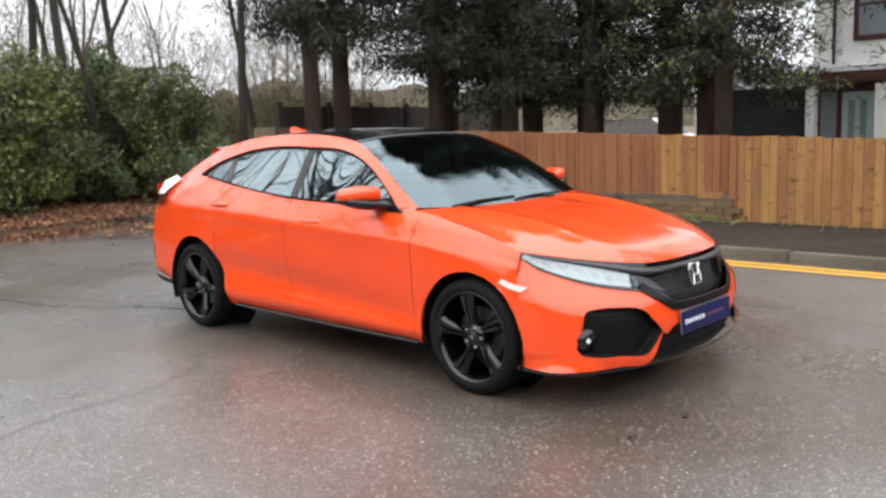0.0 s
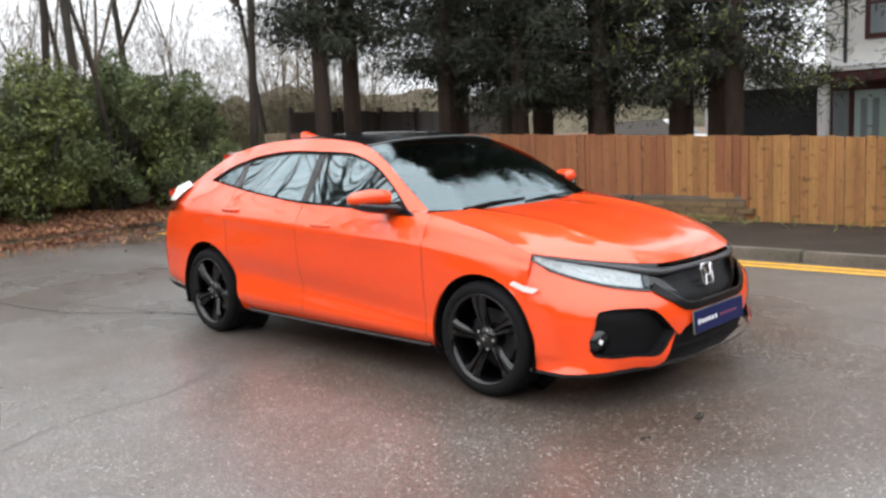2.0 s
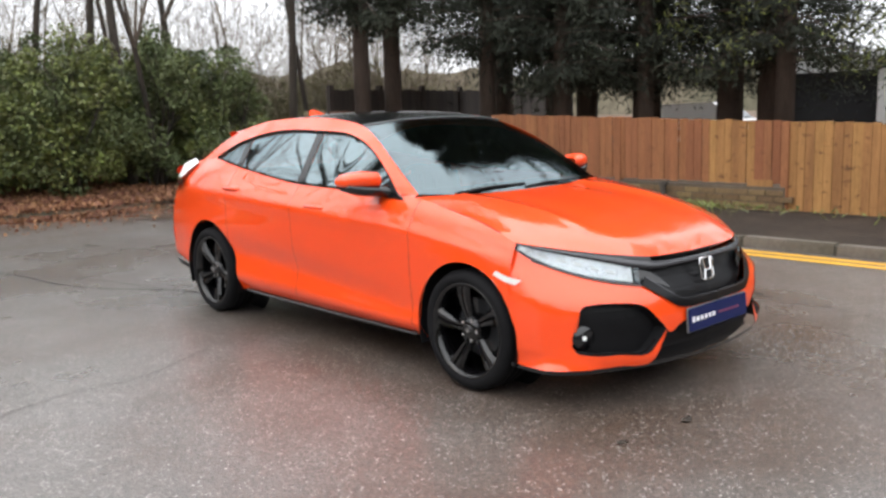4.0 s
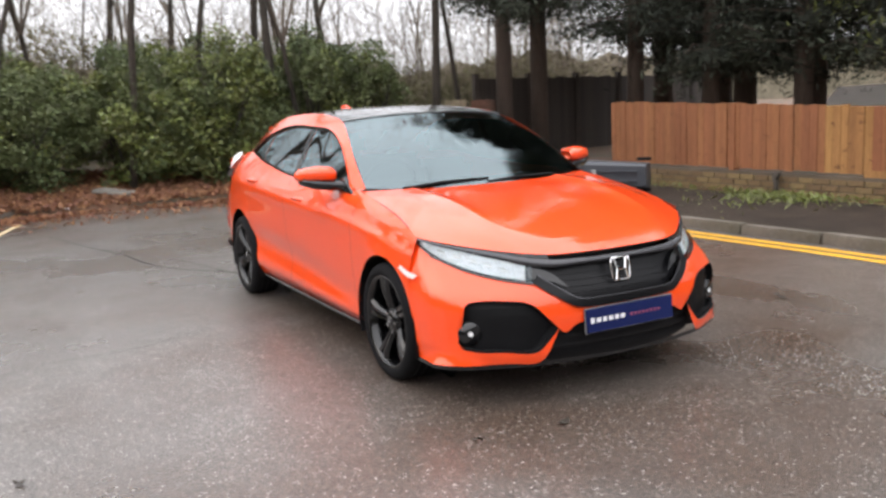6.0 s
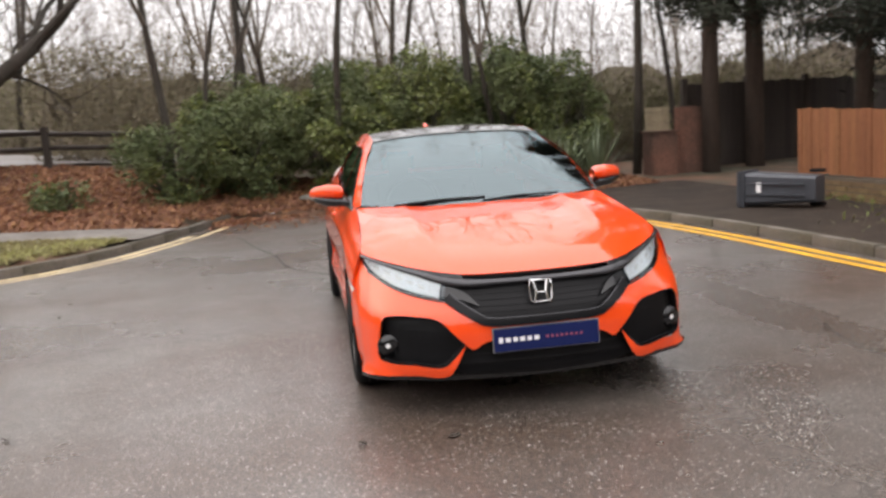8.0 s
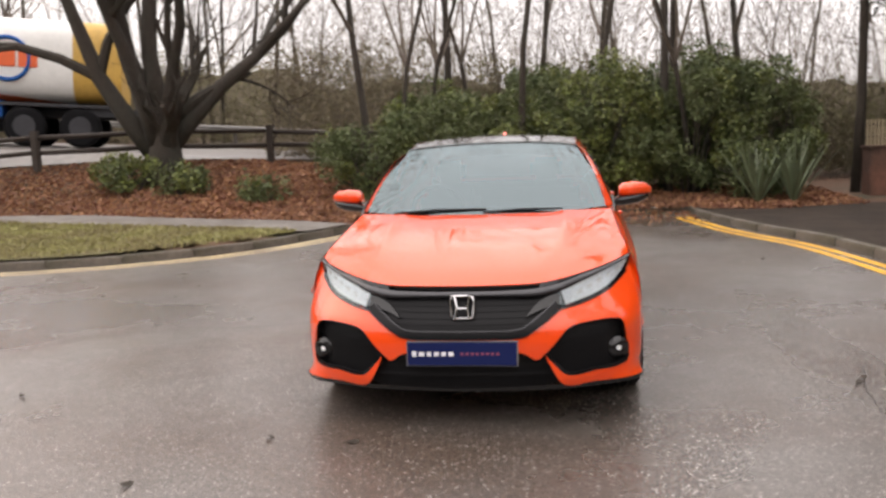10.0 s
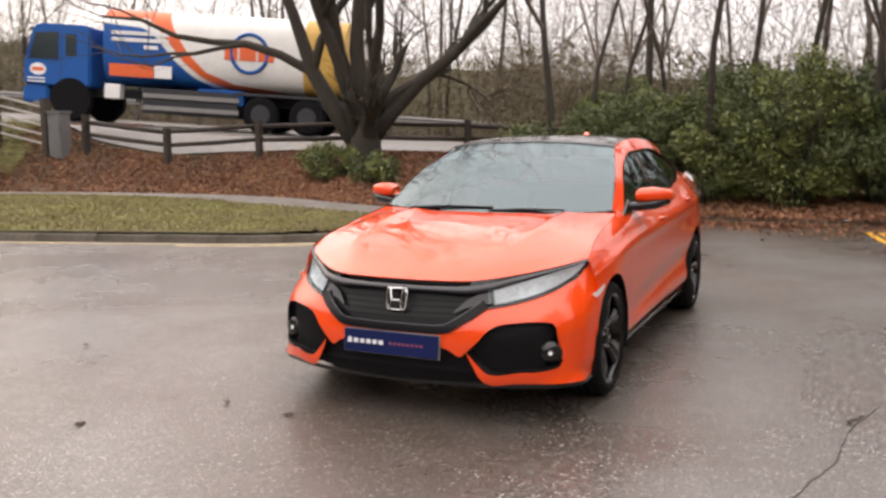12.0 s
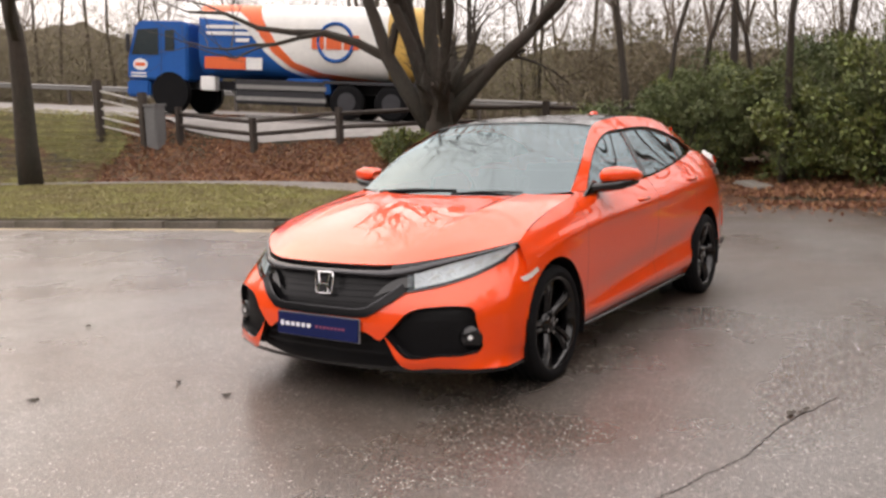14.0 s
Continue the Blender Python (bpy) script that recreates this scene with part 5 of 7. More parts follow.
GRILLE_BLACK = material("black_grille_plastic", (0.005, 0.005, 0.006), 0.3, vary=0.15, spec=0.16)
SMOKE = material("smoked_chrome", (0.05, 0.05, 0.055), 0.25, metal=0.4, vary=0.1)
CHROME = material("chrome", (0.75, 0.75, 0.76), 0.12, metal=1.0, vary=0.05)
LAMP_BODY = material("headlamp_reflector", (0.92, 0.94, 0.95), 0.3, metal=0.5, vary=0.1, scale=45, bump=1.0, bump_scale=55)
# diffuse white puts the sky reflected by the chrome into the colour
FOG_BRIGHT = material("fog_lamp_reflector", (0.96, 0.97, 0.97), 0.2, metal=0.0, vary=0.2, scale=60, bump=1.0, bump_scale=70)
LAMP_DARK = material("dark_lamp_housing", (0.03, 0.031, 0.034), 0.2, vary=0.2)
RIM_BLACK = material("black_alloy", (0.0035, 0.0035, 0.004), 0.12, vary=0.1, coat=0.35, spec=0.3)
CABIN = material("dark_cabin", (0.012, 0.012, 0.013), 0.8, vary=0.2)
SEAT = material("dark_seat_cloth", (0.03, 0.03, 0.033), 0.85, vary=0.2, scale=30)
PLATE_BLUE = material("blue_plate", (0.008, 0.014, 0.07), 0.4, vary=0.05, spec=0.15)
PLATE_WHITE = material("white_print", (0.75, 0.75, 0.78), 0.5, vary=0.03)
PLATE_PINK = material("red_print", (0.22, 0.05, 0.10), 0.5, vary=0.03)
SIGNAL_WHITE = material("clear_reflector", (0.80, 0.80, 0.78), 0.25, vary=0.08)
TAIL_RED = material("tail_lamp_red", (0.06, 0.004, 0.005), 0.15, vary=0.1, coat=0.5)
WINDSCREEN = glass("windscreen_glass", (0.15, 0.18, 0.18), ior=2.0)
PRIVACY = glass("tinted_side_glass", (0.10, 0.11, 0.115), ior=2.9)
LENS = glass("clear_lens", (0.95, 0.96, 0.97), ior=1.45)

car = tagged(new("hatchback_car"), "glossy orange five-door hatchback with black roof, wheels and grille", "car")


def mirrored(verts):
    return [(x, -y, z) for x, y, z in verts]


def grid_mesh(G):
    """Vertices and faces of a grid of points."""
    nu, nv = G.shape[:2]
    f = [(i * nv + j, (i + 1) * nv + j, (i + 1) * nv + j + 1, i * nv + j + 1) for i in range(nu - 1) for j in range(nv - 1)]
    return [tuple(p) for p in G.reshape(-1, 3)], f


def loft(curves, nu, nv):
    """A smooth sheet through several curves, each a list of points."""
    S = np.stack([spline(c, nu) for c in curves])
    if len(curves) == 2:
        return np.stack([S[0] + (S[1] - S[0]) * t for t in np.linspace(0, 1, nv)], 1)
    return np.stack([spline(S[:, i], nv) for i in range(nu)])


def outward(V, F):
    """Turns a sheet's faces so that they look away from the middle of the car."""
    q = F[len(F) // 2]
    a, b, c = (Vector(V[i]) for i in q[:3])
    p = Vector(V[q[0]])
    n = (b - a).cross(c - a)
    if n.length < 1e-9:
        n = (Vector(V[q[2]]) - a).cross(Vector(V[q[-1]]) - a)
    return F if n.dot(p - Vector((min(max(p.x, -0.8), 0.6), 0, 0.6))) > 0 else [f[::-1] for f in F]


def both(name, V, F, mat, parent=None, label="", smooth=True):
    """A panel on the car's left and its mirror image on the right."""
    F = outward(V, F)
    a = mesh_object(name, V, F, mat, parent or car, label, smooth)
    b = mesh_object(name, mirrored(V), [q[::-1] for q in F], mat, parent or car, label, smooth)
    return a, b


def pair_sheet(name, curves, nu, nv, mat, label="", parent=None):
    V, F = grid_mesh(loft(curves, nu, nv))
    return both(name, V, F, mat, parent, label)


def herm(xs, vals, x):
    """Smooth interpolation of vals over xs."""
    xs, vals = np.asarray(xs, float), np.asarray(vals, float)
    h = np.diff(xs)
    sl = np.diff(vals) / h
    m = np.concatenate([[sl[0]], (sl[:-1] * h[1:] + sl[1:] * h[:-1]) / (h[1:] + h[:-1]), [sl[-1]]])
    i = np.clip(np.searchsorted(xs, x, side="right") - 1, 0, len(h) - 1)
    s = (x - xs[i]) / h[i]
    return (2 * s**3 - 3 * s**2 + 1) * vals[i] + (s**3 - 2 * s**2 + s) * h[i] * m[i] + (-2 * s**3 + 3 * s**2) * vals[i + 1] + (s**3 - s**2) * h[i] * m[i + 1]


AXLE_F, AXLE_R, HUB_Z = 1.3485, -1.3485, 0.322
ARCH_F, ARCH_R = 0.352, 0.372


def cut_arches(V, F):
    """Cuts round wheel openings: drops faces inside, pulls the edge onto the circle."""
    V = np.asarray(V, float)
    for ax, r in ((AXLE_F, ARCH_F), (AXLE_R, ARCH_R)):
        d = np.hypot(V[:, 0] - ax, V[:, 2] - HUB_Z)
        inside = d < r
        F = [q for q in F if not all(inside[list(q)])]
        k = inside & (d > 1e-6)
        used = np.zeros(len(V), bool)
        for q in F:
            used[list(q)] = True
        k &= used
        V[k, 0] = ax + (V[k, 0] - ax) * r / d[k]
        V[k, 2] = HUB_Z + (V[k, 2] - HUB_Z) * r / d[k]
    return [tuple(p) for p in V], F


# bodyside: rows from sill to belt, each over the same stations along the car
ST = [-2.12, -1.75, -1.35, -0.9, -0.3, 0.3, 0.9, 1.3, 1.52, 1.66]
SIDE = [
    ([0.30, 0.27, 0.24, 0.225, 0.225, 0.225, 0.225, 0.23, 0.23, 0.23], [0.74, 0.82, 0.845, 0.835, 0.825, 0.825, 0.835, 0.85, 0.86, 0.86]),
    ([0.36, 0.34, 0.32, 0.30, 0.295, 0.29, 0.29, 0.30, 0.30, 0.30], [0.79, 0.865, 0.89, 0.88, 0.87, 0.87, 0.875, 0.885, 0.886, 0.882]),
    ([0.50, 0.50, 0.50, 0.50, 0.455, 0.405, 0.365, 0.40, 0.42, 0.42], [0.80, 0.875, 0.90, 0.866, 0.850, 0.850, 0.866, 0.893, 0.892, 0.888]),
    ([0.66, 0.66, 0.65, 0.62, 0.58, 0.535, 0.50, 0.56, 0.57, 0.55], [0.80, 0.872, 0.902, 0.892, 0.878, 0.873, 0.876, 0.892, 0.888, 0.885]),
    ([0.82, 0.83, 0.82, 0.80, 0.775, 0.755, 0.735, 0.71, 0.69, 0.66], [0.77, 0.855, 0.893, 0.895, 0.890, 0.885, 0.882, 0.888, 0.880, 0.872]),
    ([0.915, 0.92, 0.915, 0.895, 0.865, 0.835, 0.805, 0.765, 0.735, 0.715], [0.73, 0.835, 0.886, 0.896, 0.892, 0.888, 0.880, 0.878, 0.868, 0.858]),
    ([0.945, 0.955, 0.945, 0.925, 0.893, 0.863, 0.833, 0.793, 0.762, 0.742], [0.72, 0.815, 0.868, 0.880, 0.876, 0.872, 0.862, 0.858, 0.852, 0.846]),
    ([0.985, 1.03, 1.02, 0.985, 0.945, 0.925, 0.905, 0.845, 0.80, 0.765], [0.70, 0.765, 0.815, 0.835, 0.838, 0.835, 0.825, 0.830, 0.835, 0.838]),
    ([1.02, 1.105, 1.115, 1.06, 0.995, 0.975, 0.958, 0.887, 0.835, 0.787], [0.685, 0.70, 0.735, 0.785, 0.802, 0.802, 0.775, 0.79, 0.808, 0.826]),
]


def side_points(x0, x1, step=0.02):
    n = max(int(abs(x1 - x0) / step), 2)
    xs = np.linspace(x0, x1, n + 1)
    rows = np.stack([np.stack([xs, herm(ST, y, xs), herm(ST, z, xs)], 1) for z, y in SIDE])
    return np.stack([spline(rows[:, i], 56) for i in range(n + 1)])


def side_panel(name, x0, x1, label=""):
    V, F = grid_mesh(side_points(x0, x1))
    V, F = cut_arches(V, F)
    return both(name, V, F, PAINT, label=label)


GAP = 0.0018
side_panel("front_wing", 0.925 + GAP, 1.66)
front_door = side_panel("front_door", -0.235 + GAP, 0.925 - GAP)
rear_door = side_panel("rear_door", -1.06 + GAP, -0.235 - GAP)
side_panel("rear_quarter", -2.12, -1.06 - GAP)


# front end: a nose surface by nominal half-width v and height z
PLAN_Y = [0.0, 0.26, 0.40, 0.50, 0.62, 0.72, 0.79, 0.84, 0.87, 0.889]
PLAN_X = [2.225, 2.213, 2.19, 2.163, 2.11, 2.045, 1.97, 1.88, 1.79, 1.655]
SET_Z = [0.15, 0.20, 0.26, 0.33, 0.46, 0.53, 0.60, 0.66, 0.71, 0.80]
SET_X = [-0.05, -0.02, 0.0, 0.0, 0.0, -0.02, -0.06, -0.085, -0.10, -0.135]


# how far lamps and bonnet edge sweep back towards the corner
SWEEP_V = [0.0, 0.40, 0.50, 0.60, 0.70, 0.78, 0.83, 0.86, 0.875, 0.889]
SWEEP_X = [0.0, 0.0, -0.02, -0.07, -0.13, -0.17, -0.17, -0.15, -0.12, -0.01]


# the edge of the front wing, which the bumper meets
WING_Z, WING_Y = [row[0][-1] for row in SIDE], [row[1][-1] for row in SIDE]


def nose(v, z, out=0.0):
    """A point on the nose; out pushes it forward or, if negative, back."""
    v, z = np.asarray(v, float), np.asarray(z, float)
    x = herm(PLAN_Y, PLAN_X, v)
    s = herm(SET_Z, SET_X, z)
    fade = np.clip((0.889 - v) / 0.3, 0.12, 1)
    k = np.clip((z - 0.52) / 0.28, 0, 1)
    taper = (1 - 0.06 * k * k * (3 - 2 * k)) * (1 - 0.03 * np.clip((0.30 - z) / 0.12, 0, 1))
    join = np.clip((v - 0.8) / 0.089, 0, 1) ** 2
    y = v * taper + (np.interp(z, WING_Z, WING_Y) - 0.889 * taper) * join
    side = np.clip((v - 0.6) / 0.289, 0, 1) ** 2
    q = np.clip((z - 0.47) / 0.29, 0, 1)
    x = x + np.interp(v, SWEEP_V, SWEEP_X) * q * q * (3 - 2 * q)
    return np.stack([x + s * fade + out * (1 - 0.8 * side), y + out * side, z], -1)


def nose_sheet(lower, upper, nu=40, nv=10, out=0.0, sag=0.0, flare=None):
    """A patch of the nose between two lines given as (v, z); sag hollows its middle."""
    a, b = spline([(v, z, 0) for v, z in lower], nu)[:, :2], spline([(v, z, 0) for v, z in upper], nu)[:, :2]
    G = []
    for t in np.linspace(0, 1, nv):
        q = a + (b - a) * t
        o = out(q[:, 0]) if callable(out) else out
        if flare:
            o = o + flare(q[:, 0]) * (1 - t) ** 2
        G.append(nose(np.clip(q[:, 0], 0, 0.889), q[:, 1], o + sag * 4 * t * (1 - t)))
    return np.stack(G, 1)


def nose_part(name, lower, upper, mat, label="", nu=40, nv=10, out=0.0, sag=0.0, arches=False, parent=None, smooth=True, flare=None):
    V, F = grid_mesh(nose_sheet(lower, upper, nu, nv, out, sag, flare))
    if arches:
        V, F = cut_arches(V, F)
    return both(name, V, F, mat, parent, label, smooth)


# the lines that part the nose
GRILLE_LOW = [(0.0, 0.466), (0.14, 0.467), (0.26, 0.470), (0.30, 0.477), (0.335, 0.497), (0.40, 0.540), (0.475, 0.592)]
LAMP_LOW = [(0.475, 0.592), (0.60, 0.615), (0.74, 0.660), (0.83, 0.712), (0.875, 0.765)]
LAMP_TOP = [(0.465, 0.668), (0.60, 0.70), (0.74, 0.738), (0.83, 0.765), (0.872, 0.782)]
BONNET_EDGE = [(0.0, 0.706), (0.2, 0.707), (0.40, 0.712), (0.55, 0.728), (0.70, 0.752), (0.80, 0.772), (0.875, 0.79)]
FOG_TOP = [(0.39, 0.388), (0.44, 0.44), (0.50, 0.503), (0.62, 0.527), (0.72, 0.526), (0.752, 0.518), (0.768, 0.495)]
FOG_LOW = [(0.39, 0.388), (0.435, 0.335), (0.482, 0.29), (0.64, 0.292), (0.745, 0.296), (0.780, 0.306), (0.792, 0.332)]

def corner_kick(v):
    """How far the lower edge kicks out towards the bumper corner."""
    return 0.046 * np.clip((v - 0.70) / 0.13, 0, 1) * np.clip((0.889 - v) / 0.035, 0, 1)


# painted bumper: strip under the grille and lamps, the corner, the lower lip
nose_part("bumper_strip", [(0.0, 0.415), (0.2, 0.412), (0.30, 0.39), (0.355, 0.362), (0.39, 0.388)], [(0.0, 0.466), (0.14, 0.467), (0.26, 0.470), (0.30, 0.477), (0.335, 0.497), (0.40, 0.540)], PAINT, "orange strip under the grille", nv=12)
nose_part("bumper_strip", FOG_TOP, [(0.40, 0.535), (0.475, 0.592), (0.60, 0.615), (0.74, 0.660), (0.83, 0.712)], PAINT, nv=14)
nose_part("bumper_corner", [(0.768, 0.495), (0.80, 0.53), (0.84, 0.55), (0.889, 0.55)], [(0.83, 0.712), (0.853, 0.738), (0.875, 0.766), (0.889, 0.79)], PAINT, nu=24, nv=16)
nose_part("bumper_corner", [(0.792, 0.332), (0.825, 0.310), (0.86, 0.292), (0.889, 0.28)], [(0.768, 0.495), (0.80, 0.53), (0.84, 0.55), (0.889, 0.55)], PAINT, nu=30, nv=20, arches=True)
nose_part("bumper_lip", [(0.405, 0.350), (0.44, 0.285), (0.475, 0.243), (0.64, 0.236), (0.80, 0.225), (0.889, 0.215)], [(0.39, 0.388), (0.435, 0.335), (0.482, 0.29), (0.64, 0.292), (0.745, 0.296), (0.780, 0.306), (0.792, 0.332), (0.825, 0.310), (0.889, 0.28)], PAINT, nu=90, nv=8, out=lambda v: 0.012 * np.clip((0.83 - v) / 0.1, 0, 1), flare=corner_kick, arches=True)
# black splitter under the bumper
nose_part("splitter", [(0.0, 0.212), (0.45, 0.213), (0.7, 0.208), (0.889, 0.20)], [(0.0, 0.226), (0.45, 0.238), (0.7, 0.232), (0.889, 0.218)], GLOSS_BLACK, nu=50, nv=5, out=lambda v: 0.005 + corner_kick(v))
# lower intake behind the plate
nose_part("lower_intake", [(0.0, 0.2), (0.25, 0.2), (0.47, 0.235)], [(0.0, 0.42), (0.25, 0.415), (0.40, 0.375)], SATIN_BLACK, nu=24, nv=10, out=-0.05)
for zz in (0.245, 0.285, 0.325):
    nose_part("intake_bar", [(0.0, zz), (0.42, zz + 0.004)], [(0.0, zz + 0.012), (0.42, zz + 0.016)], SATIN_BLACK, nu=20, nv=3, out=-0.03)

# fog-lamp recesses: sunk floor, sloping walls, mesh of slats, the lamp
nose_part("fog_recess", FOG_LOW, FOG_TOP, SATIN_BLACK, nu=36, nv=12, out=-0.055)
for line in (FOG_LOW, FOG_TOP, [(0.792, 0.332), (0.786, 0.41), (0.768, 0.495)]):
    c = spline([(v, z, 0) for v, z in line], 30)[:, :2]
    G = np.stack([nose(c[:, 0], c[:, 1], o) for o in (0.004, -0.02, -0.056)], 1)
    both("recess_wall", *grid_mesh(G), SATIN_BLACK)
nose_part("recess_trim", [(0.435, 0.335), (0.482, 0.29), (0.64, 0.292), (0.745, 0.296), (0.775, 0.304)], [(0.446, 0.342), (0.487, 0.301), (0.64, 0.303), (0.742, 0.307), (0.768, 0.316)], GLOSS_BLACK, nu=40, nv=3, out=-0.008)
for k in range(6):
    zz = 0.325 + k * 0.032
    v0 = 0.44 + abs(zz - 0.39) * 0.25
    nose_part("recess_slat", [(v0, zz), (0.70 if 0.31 < zz < 0.44 else 0.77, zz)], [(v0, zz + 0.008), (0.70 if 0.31 < zz < 0.44 else 0.77, zz + 0.008)], SATIN_BLACK, nu=16, nv=3, out=-0.042)
for k in range(9):
    v0 = 0.455 + k * 0.036
    nose_part("recess_slat", [(v0, 0.30 + 0.02 * (k < 1)), (v0 + 0.006, 0.30 + 0.02 * (k < 1))], [(v0 + 0.02, 0.50), (v0 + 0.026, 0.50)], SATIN_BLACK, nu=3, nv=10, out=-0.044)
for s in (-1, 1):
    c = Vector((1.978, s * 0.735, 0.372))
    d = Vector((0.94, s * 0.34, 0)).normalized()
    v, f = tube([c - d * 0.06, c + d * 0.0, c + d * 0.012, c + d * 0.004], [0.060, 0.060, 0.056, 0.050], 24)
    fog = mesh_object("fog_lamp", v, f, GLOSS_BLACK, car, "round fog lamp in a black bezel", True)
    v, f = tube([c + d * 0.004, c + d * 0.016, c + d * 0.020], [0.043, 0.040, 0.024], 24)
    mesh_object("reflector", v, f, FOG_BRIGHT, fog, smooth=True)
    v, f = tube([c + d * 0.012, c + d * 0.027], [0.016, 0.012], 6)
    mesh_object("bulb_shield", v, f, FOG_BRIGHT, fog)
    v, f = tube([c + d * 0.001, c + d * 0.020, c + d * 0.024, c + d * 0.020], [0.058, 0.056, 0.052, 0.049], 24)
    mesh_object("bezel", v, f[:-2], GLOSS_BLACK, fog, smooth=True)

# grille: recessed mesh, lower gloss band, upper smoked wing bar, slot under the bonnet
nose_part("grille_mesh", [(0.0, 0.49), (0.28, 0.50), (0.47, 0.60)], [(0.0, 0.665), (0.28, 0.667), (0.47, 0.668)], GRILLE_BLACK, nu=24, nv=12, out=-0.035)
for k in range(5):
    zz = 0.525 + k * 0.028
    nose_part("grille_bar", [(0.0, zz), (0.30 + 0.035 * k, zz + 0.004)], [(0.0, zz + 0.008), (0.30 + 0.035 * k, zz + 0.012)], GRILLE_BLACK, nu=20, nv=3, out=-0.03)
nose_part("band_edge", [(0.0, 0.503), (0.14, 0.504), (0.25, 0.507), (0.285, 0.513), (0.32, 0.533), (0.385, 0.577), (0.45, 0.625)], [(0.0, 0.509), (0.14, 0.510), (0.25, 0.513), (0.285, 0.519), (0.32, 0.540), (0.385, 0.584), (0.45, 0.632)], SMOKE, nu=40, nv=3, out=0.015)
nose_part("grille_band", GRILLE_LOW, [(0.0, 0.506), (0.14, 0.507), (0.25, 0.510), (0.285, 0.516), (0.32, 0.536), (0.385, 0.580), (0.45, 0.628)], GRILLE_BLACK, "gloss black lower grille band", nu=40, nv=6, out=0.012)
nose_part("wing_bar", [(0.0, 0.655), (0.2, 0.655), (0.40, 0.655), (0.465, 0.665), (0.60, 0.70), (0.74, 0.738), (0.83, 0.765), (0.872, 0.782)],
          [(0.0, 0.682), (0.2, 0.683), (0.38, 0.69), (0.47, 0.702), (0.60, 0.728), (0.74, 0.756), (0.82, 0.775), (0.875, 0.789)], SMOKE, "dark smoked bar across grille and lamps", nu=60, nv=9, out=0.004, sag=0.014)
nose_part("bonnet_slot", [(0.0, 0.682), (0.2, 0.683), (0.38, 0.69)], [(0.0, 0.706), (0.2, 0.707), (0.39, 0.712)], GRILLE_BLACK, nu=20, nv=4, out=-0.045)
nose_part("wing_fill", [(0.38, 0.69), (0.60, 0.728), (0.82, 0.775), (0.875, 0.789)], [(0.39, 0.712), (0.60, 0.736), (0.82, 0.777), (0.875, 0.791)], GLOSS_BLACK, nu=30, nv=3)

# headlamps
for k, s in enumerate((1, -1)):
    lampo = tagged(new("headlight"), "clear LED headlight with dark inner wedge")
    lampo.parent = car

    def lamp_part(name, low, top, mat, out=0.0, nu=40, nv=8, sag=0.0, side=s, holder=lampo):
        V, F = grid_mesh(nose_sheet(low, top, nu, nv, out, sag))
        V = V if side > 0 else mirrored(V)
        return mesh_object(name, V, outward(V, F), mat, holder, smooth=True)
    lamp_part("housing", LAMP_LOW, LAMP_TOP, LAMP_DARK, -0.05)
    lamp_part("reflector", [(0.495, 0.604), (0.62, 0.630), (0.74, 0.670), (0.82, 0.716), (0.868, 0.762)], [(0.485, 0.666), (0.62, 0.70), (0.74, 0.734), (0.82, 0.759), (0.864, 0.777)], LAMP_BODY, -0.012)
    lamp_part("inner_wedge", [(0.305, 0.562), (0.36, 0.585), (0.42, 0.602), (0.485, 0.612)], [(0.315, 0.575), (0.365, 0.622), (0.42, 0.648), (0.485, 0.660)], GLOSS_BLACK, -0.004, 20, 6)
    for j in range(5):
        v0 = 0.56 + j * 0.055
        z0 = 0.640 + j * 0.019
        lamp_part("led_cell", [(v0, z0), (v0 + 0.03, z0 + 0.010)], [(v0, z0 + 0.016), (v0 + 0.03, z0 + 0.026)], SIGNAL_WHITE, -0.004, 4, 4, -0.006)
    lamp_part("lens", LAMP_LOW, LAMP_TOP, LENS, 0.006)
    lamp_part("light_strip", [(0.53, 0.672), (0.62, 0.698), (0.74, 0.734), (0.83, 0.762)], [(0.53, 0.680), (0.62, 0.705), (0.74, 0.740), (0.83, 0.766)], SIGNAL_WHITE, -0.006, 30, 3)
    lamp_part("rim_line", [(0.475, 0.588), (0.60, 0.610), (0.74, 0.655), (0.83, 0.707)], [(0.475, 0.597), (0.60, 0.620), (0.74, 0.665), (0.83, 0.717)], GLOSS_BLACK, 0.008, 30, 3)

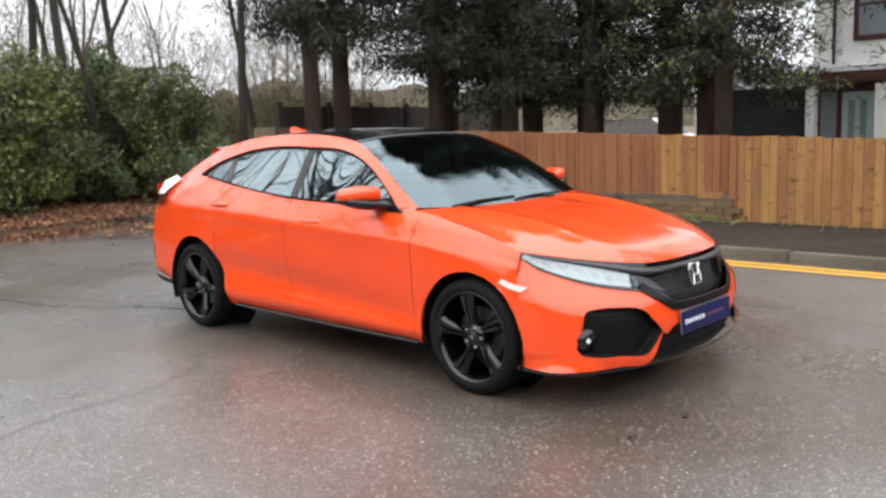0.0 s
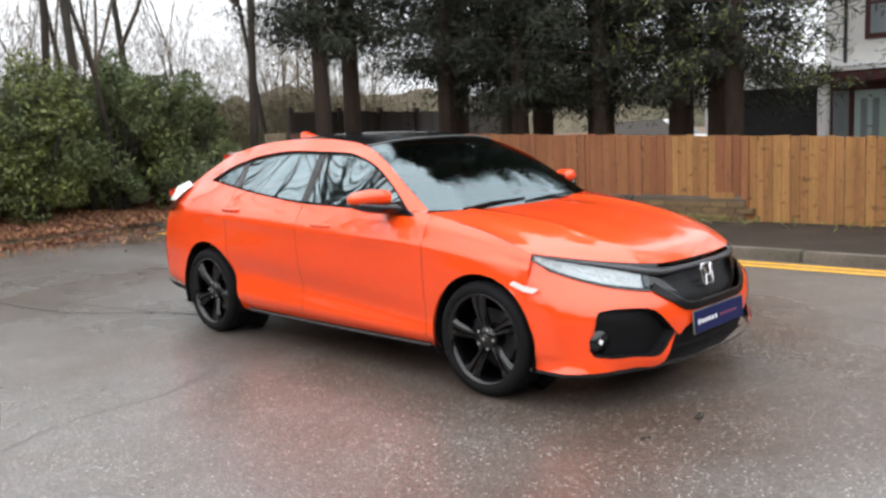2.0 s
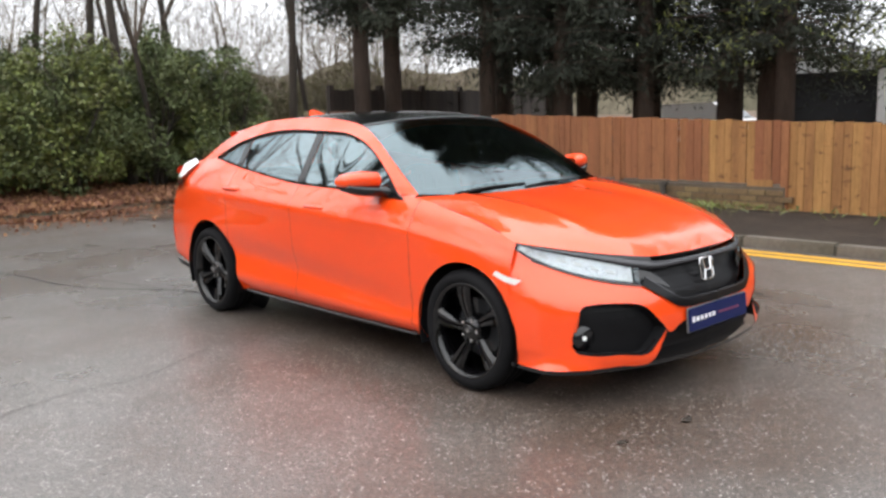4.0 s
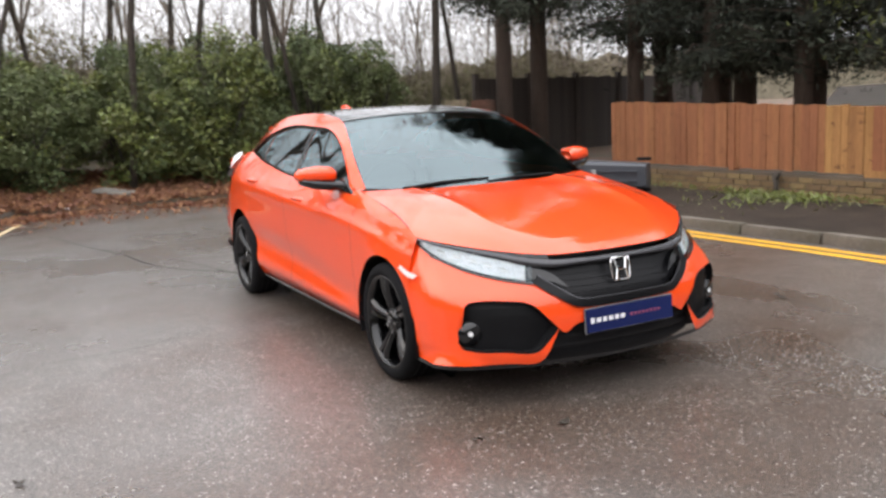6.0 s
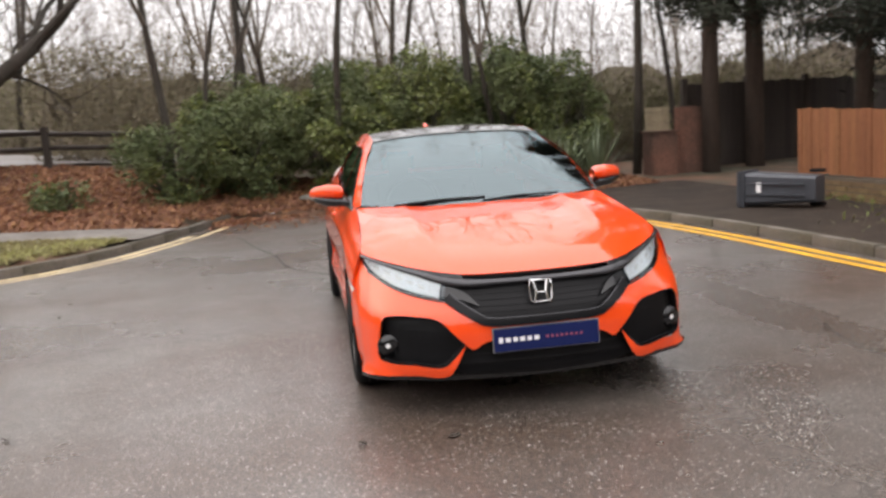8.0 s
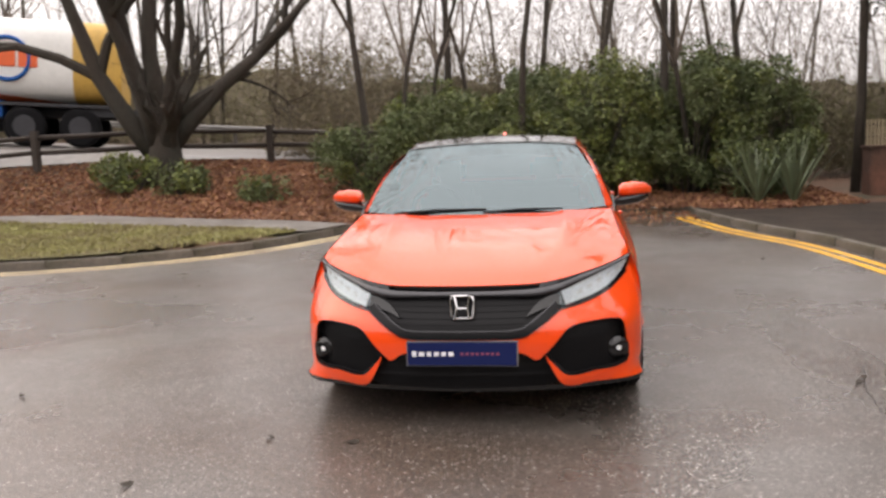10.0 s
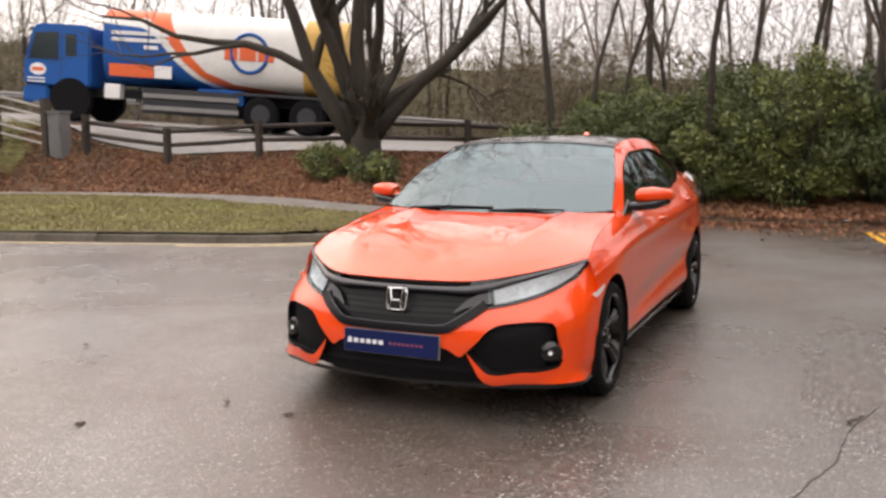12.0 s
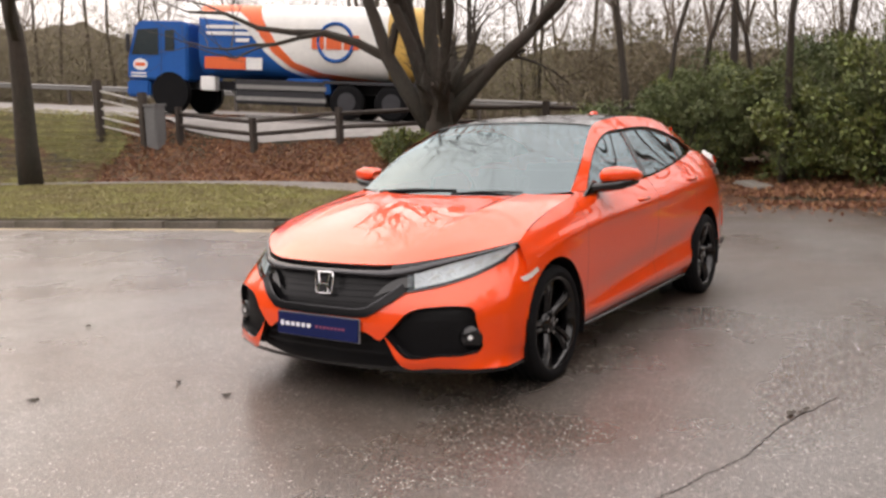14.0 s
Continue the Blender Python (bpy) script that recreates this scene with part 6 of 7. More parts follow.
# bonnet: rows from the middle outward, front ends on the nose
ends = [nose(v, z) for v, z in ((0.0, 0.708), (0.2, 0.709), (0.39, 0.714), (0.47, 0.722), (0.55, 0.731), (0.70, 0.755), (0.80, 0.775), (0.879, 0.792))]
BON = [
    [(1.0, 0, 0.952), (1.3, 0, 0.928), (1.6, 0, 0.884), (1.85, 0, 0.826), (2.03, 0, 0.762)],
    [(0.99, 0.2, 0.954), (1.3, 0.2, 0.930), (1.6, 0.2, 0.887), (1.85, 0.2, 0.828), (2.02, 0.2, 0.765)],
    [(0.965, 0.46, 0.960), (1.28, 0.455, 0.934), (1.56, 0.44, 0.893), (1.80, 0.42, 0.836), (1.98, 0.40, 0.772)],
    [(0.96, 0.495, 0.966), (1.265, 0.492, 0.944), (1.53, 0.483, 0.905), (1.76, 0.47, 0.848), (1.93, 0.462, 0.781)],
    [(0.955, 0.53, 0.964), (1.25, 0.53, 0.942), (1.50, 0.525, 0.904), (1.72, 0.52, 0.849), (1.88, 0.525, 0.789)],
    [(0.92, 0.63, 0.962), (1.20, 0.64, 0.932), (1.42, 0.65, 0.897), (1.60, 0.655, 0.852), (1.74, 0.66, 0.806)],
    [(0.89, 0.71, 0.963), (1.15, 0.722, 0.922), (1.34, 0.735, 0.889), (1.50, 0.745, 0.853), (1.61, 0.752, 0.822)],
    [(0.86, 0.772, 0.962), (1.10, 0.780, 0.923), (1.27, 0.787, 0.893), (1.42, 0.797, 0.861), (1.54, 0.810, 0.828)],
]
curves = [row + [tuple(e)] for row, e in zip(BON, ends)]
half = loft(curves, 44, 64)
full = np.concatenate([half[:, :0:-1] * np.array([1, -1, 1]), half], 1)
V, F = grid_mesh(full)
mesh_object("bonnet", V, F, PAINT, car, smooth=True)
for s in (-1, 1):
    v, f = tube([(x, s * y, z + 0.0008) for x, y, z in spline(curves[-1][:5], 40)], [0.0028] * 40, 5)
    mesh_object("shut_line", v, f, SATIN_BLACK, car)
lip = np.stack([full[-1], full[-1] + np.array([-0.03, 0, -0.012])], 0)
mesh_object("bonnet_edge", *grid_mesh(lip), PAINT, car, smooth=True)

# greenhouse lines, front to rear
RAIL = [(0.86, 0.745, 0.975), (0.62, 0.702, 1.126), (0.40, 0.645, 1.256), (0.17, 0.585, 1.345), (-0.15, 0.575, 1.392), (-0.6, 0.578, 1.402), (-1.05, 0.575, 1.372), (-1.45, 0.565, 1.295), (-1.8, 0.575, 1.175), (-2.12, 0.60, 1.035)]
WTOP = [(0.745, 0.79, 0.972), (0.58, 0.743, 1.100), (0.37, 0.690, 1.221), (0.13, 0.652, 1.290), (-0.2, 0.65, 1.312), (-0.6, 0.652, 1.318), (-0.95, 0.66, 1.282), (-1.25, 0.69, 1.21), (-1.47, 0.712, 1.128), (-2.12, 0.685, 1.025)]
BELT = [(0.745, 0.79, 0.968), (0.4, 0.798, 0.978), (0.0, 0.80, 0.988), (-0.4, 0.797, 1.008), (-0.9, 0.782, 1.062), (-1.25, 0.748, 1.106), (-1.47, 0.712, 1.126)]
pair_sheet("roof_rail", [WTOP, RAIL], 90, 6, PAINT)
WT = WTOP[:-1]
G = loft([[(x, y - 0.012, z) for x, y, z in BELT], [(x, y - 0.012, z) for x, y, z in WT]], 120, 14)
x_mid = G[:, 7, 0]
splits = {"front_window": (0.75, -0.185), "rear_window": (-0.255, -1.04), "quarter_window": (-1.075, -1.6)}
for nm, (x0, x1) in splits.items():
    sel = [i for i in range(len(x_mid)) if x1 <= x_mid[i] <= x0]
    both(nm, *grid_mesh(G[sel]), PRIVACY, label="dark tinted side glass")
sel = [i for i in range(len(x_mid)) if -0.275 <= x_mid[i] <= -0.175]
both("pillar", *grid_mesh(G[sel] + np.array([0, 0.003, 0])), GLOSS_BLACK, label="black door pillar")
sel = [i for i in range(len(x_mid)) if -1.10 <= x_mid[i] <= -1.02]
both("pillar", *grid_mesh(G[sel] + np.array([0, 0.003, 0])), GLOSS_BLACK, label="black door pillar")
# black trims round the side glass
for line, out in ((BELT, 0.004), (WT, 0.004)):
    c = spline(line, 70)
    Gt = np.stack([c + np.array([0, out, 0.010]), c + np.array([0, out + 0.002, 0]), c + np.array([0, out, -0.008])], 1)
    both("window_trim", *grid_mesh(Gt), GLOSS_BLACK)
# body between side rows and the greenhouse behind and ahead of the window
top_row = side_points(-2.12, 0.86, 0.04)[:, -1]
lowg = [tuple(p) for p in top_row[::-1]][::6] + [tuple(top_row[0])]
upg = [(0.86, 0.745, 0.975)] + BELT + [(-2.12, 0.685, 1.025)]
pair_sheet("belt_panel", [lowg, upg], 90, 4, PAINT)

# windscreen and roof
BASE_W = [(0.86, 0.745, 0.975), (0.93, 0.55, 0.962), (0.965, 0.3, 0.953), (0.975, 0.0, 0.950)]
MID_W = [(0.50, 0.671, 1.197), (0.565, 0.5, 1.197), (0.605, 0.28, 1.193), (0.615, 0.0, 1.192)]
TOP_W = [(0.17, 0.585, 1.345), (0.215, 0.45, 1.362), (0.245, 0.25, 1.375), (0.255, 0.0, 1.379)]


def across(rows, nu, nv):
    h = loft(rows, nu, nv)
    return np.concatenate([h, h[::-1][1:] * np.array([1, -1, 1])], 0)


V, F = grid_mesh(across([BASE_W, MID_W, TOP_W], 24, 20))
mesh_object("windscreen", V, outward(V, F), WINDSCREEN, car, "tinted windscreen", True)


# a grey tube stands in for the bright reflection along the windscreen's top edge
top_line = [tuple(p) for p in spline(TOP_W, 24)]
v, f = tube([(x + 0.004, y, z + 0.004) for x, y, z in top_line] + [(x + 0.004, -y, z + 0.004) for x, y, z in top_line[::-1][1:]], [0.0035] * 47, 6)
mesh_object("windscreen_highlight", v, f, CABINET_GREY, car, "thin grey line for the highlight above the windscreen", True)


def roof_rows(xs, crown):
    rows = []
    R = np.array(RAIL)
    for x in xs:
        y = float(np.interp(-x, -R[:, 0], R[:, 1]))
        z = float(np.interp(-x, -R[:, 0], R[:, 2]))
        c = crown(x)
        rows.append([(x + 0.02, y, z), (x + 0.04 * (x > 0), y * 0.72, z + c * 0.62), (x + 0.05 * (x > 0), y * 0.36, z + c * 0.92), (x + 0.06 * (x > 0), 0, z + c)])
    return rows


TOP_ROW = TOP_W
rows = [TOP_ROW] + roof_rows([-0.1, -0.45, -0.8, -1.12], lambda x: 0.034)
mesh_object("roof_panel", *grid_mesh(across(rows, 20, 36)), GLOSS_BLACK, car, "gloss black glass roof", True)
rows = roof_rows([-1.12, -1.3, -1.5, -1.66], lambda x: 0.034)
mesh_object("roof_rear", *grid_mesh(across(rows, 20, 14)), PAINT, car, smooth=True)
# roof spoiler, rear screen, tail
sp = [[(-1.42, 0.55, 1.312), (-1.44, 0.3, 1.336), (-1.45, 0, 1.342)], [(-1.60, 0.53, 1.290), (-1.62, 0.3, 1.315), (-1.63, 0, 1.320)], [(-1.58, 0.53, 1.255), (-1.60, 0.3, 1.285), (-1.61, 0, 1.29)]]
mesh_object("roof_spoiler", *grid_mesh(across(sp, 12, 8)), PAINT, car, smooth=True)
rear_glass = [[(-1.66, 0.57, 1.235), (-1.68, 0.3, 1.25), (-1.69, 0, 1.255)], [(-1.92, 0.58, 1.125), (-1.95, 0.3, 1.13), (-1.96, 0, 1.13)], [(-2.12, 0.60, 1.035), (-2.15, 0.3, 1.035), (-2.16, 0, 1.035)]]
V, F = grid_mesh(across(rear_glass, 12, 10))
mesh_object("rear_screen", V, outward(V, F), PRIVACY, car, "dark rear screen", True)
wing = [[(-1.96, 0.72, 1.06), (-2.08, 0.4, 1.075), (-2.11, 0, 1.08)], [(-2.09, 0.745, 1.040), (-2.20, 0.4, 1.055), (-2.23, 0, 1.06)], [(-2.10, 0.75, 1.005), (-2.19, 0.4, 1.025), (-2.22, 0, 1.03)], [(-2.06, 0.71, 0.99), (-2.14, 0.4, 1.0), (-2.17, 0, 1.0)]]
mesh_object("tail_spoiler", *grid_mesh(across(wing, 16, 10)), PAINT, car, "spoiler bridging the tail lamps", True)
tail = [[(-2.12, 0.685, 1.02), (-2.18, 0.4, 1.01), (-2.20, 0, 1.01)], [(-2.12, 0.73, 0.90), (-2.24, 0.5, 0.86), (-2.28, 0, 0.85)], [(-2.12, 0.80, 0.66), (-2.27, 0.55, 0.62), (-2.31, 0, 0.60)], [(-2.12, 0.79, 0.40), (-2.25, 0.55, 0.38), (-2.28, 0, 0.37)], [(-2.12, 0.74, 0.29), (-2.2, 0.5, 0.27), (-2.22, 0, 0.26)]]
mesh_object("rear_end", *grid_mesh(across(tail, 24, 30)), PAINT, car, smooth=True)
pair_sheet("tail_lamp", [[(-1.80, 0.845, 0.962), (-1.95, 0.80, 0.965), (-2.10, 0.735, 0.985), (-2.19, 0.64, 0.99)], [(-1.82, 0.855, 0.93), (-1.96, 0.82, 0.915), (-2.12, 0.755, 0.90), (-2.225, 0.66, 0.89)]], 20, 5, TAIL_RED, "dark red tail lamp")
# the tip's white stands in for the sky reflected on lamp and spoiler
tip = [(-2.09, 0.752, 0.968), (-1.96, 0.752, 1.075), (-1.83, 0.712, 1.122), (-1.74, 0.735, 1.092), (-1.84, 0.785, 1.025), (-1.90, 0.808, 0.978), (-1.98, 0.66, 1.0)]
both("lamp_tip", tip, [(0, 5, 4, 1), (1, 4, 3, 2), (0, 1, 6), (1, 2, 6), (2, 3, 6), (3, 4, 6), (4, 5, 6), (5, 0, 6)], SIGNAL_WHITE, None, "pale tip of the tail lamp, its sky reflection put into the colour", False)
pair_sheet("rear_splitter", [[(-1.74, 0.86, 0.28), (-2.0, 0.83, 0.30), (-2.17, 0.77, 0.31)], [(-1.74, 0.875, 0.32), (-2.0, 0.85, 0.345), (-2.2, 0.79, 0.36)]], 16, 4, SATIN_BLACK)
# fin on the roof
fin = [(-1.06, 0.0, 1.405), (-1.27, 0.0, 1.395), (-1.29, 0.0, 1.455), (-1.24, 0.0, 1.462)]
V = [(x, s * (0.03 if z < 1.42 else 0.008), z) for s in (-1, 1) for x, _, z in fin]
mesh_object("roof_fin", V, [(0, 1, 2, 3), (7, 6, 5, 4), (0, 4, 5, 1), (1, 5, 6, 2), (2, 6, 7, 3), (3, 7, 4, 0)], PAINT, car, "orange shark-fin aerial")

# sill trims
pair_sheet("sill_trim", [[(0.95, 0.842, 0.212), (0.3, 0.84, 0.205), (-0.4, 0.84, 0.205), (-0.88, 0.845, 0.212)], [(0.95, 0.872, 0.232), (0.3, 0.868, 0.226), (-0.4, 0.868, 0.226), (-0.88, 0.872, 0.232)], [(0.95, 0.85, 0.245), (0.3, 0.845, 0.24), (-0.4, 0.845, 0.24), (-0.88, 0.85, 0.245)]], 30, 6, GLOSS_BLACK, "black side skirt")

# dark inside of the shell: floor, arch liners, bulkheads
part("underbody", box(-2.05, -0.70, 0.20, 2.02, 0.70, 0.40, bevel=0.03), SATIN_BLACK, car)
part("inner_shell", box(-2.0, -0.74, 0.40, 0.80, 0.74, 0.82, bevel=0.04), CABIN, car)
part("engine_bay", box(0.75, -0.60, 0.36, 1.85, 0.60, 0.70, bevel=0.04), SATIN_BLACK, car)
for ax, r in ((AXLE_F, ARCH_F), (AXLE_R, ARCH_R)):
    ang = np.linspace(-0.35, math.pi + 0.35, 40)
    Gl = np.stack([np.stack([ax + (r + 0.004) * np.cos(ang), np.full(40, yy), HUB_Z + (r + 0.004) * np.sin(ang)], 1) for yy in (0.885, 0.60)], 1)
    both("arch_liner", *grid_mesh(Gl), SATIN_BLACK)
    disc = [(ax, 0.60, HUB_Z)] + [(ax + (r + 0.004) * math.cos(a), 0.60, HUB_Z + (r + 0.004) * math.sin(a)) for a in np.linspace(0, 2 * math.pi, 33)[:-1]]
    both("arch_wall", disc, [(0, i, i % 32 + 1) for i in range(1, 33)], SATIN_BLACK)

# wheels
def lathe(profile, n=48):
    """Profile points (r, y) turned about the y axis."""
    V = [(r * math.cos(2 * math.pi * k / n), y, r * math.sin(2 * math.pi * k / n)) for k in range(n) for r, y in profile]
    m = len(profile)
    F = [(k * m + i, k * m + i + 1, ((k + 1) % n) * m + i + 1, ((k + 1) % n) * m + i) for k in range(n) for i in range(m - 1)]
    return V, F


def wheel():
    base = new("wheel")
    tyre = [(0.240, -0.105), (0.262, -0.117), (0.284, -0.112), (0.300, -0.10), (0.3085, -0.082), (0.310, 0), (0.3085, 0.082), (0.300, 0.10), (0.284, 0.112), (0.262, 0.117), (0.244, 0.107), (0.236, 0.09)]
    mesh_object("tyre", *lathe(tyre, 64), RUBBER, base, smooth=True)
    for k in range(3):
        yy = -0.045 + 0.045 * k
        mesh_object("groove", *lathe([(0.3105, yy - 0.005), (0.3108, yy), (0.3105, yy + 0.005)], 48), SATIN_BLACK, base)
    mesh_object("rim", *lathe([(0.226, -0.10), (0.222, 0.03), (0.229, 0.085), (0.246, 0.10), (0.248, 0.109), (0.241, 0.110), (0.227, 0.095), (0.220, 0.06)], 64), RIM_BLACK, base, "black alloy rim", True)
    mesh_object("brake_disc", *lathe([(0.07, 0.0), (0.15, 0.002), (0.15, -0.02), (0.07, -0.02)], 40), LAMP_DARK, base)
    mesh_object("hub", *lathe([(0.0, 0.085), (0.03, 0.086), (0.05, 0.08), (0.068, 0.062), (0.075, 0.03), (0.075, -0.02)], 32), RIM_BLACK, base, smooth=True)
    mesh_object("centre_cap", *lathe([(0.0, 0.0905), (0.022, 0.0905), (0.027, 0.086)], 24), GLOSS_BLACK, base)
    for o in (-0.007, 0.007):
        part("cap_emblem", box(o - 0.0018, 0.0905, -0.010, o + 0.0018, 0.0925, 0.010), CHROME, base, "small chrome emblem")
    part("cap_emblem", box(-0.007, 0.0905, -0.0018, 0.007, 0.092, 0.0018), CHROME, base, "small chrome emblem")
    for k in range(5):
        a = 2 * math.pi * k / 5 + math.pi / 2
        # a broad spoke with a groove down its middle; it widens, sweeps round and dips towards the hub
        pts = []
        for r, tw, w, yy in ((0.040, 0.0, 0.021, 0.062), (0.085, 0.004, 0.026, 0.074), (0.14, 0.012, 0.035, 0.088), (0.19, 0.022, 0.046, 0.095), (0.234, 0.034, 0.060, 0.093)):
            for du, dy in ((-1, -0.014), (-0.62, 0.003), (-0.18, 0.0), (0, -0.016), (0.18, 0.0), (0.62, 0.003), (1, -0.014), (0.8, -0.045), (-0.8, -0.045)):
                pts.append((r, tw + du * w, yy + dy))
        V = [(r * math.cos(a) - o * math.sin(a), yy, r * math.sin(a) + o * math.cos(a)) for r, o, yy in pts]
        F = [(i * 9 + j, i * 9 + (j + 1) % 9, (i + 1) * 9 + (j + 1) % 9, (i + 1) * 9 + j) for i in range(4) for j in range(9)]
        mesh_object("spoke", V, F, RIM_BLACK, base)
        v, f = tube([(0.055 * math.cos(a + 0.63), 0.05, 0.055 * math.sin(a + 0.63)), (0.055 * math.cos(a + 0.63), 0.082, 0.055 * math.sin(a + 0.63))], [0.009, 0.008], 6)
        mesh_object("wheel_nut", v, f, CHROME, base)
    return base


w0 = wheel()
w0.parent = car
spots = [(AXLE_F, 0.772, 0), (AXLE_R, 0.785, 0), (AXLE_F, -0.772, math.pi), (AXLE_R, -0.785, math.pi)]
for i, (x, y, turn) in enumerate(spots):
    m = Matrix.Translation((x, y, HUB_Z)) @ Matrix.Rotation(turn, 4, 'Z') @ Matrix.Rotation((0.35, 1.15, 0.28, 0.9)[i], 4, 'Y')
    if i == 0:
        w0.matrix_basis = m
    else:
        copy_thing(w0, m)

# door mirrors
for s in (-1, 1):
    hold = tagged(new("door_mirror"), "orange door mirror with black base")
    hold.parent = car

    def shell(rows, n=20):
        V, F = [], []
        for x, y, z, a, b in rows:
            for k in range(n):
                t = 2 * math.pi * k / n
                c, q = math.cos(t), math.sin(t)
                V.append((x + a * math.copysign(abs(c) ** 0.7, c), s * y, z + b * math.copysign(abs(q) ** 0.75, q)))
        for i in range(len(rows) - 1):
            F += [(i * n + k, i * n + (k + 1) % n, (i + 1) * n + (k + 1) % n, (i + 1) * n + k) for k in range(n)]
        return V, F + [tuple(range(n)), tuple(range((len(rows) - 1) * n, len(rows) * n))]
    mesh_object("mirror_cap", *shell([(0.60, 0.835, 1.050, 0.055, 0.028), (0.605, 0.86, 1.056, 0.080, 0.044), (0.59, 0.93, 1.060, 0.080, 0.046), (0.565, 1.0, 1.057, 0.066, 0.038), (0.54, 1.036, 1.050, 0.045, 0.024), (0.53, 1.045, 1.048, 0.02, 0.010)]), PAINT, hold, smooth=True)
    mesh_object("mirror_base", *shell([(0.63, 0.79, 0.982, 0.07, 0.024), (0.605, 0.86, 0.992, 0.080, 0.034), (0.59, 0.95, 1.002, 0.076, 0.032), (0.56, 1.02, 1.018, 0.052, 0.020)]), GLOSS_BLACK, hold, "black mirror underside", True)
    part("mirror_glass", box(0.512, s * 0.86, 1.015, 0.518, s * 1.02, 1.09), CHROME, hold)
    V = [(0.80, s * 0.79, 0.945), (0.57, s * 0.806, 0.962), (0.56, s * 0.800, 1.0), (0.66, s * 0.785, 1.03)]
    V += [(x, y + s * 0.012, z) for x, y, z in V]
    mesh_object("mirror_foot", V, [(0, 1, 2, 3), (7, 6, 5, 4), (0, 4, 5, 1), (1, 5, 6, 2), (2, 6, 7, 3), (3, 7, 4, 0)], GLOSS_BLACK, hold)

# door handles
for x, z, y in ((0.02, 0.868, 0.872), (-1.0, 0.935, 0.878)):
    for s in (-1, 1):
        V, F = [], []
        for k, (dx, w, h) in enumerate(((-0.11, 0.004, 0.010), (-0.09, 0.016, 0.015), (0.0, 0.021, 0.016), (0.09, 0.016, 0.015), (0.11, 0.004, 0.010))):
            V += [(x + dx, s * (y - 0.01), z + h), (x + dx, s * (y + w), z + h * 0.4), (x + dx, s * (y + w), z - h * 0.6), (x + dx, s * (y - 0.01), z - h)]
        for i in range(4):
            F += [(i * 4 + j, i * 4 + (j + 1) % 4, i * 4 + 4 + (j + 1) % 4, i * 4 + 4 + j) for j in range(4)]
        mesh_object("door_handle", V, F, PAINT, car, smooth=True)

# side markers behind the bumper edge
pair_sheet("side_marker", [[(1.56, 0.889, 0.638), (1.64, 0.886, 0.612), (1.70, 0.880, 0.603)], [(1.585, 0.891, 0.660), (1.66, 0.884, 0.638), (1.735, 0.872, 0.628)]], 10, 4, SIGNAL_WHITE, "white side reflector")

# badge, number plate, wipers
badge = tagged(new("front_badge"), "chrome emblem on the grille")
badge.parent = car
bx = 2.178
ring_pts = [(0.052, 0.057), (0.062, 0.03), (0.056, -0.045), (0.045, -0.057), (-0.045, -0.057), (-0.056, -0.045), (-0.062, 0.03), (-0.052, 0.057)]
ring_pts = [(0.92 * y, 0.92 * z) for y, z in ring_pts]
ring3 = [(bx - 0.02 * ((z + 0.06) / 0.12), y, 0.612 + z) for y, z in ring_pts]
v, f = tube(ring3 + [ring3[0]], [0.0045] * 9, 6)
mesh_object("frame", v, f, CHROME, badge, smooth=True)
for s in (-1, 1):
    v, f = tube([(bx - 0.018, s * 0.036, 0.612 + 0.05), (bx - 0.004, s * 0.024, 0.612), (bx + 0.004, s * 0.034, 0.612 - 0.05)], [0.0062, 0.0055, 0.0062], 6)
    mesh_object("bar", v, f, CHROME, badge)
v, f = tube([(bx - 0.002, -0.022, 0.612 - 0.004), (bx - 0.002, 0.022, 0.612 - 0.004)], [0.0065, 0.0065], 6)
mesh_object("bar", v, f, CHROME, badge)

plate = tagged(new("number_plate"), "dark blue show plate with white and red print")
plate.parent = car
pm = Matrix.Translation((2.238, 0, 0.402)) @ Matrix.Rotation(radians(-4), 4, 'Y')
for nm, b, mt in (("plate", box(-0.005, -0.26, -0.0555, 0.004, 0.26, 0.0555, bevel=0.002), PLATE_BLUE), ("plate_frame", box(-0.010, -0.266, -0.060, -0.004, 0.266, 0.060, bevel=0.002), STEEL)):
    ob = part(nm, b, mt, plate)
    ob.matrix_basis = pm
xs_bar = -0.205
for w, gap_w in ((0.030, 0.008), (0.026, 0.008), (0.028, 0.008), (0.026, 0.008), (0.028, 0.03)):
    ob = part("print_bar", box(0.0045, xs_bar, -0.010, 0.006, xs_bar + w - 0.004, 0.010), PLATE_WHITE, plate)
    ob.matrix_basis = pm
    xs_bar += w + gap_w
for k in range(8):
    ob = part("print_bar", box(0.0045, xs_bar, -0.006, 0.006, xs_bar + 0.014, 0.006), PLATE_PINK, plate)
    ob.matrix_basis = pm
    xs_bar += 0.024
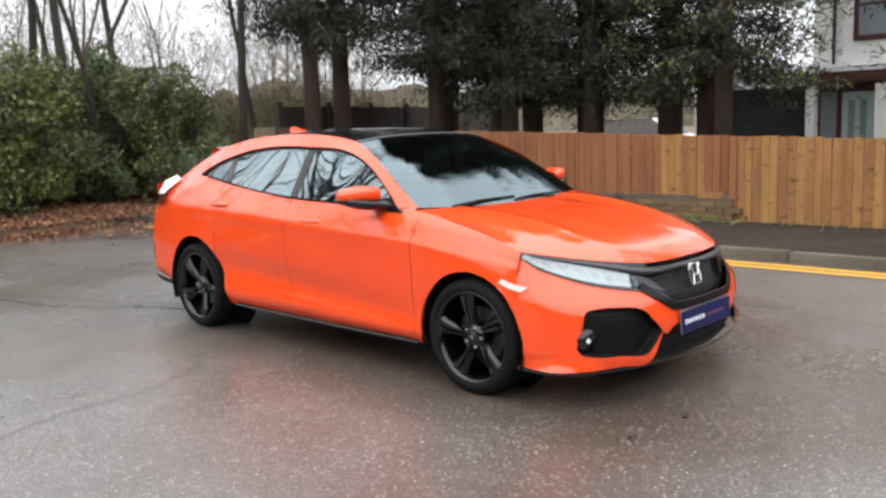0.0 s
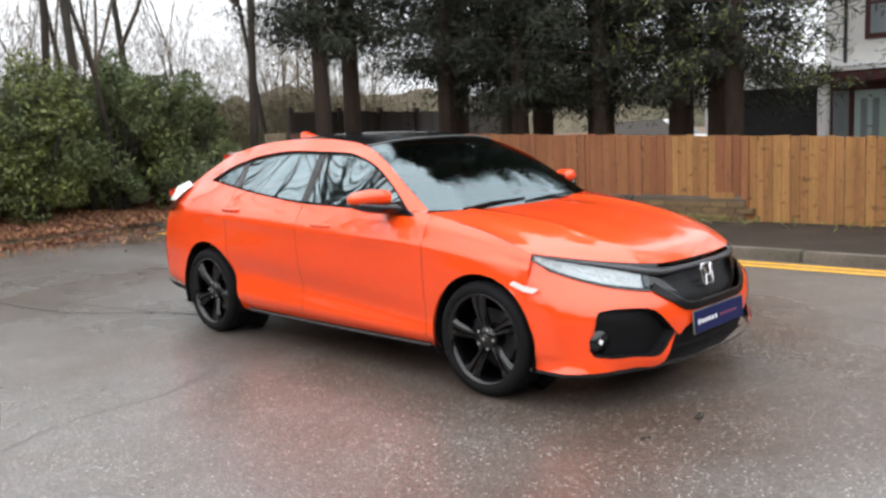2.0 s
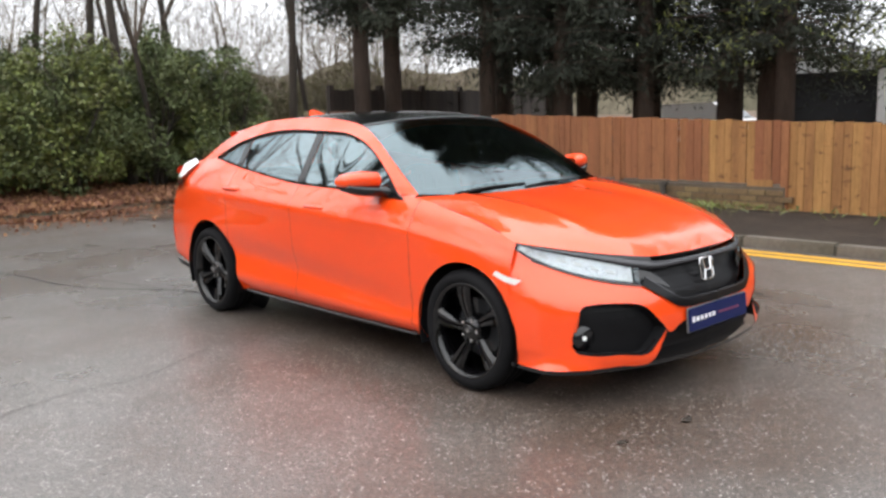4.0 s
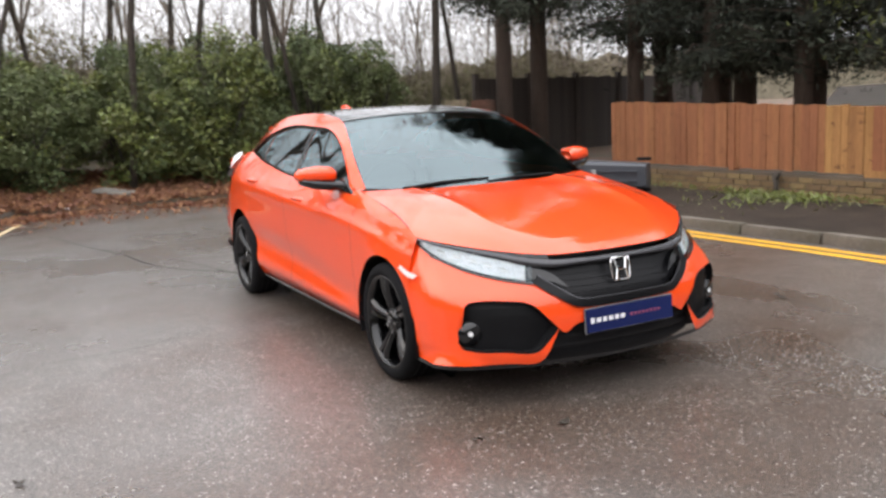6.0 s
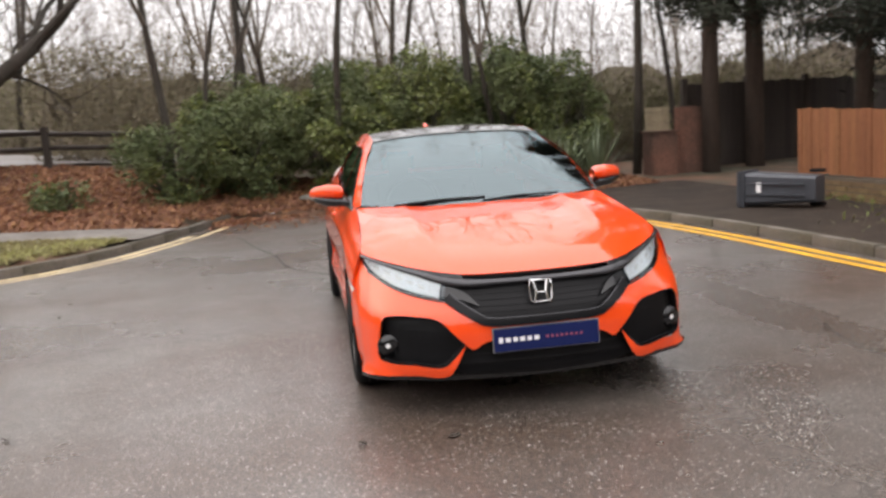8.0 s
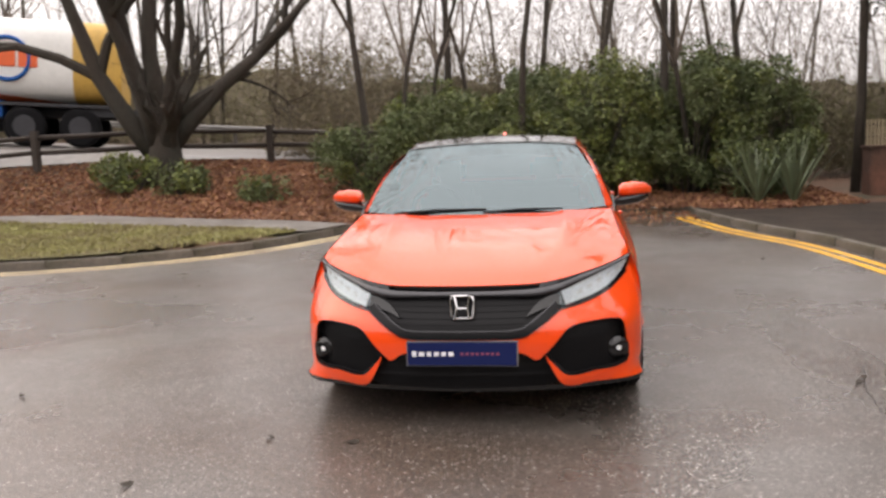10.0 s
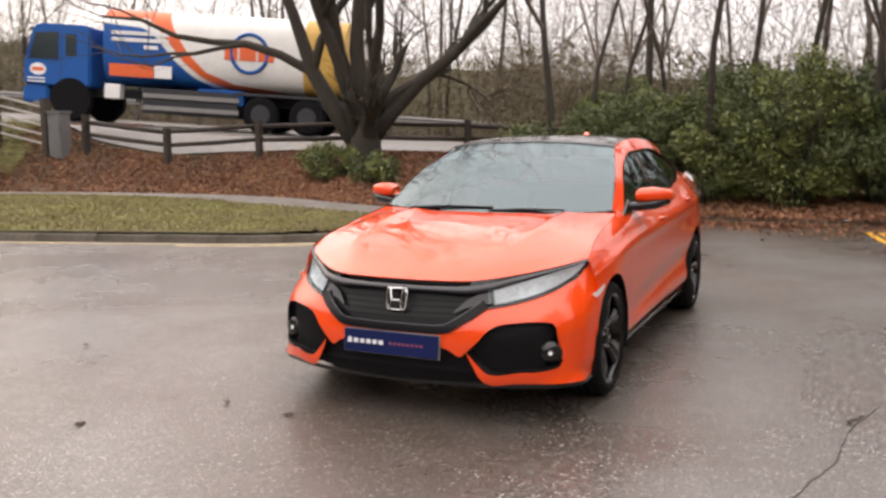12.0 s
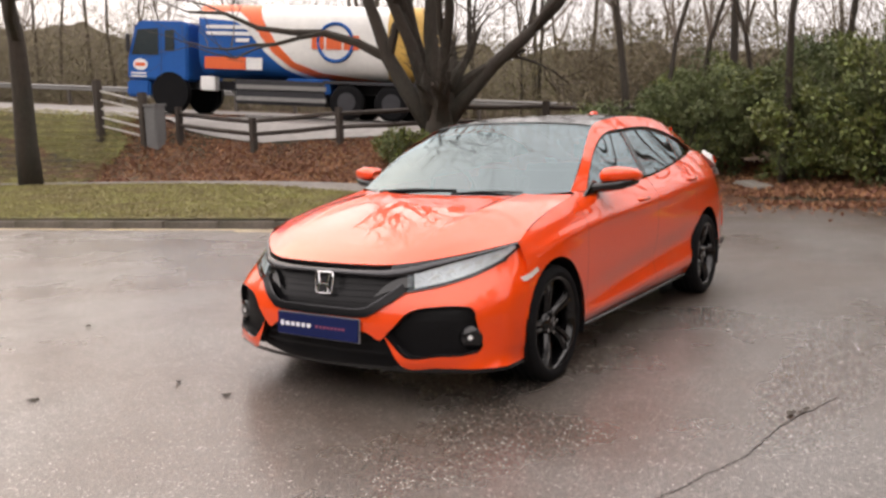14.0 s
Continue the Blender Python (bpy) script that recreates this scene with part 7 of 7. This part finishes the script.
ob = part("print_bar", box(0.0045, -0.237, -0.012, 0.006, -0.217, 0.014), PLATE_WHITE, plate)
ob.matrix_basis = pm
for a, b in (((0.95, -0.55, 0.965), (0.80, 0.02, 1.068)), ((0.96, 0.0, 0.958), (0.82, 0.48, 1.045))):
    v, f = tube([a, (a[0] - 0.008, (a[1] * 0.55 + b[1] * 0.45), a[2] + 0.016), (a[0] - 0.012, b[1], a[2] + 0.016)], [0.010, 0.008, 0.006], 6)
    mesh_object("wiper", v, f, SATIN_BLACK, car)
# cowl at the foot of the windscreen
cowl = [[(0.86, 0.76, 0.958), (0.94, 0.55, 0.95), (0.975, 0.3, 0.942), (0.985, 0, 0.940)], [(0.95, 0.74, 0.945), (1.0, 0.55, 0.94), (1.02, 0.3, 0.935), (1.03, 0, 0.932)]]
mesh_object("cowl", *grid_mesh(across(cowl, 16, 4)), SATIN_BLACK, car, smooth=True)

# cabin: dashboard, steering wheel, seats
part("dashboard", box(0.45, -0.68, 0.80, 0.86, 0.68, 0.955, bevel=0.06), CABIN, car)
v, f = tube([(0.36 + 0.05 * math.sin(a), -0.36 + 0.18 * math.cos(a), 0.93 + 0.17 * math.sin(a)) for a in np.linspace(0, 2 * math.pi, 25)], [0.016] * 25, 8)
mesh_object("steering_wheel", v, f, CABIN, car, smooth=True)
for s in (-1, 1):
    st = tagged(new("seat"), "dark cloth seat")
    st.parent = car
    b = part("backrest", box(-0.12, s * 0.36 - 0.23, 0.5, 0.06, s * 0.36 + 0.23, 1.08, bevel=0.06), SEAT, st)
    b.matrix_basis = Matrix.Rotation(radians(-12), 4, 'Y') @ Matrix.Translation((-0.05, 0, 0.0))
    b = part("headrest", box(-0.36, s * 0.36 - 0.12, 1.09, -0.26, s * 0.36 + 0.12, 1.26, bevel=0.04), SEAT, st)
    part("cushion", box(-0.25, s * 0.36 - 0.25, 0.5, 0.30, s * 0.36 + 0.25, 0.68, bevel=0.05), SEAT, st)
part("rear_bench", box(-1.25, -0.62, 0.5, -1.05, 0.62, 1.05, bevel=0.06), SEAT, car)
car.location.z = -0.012
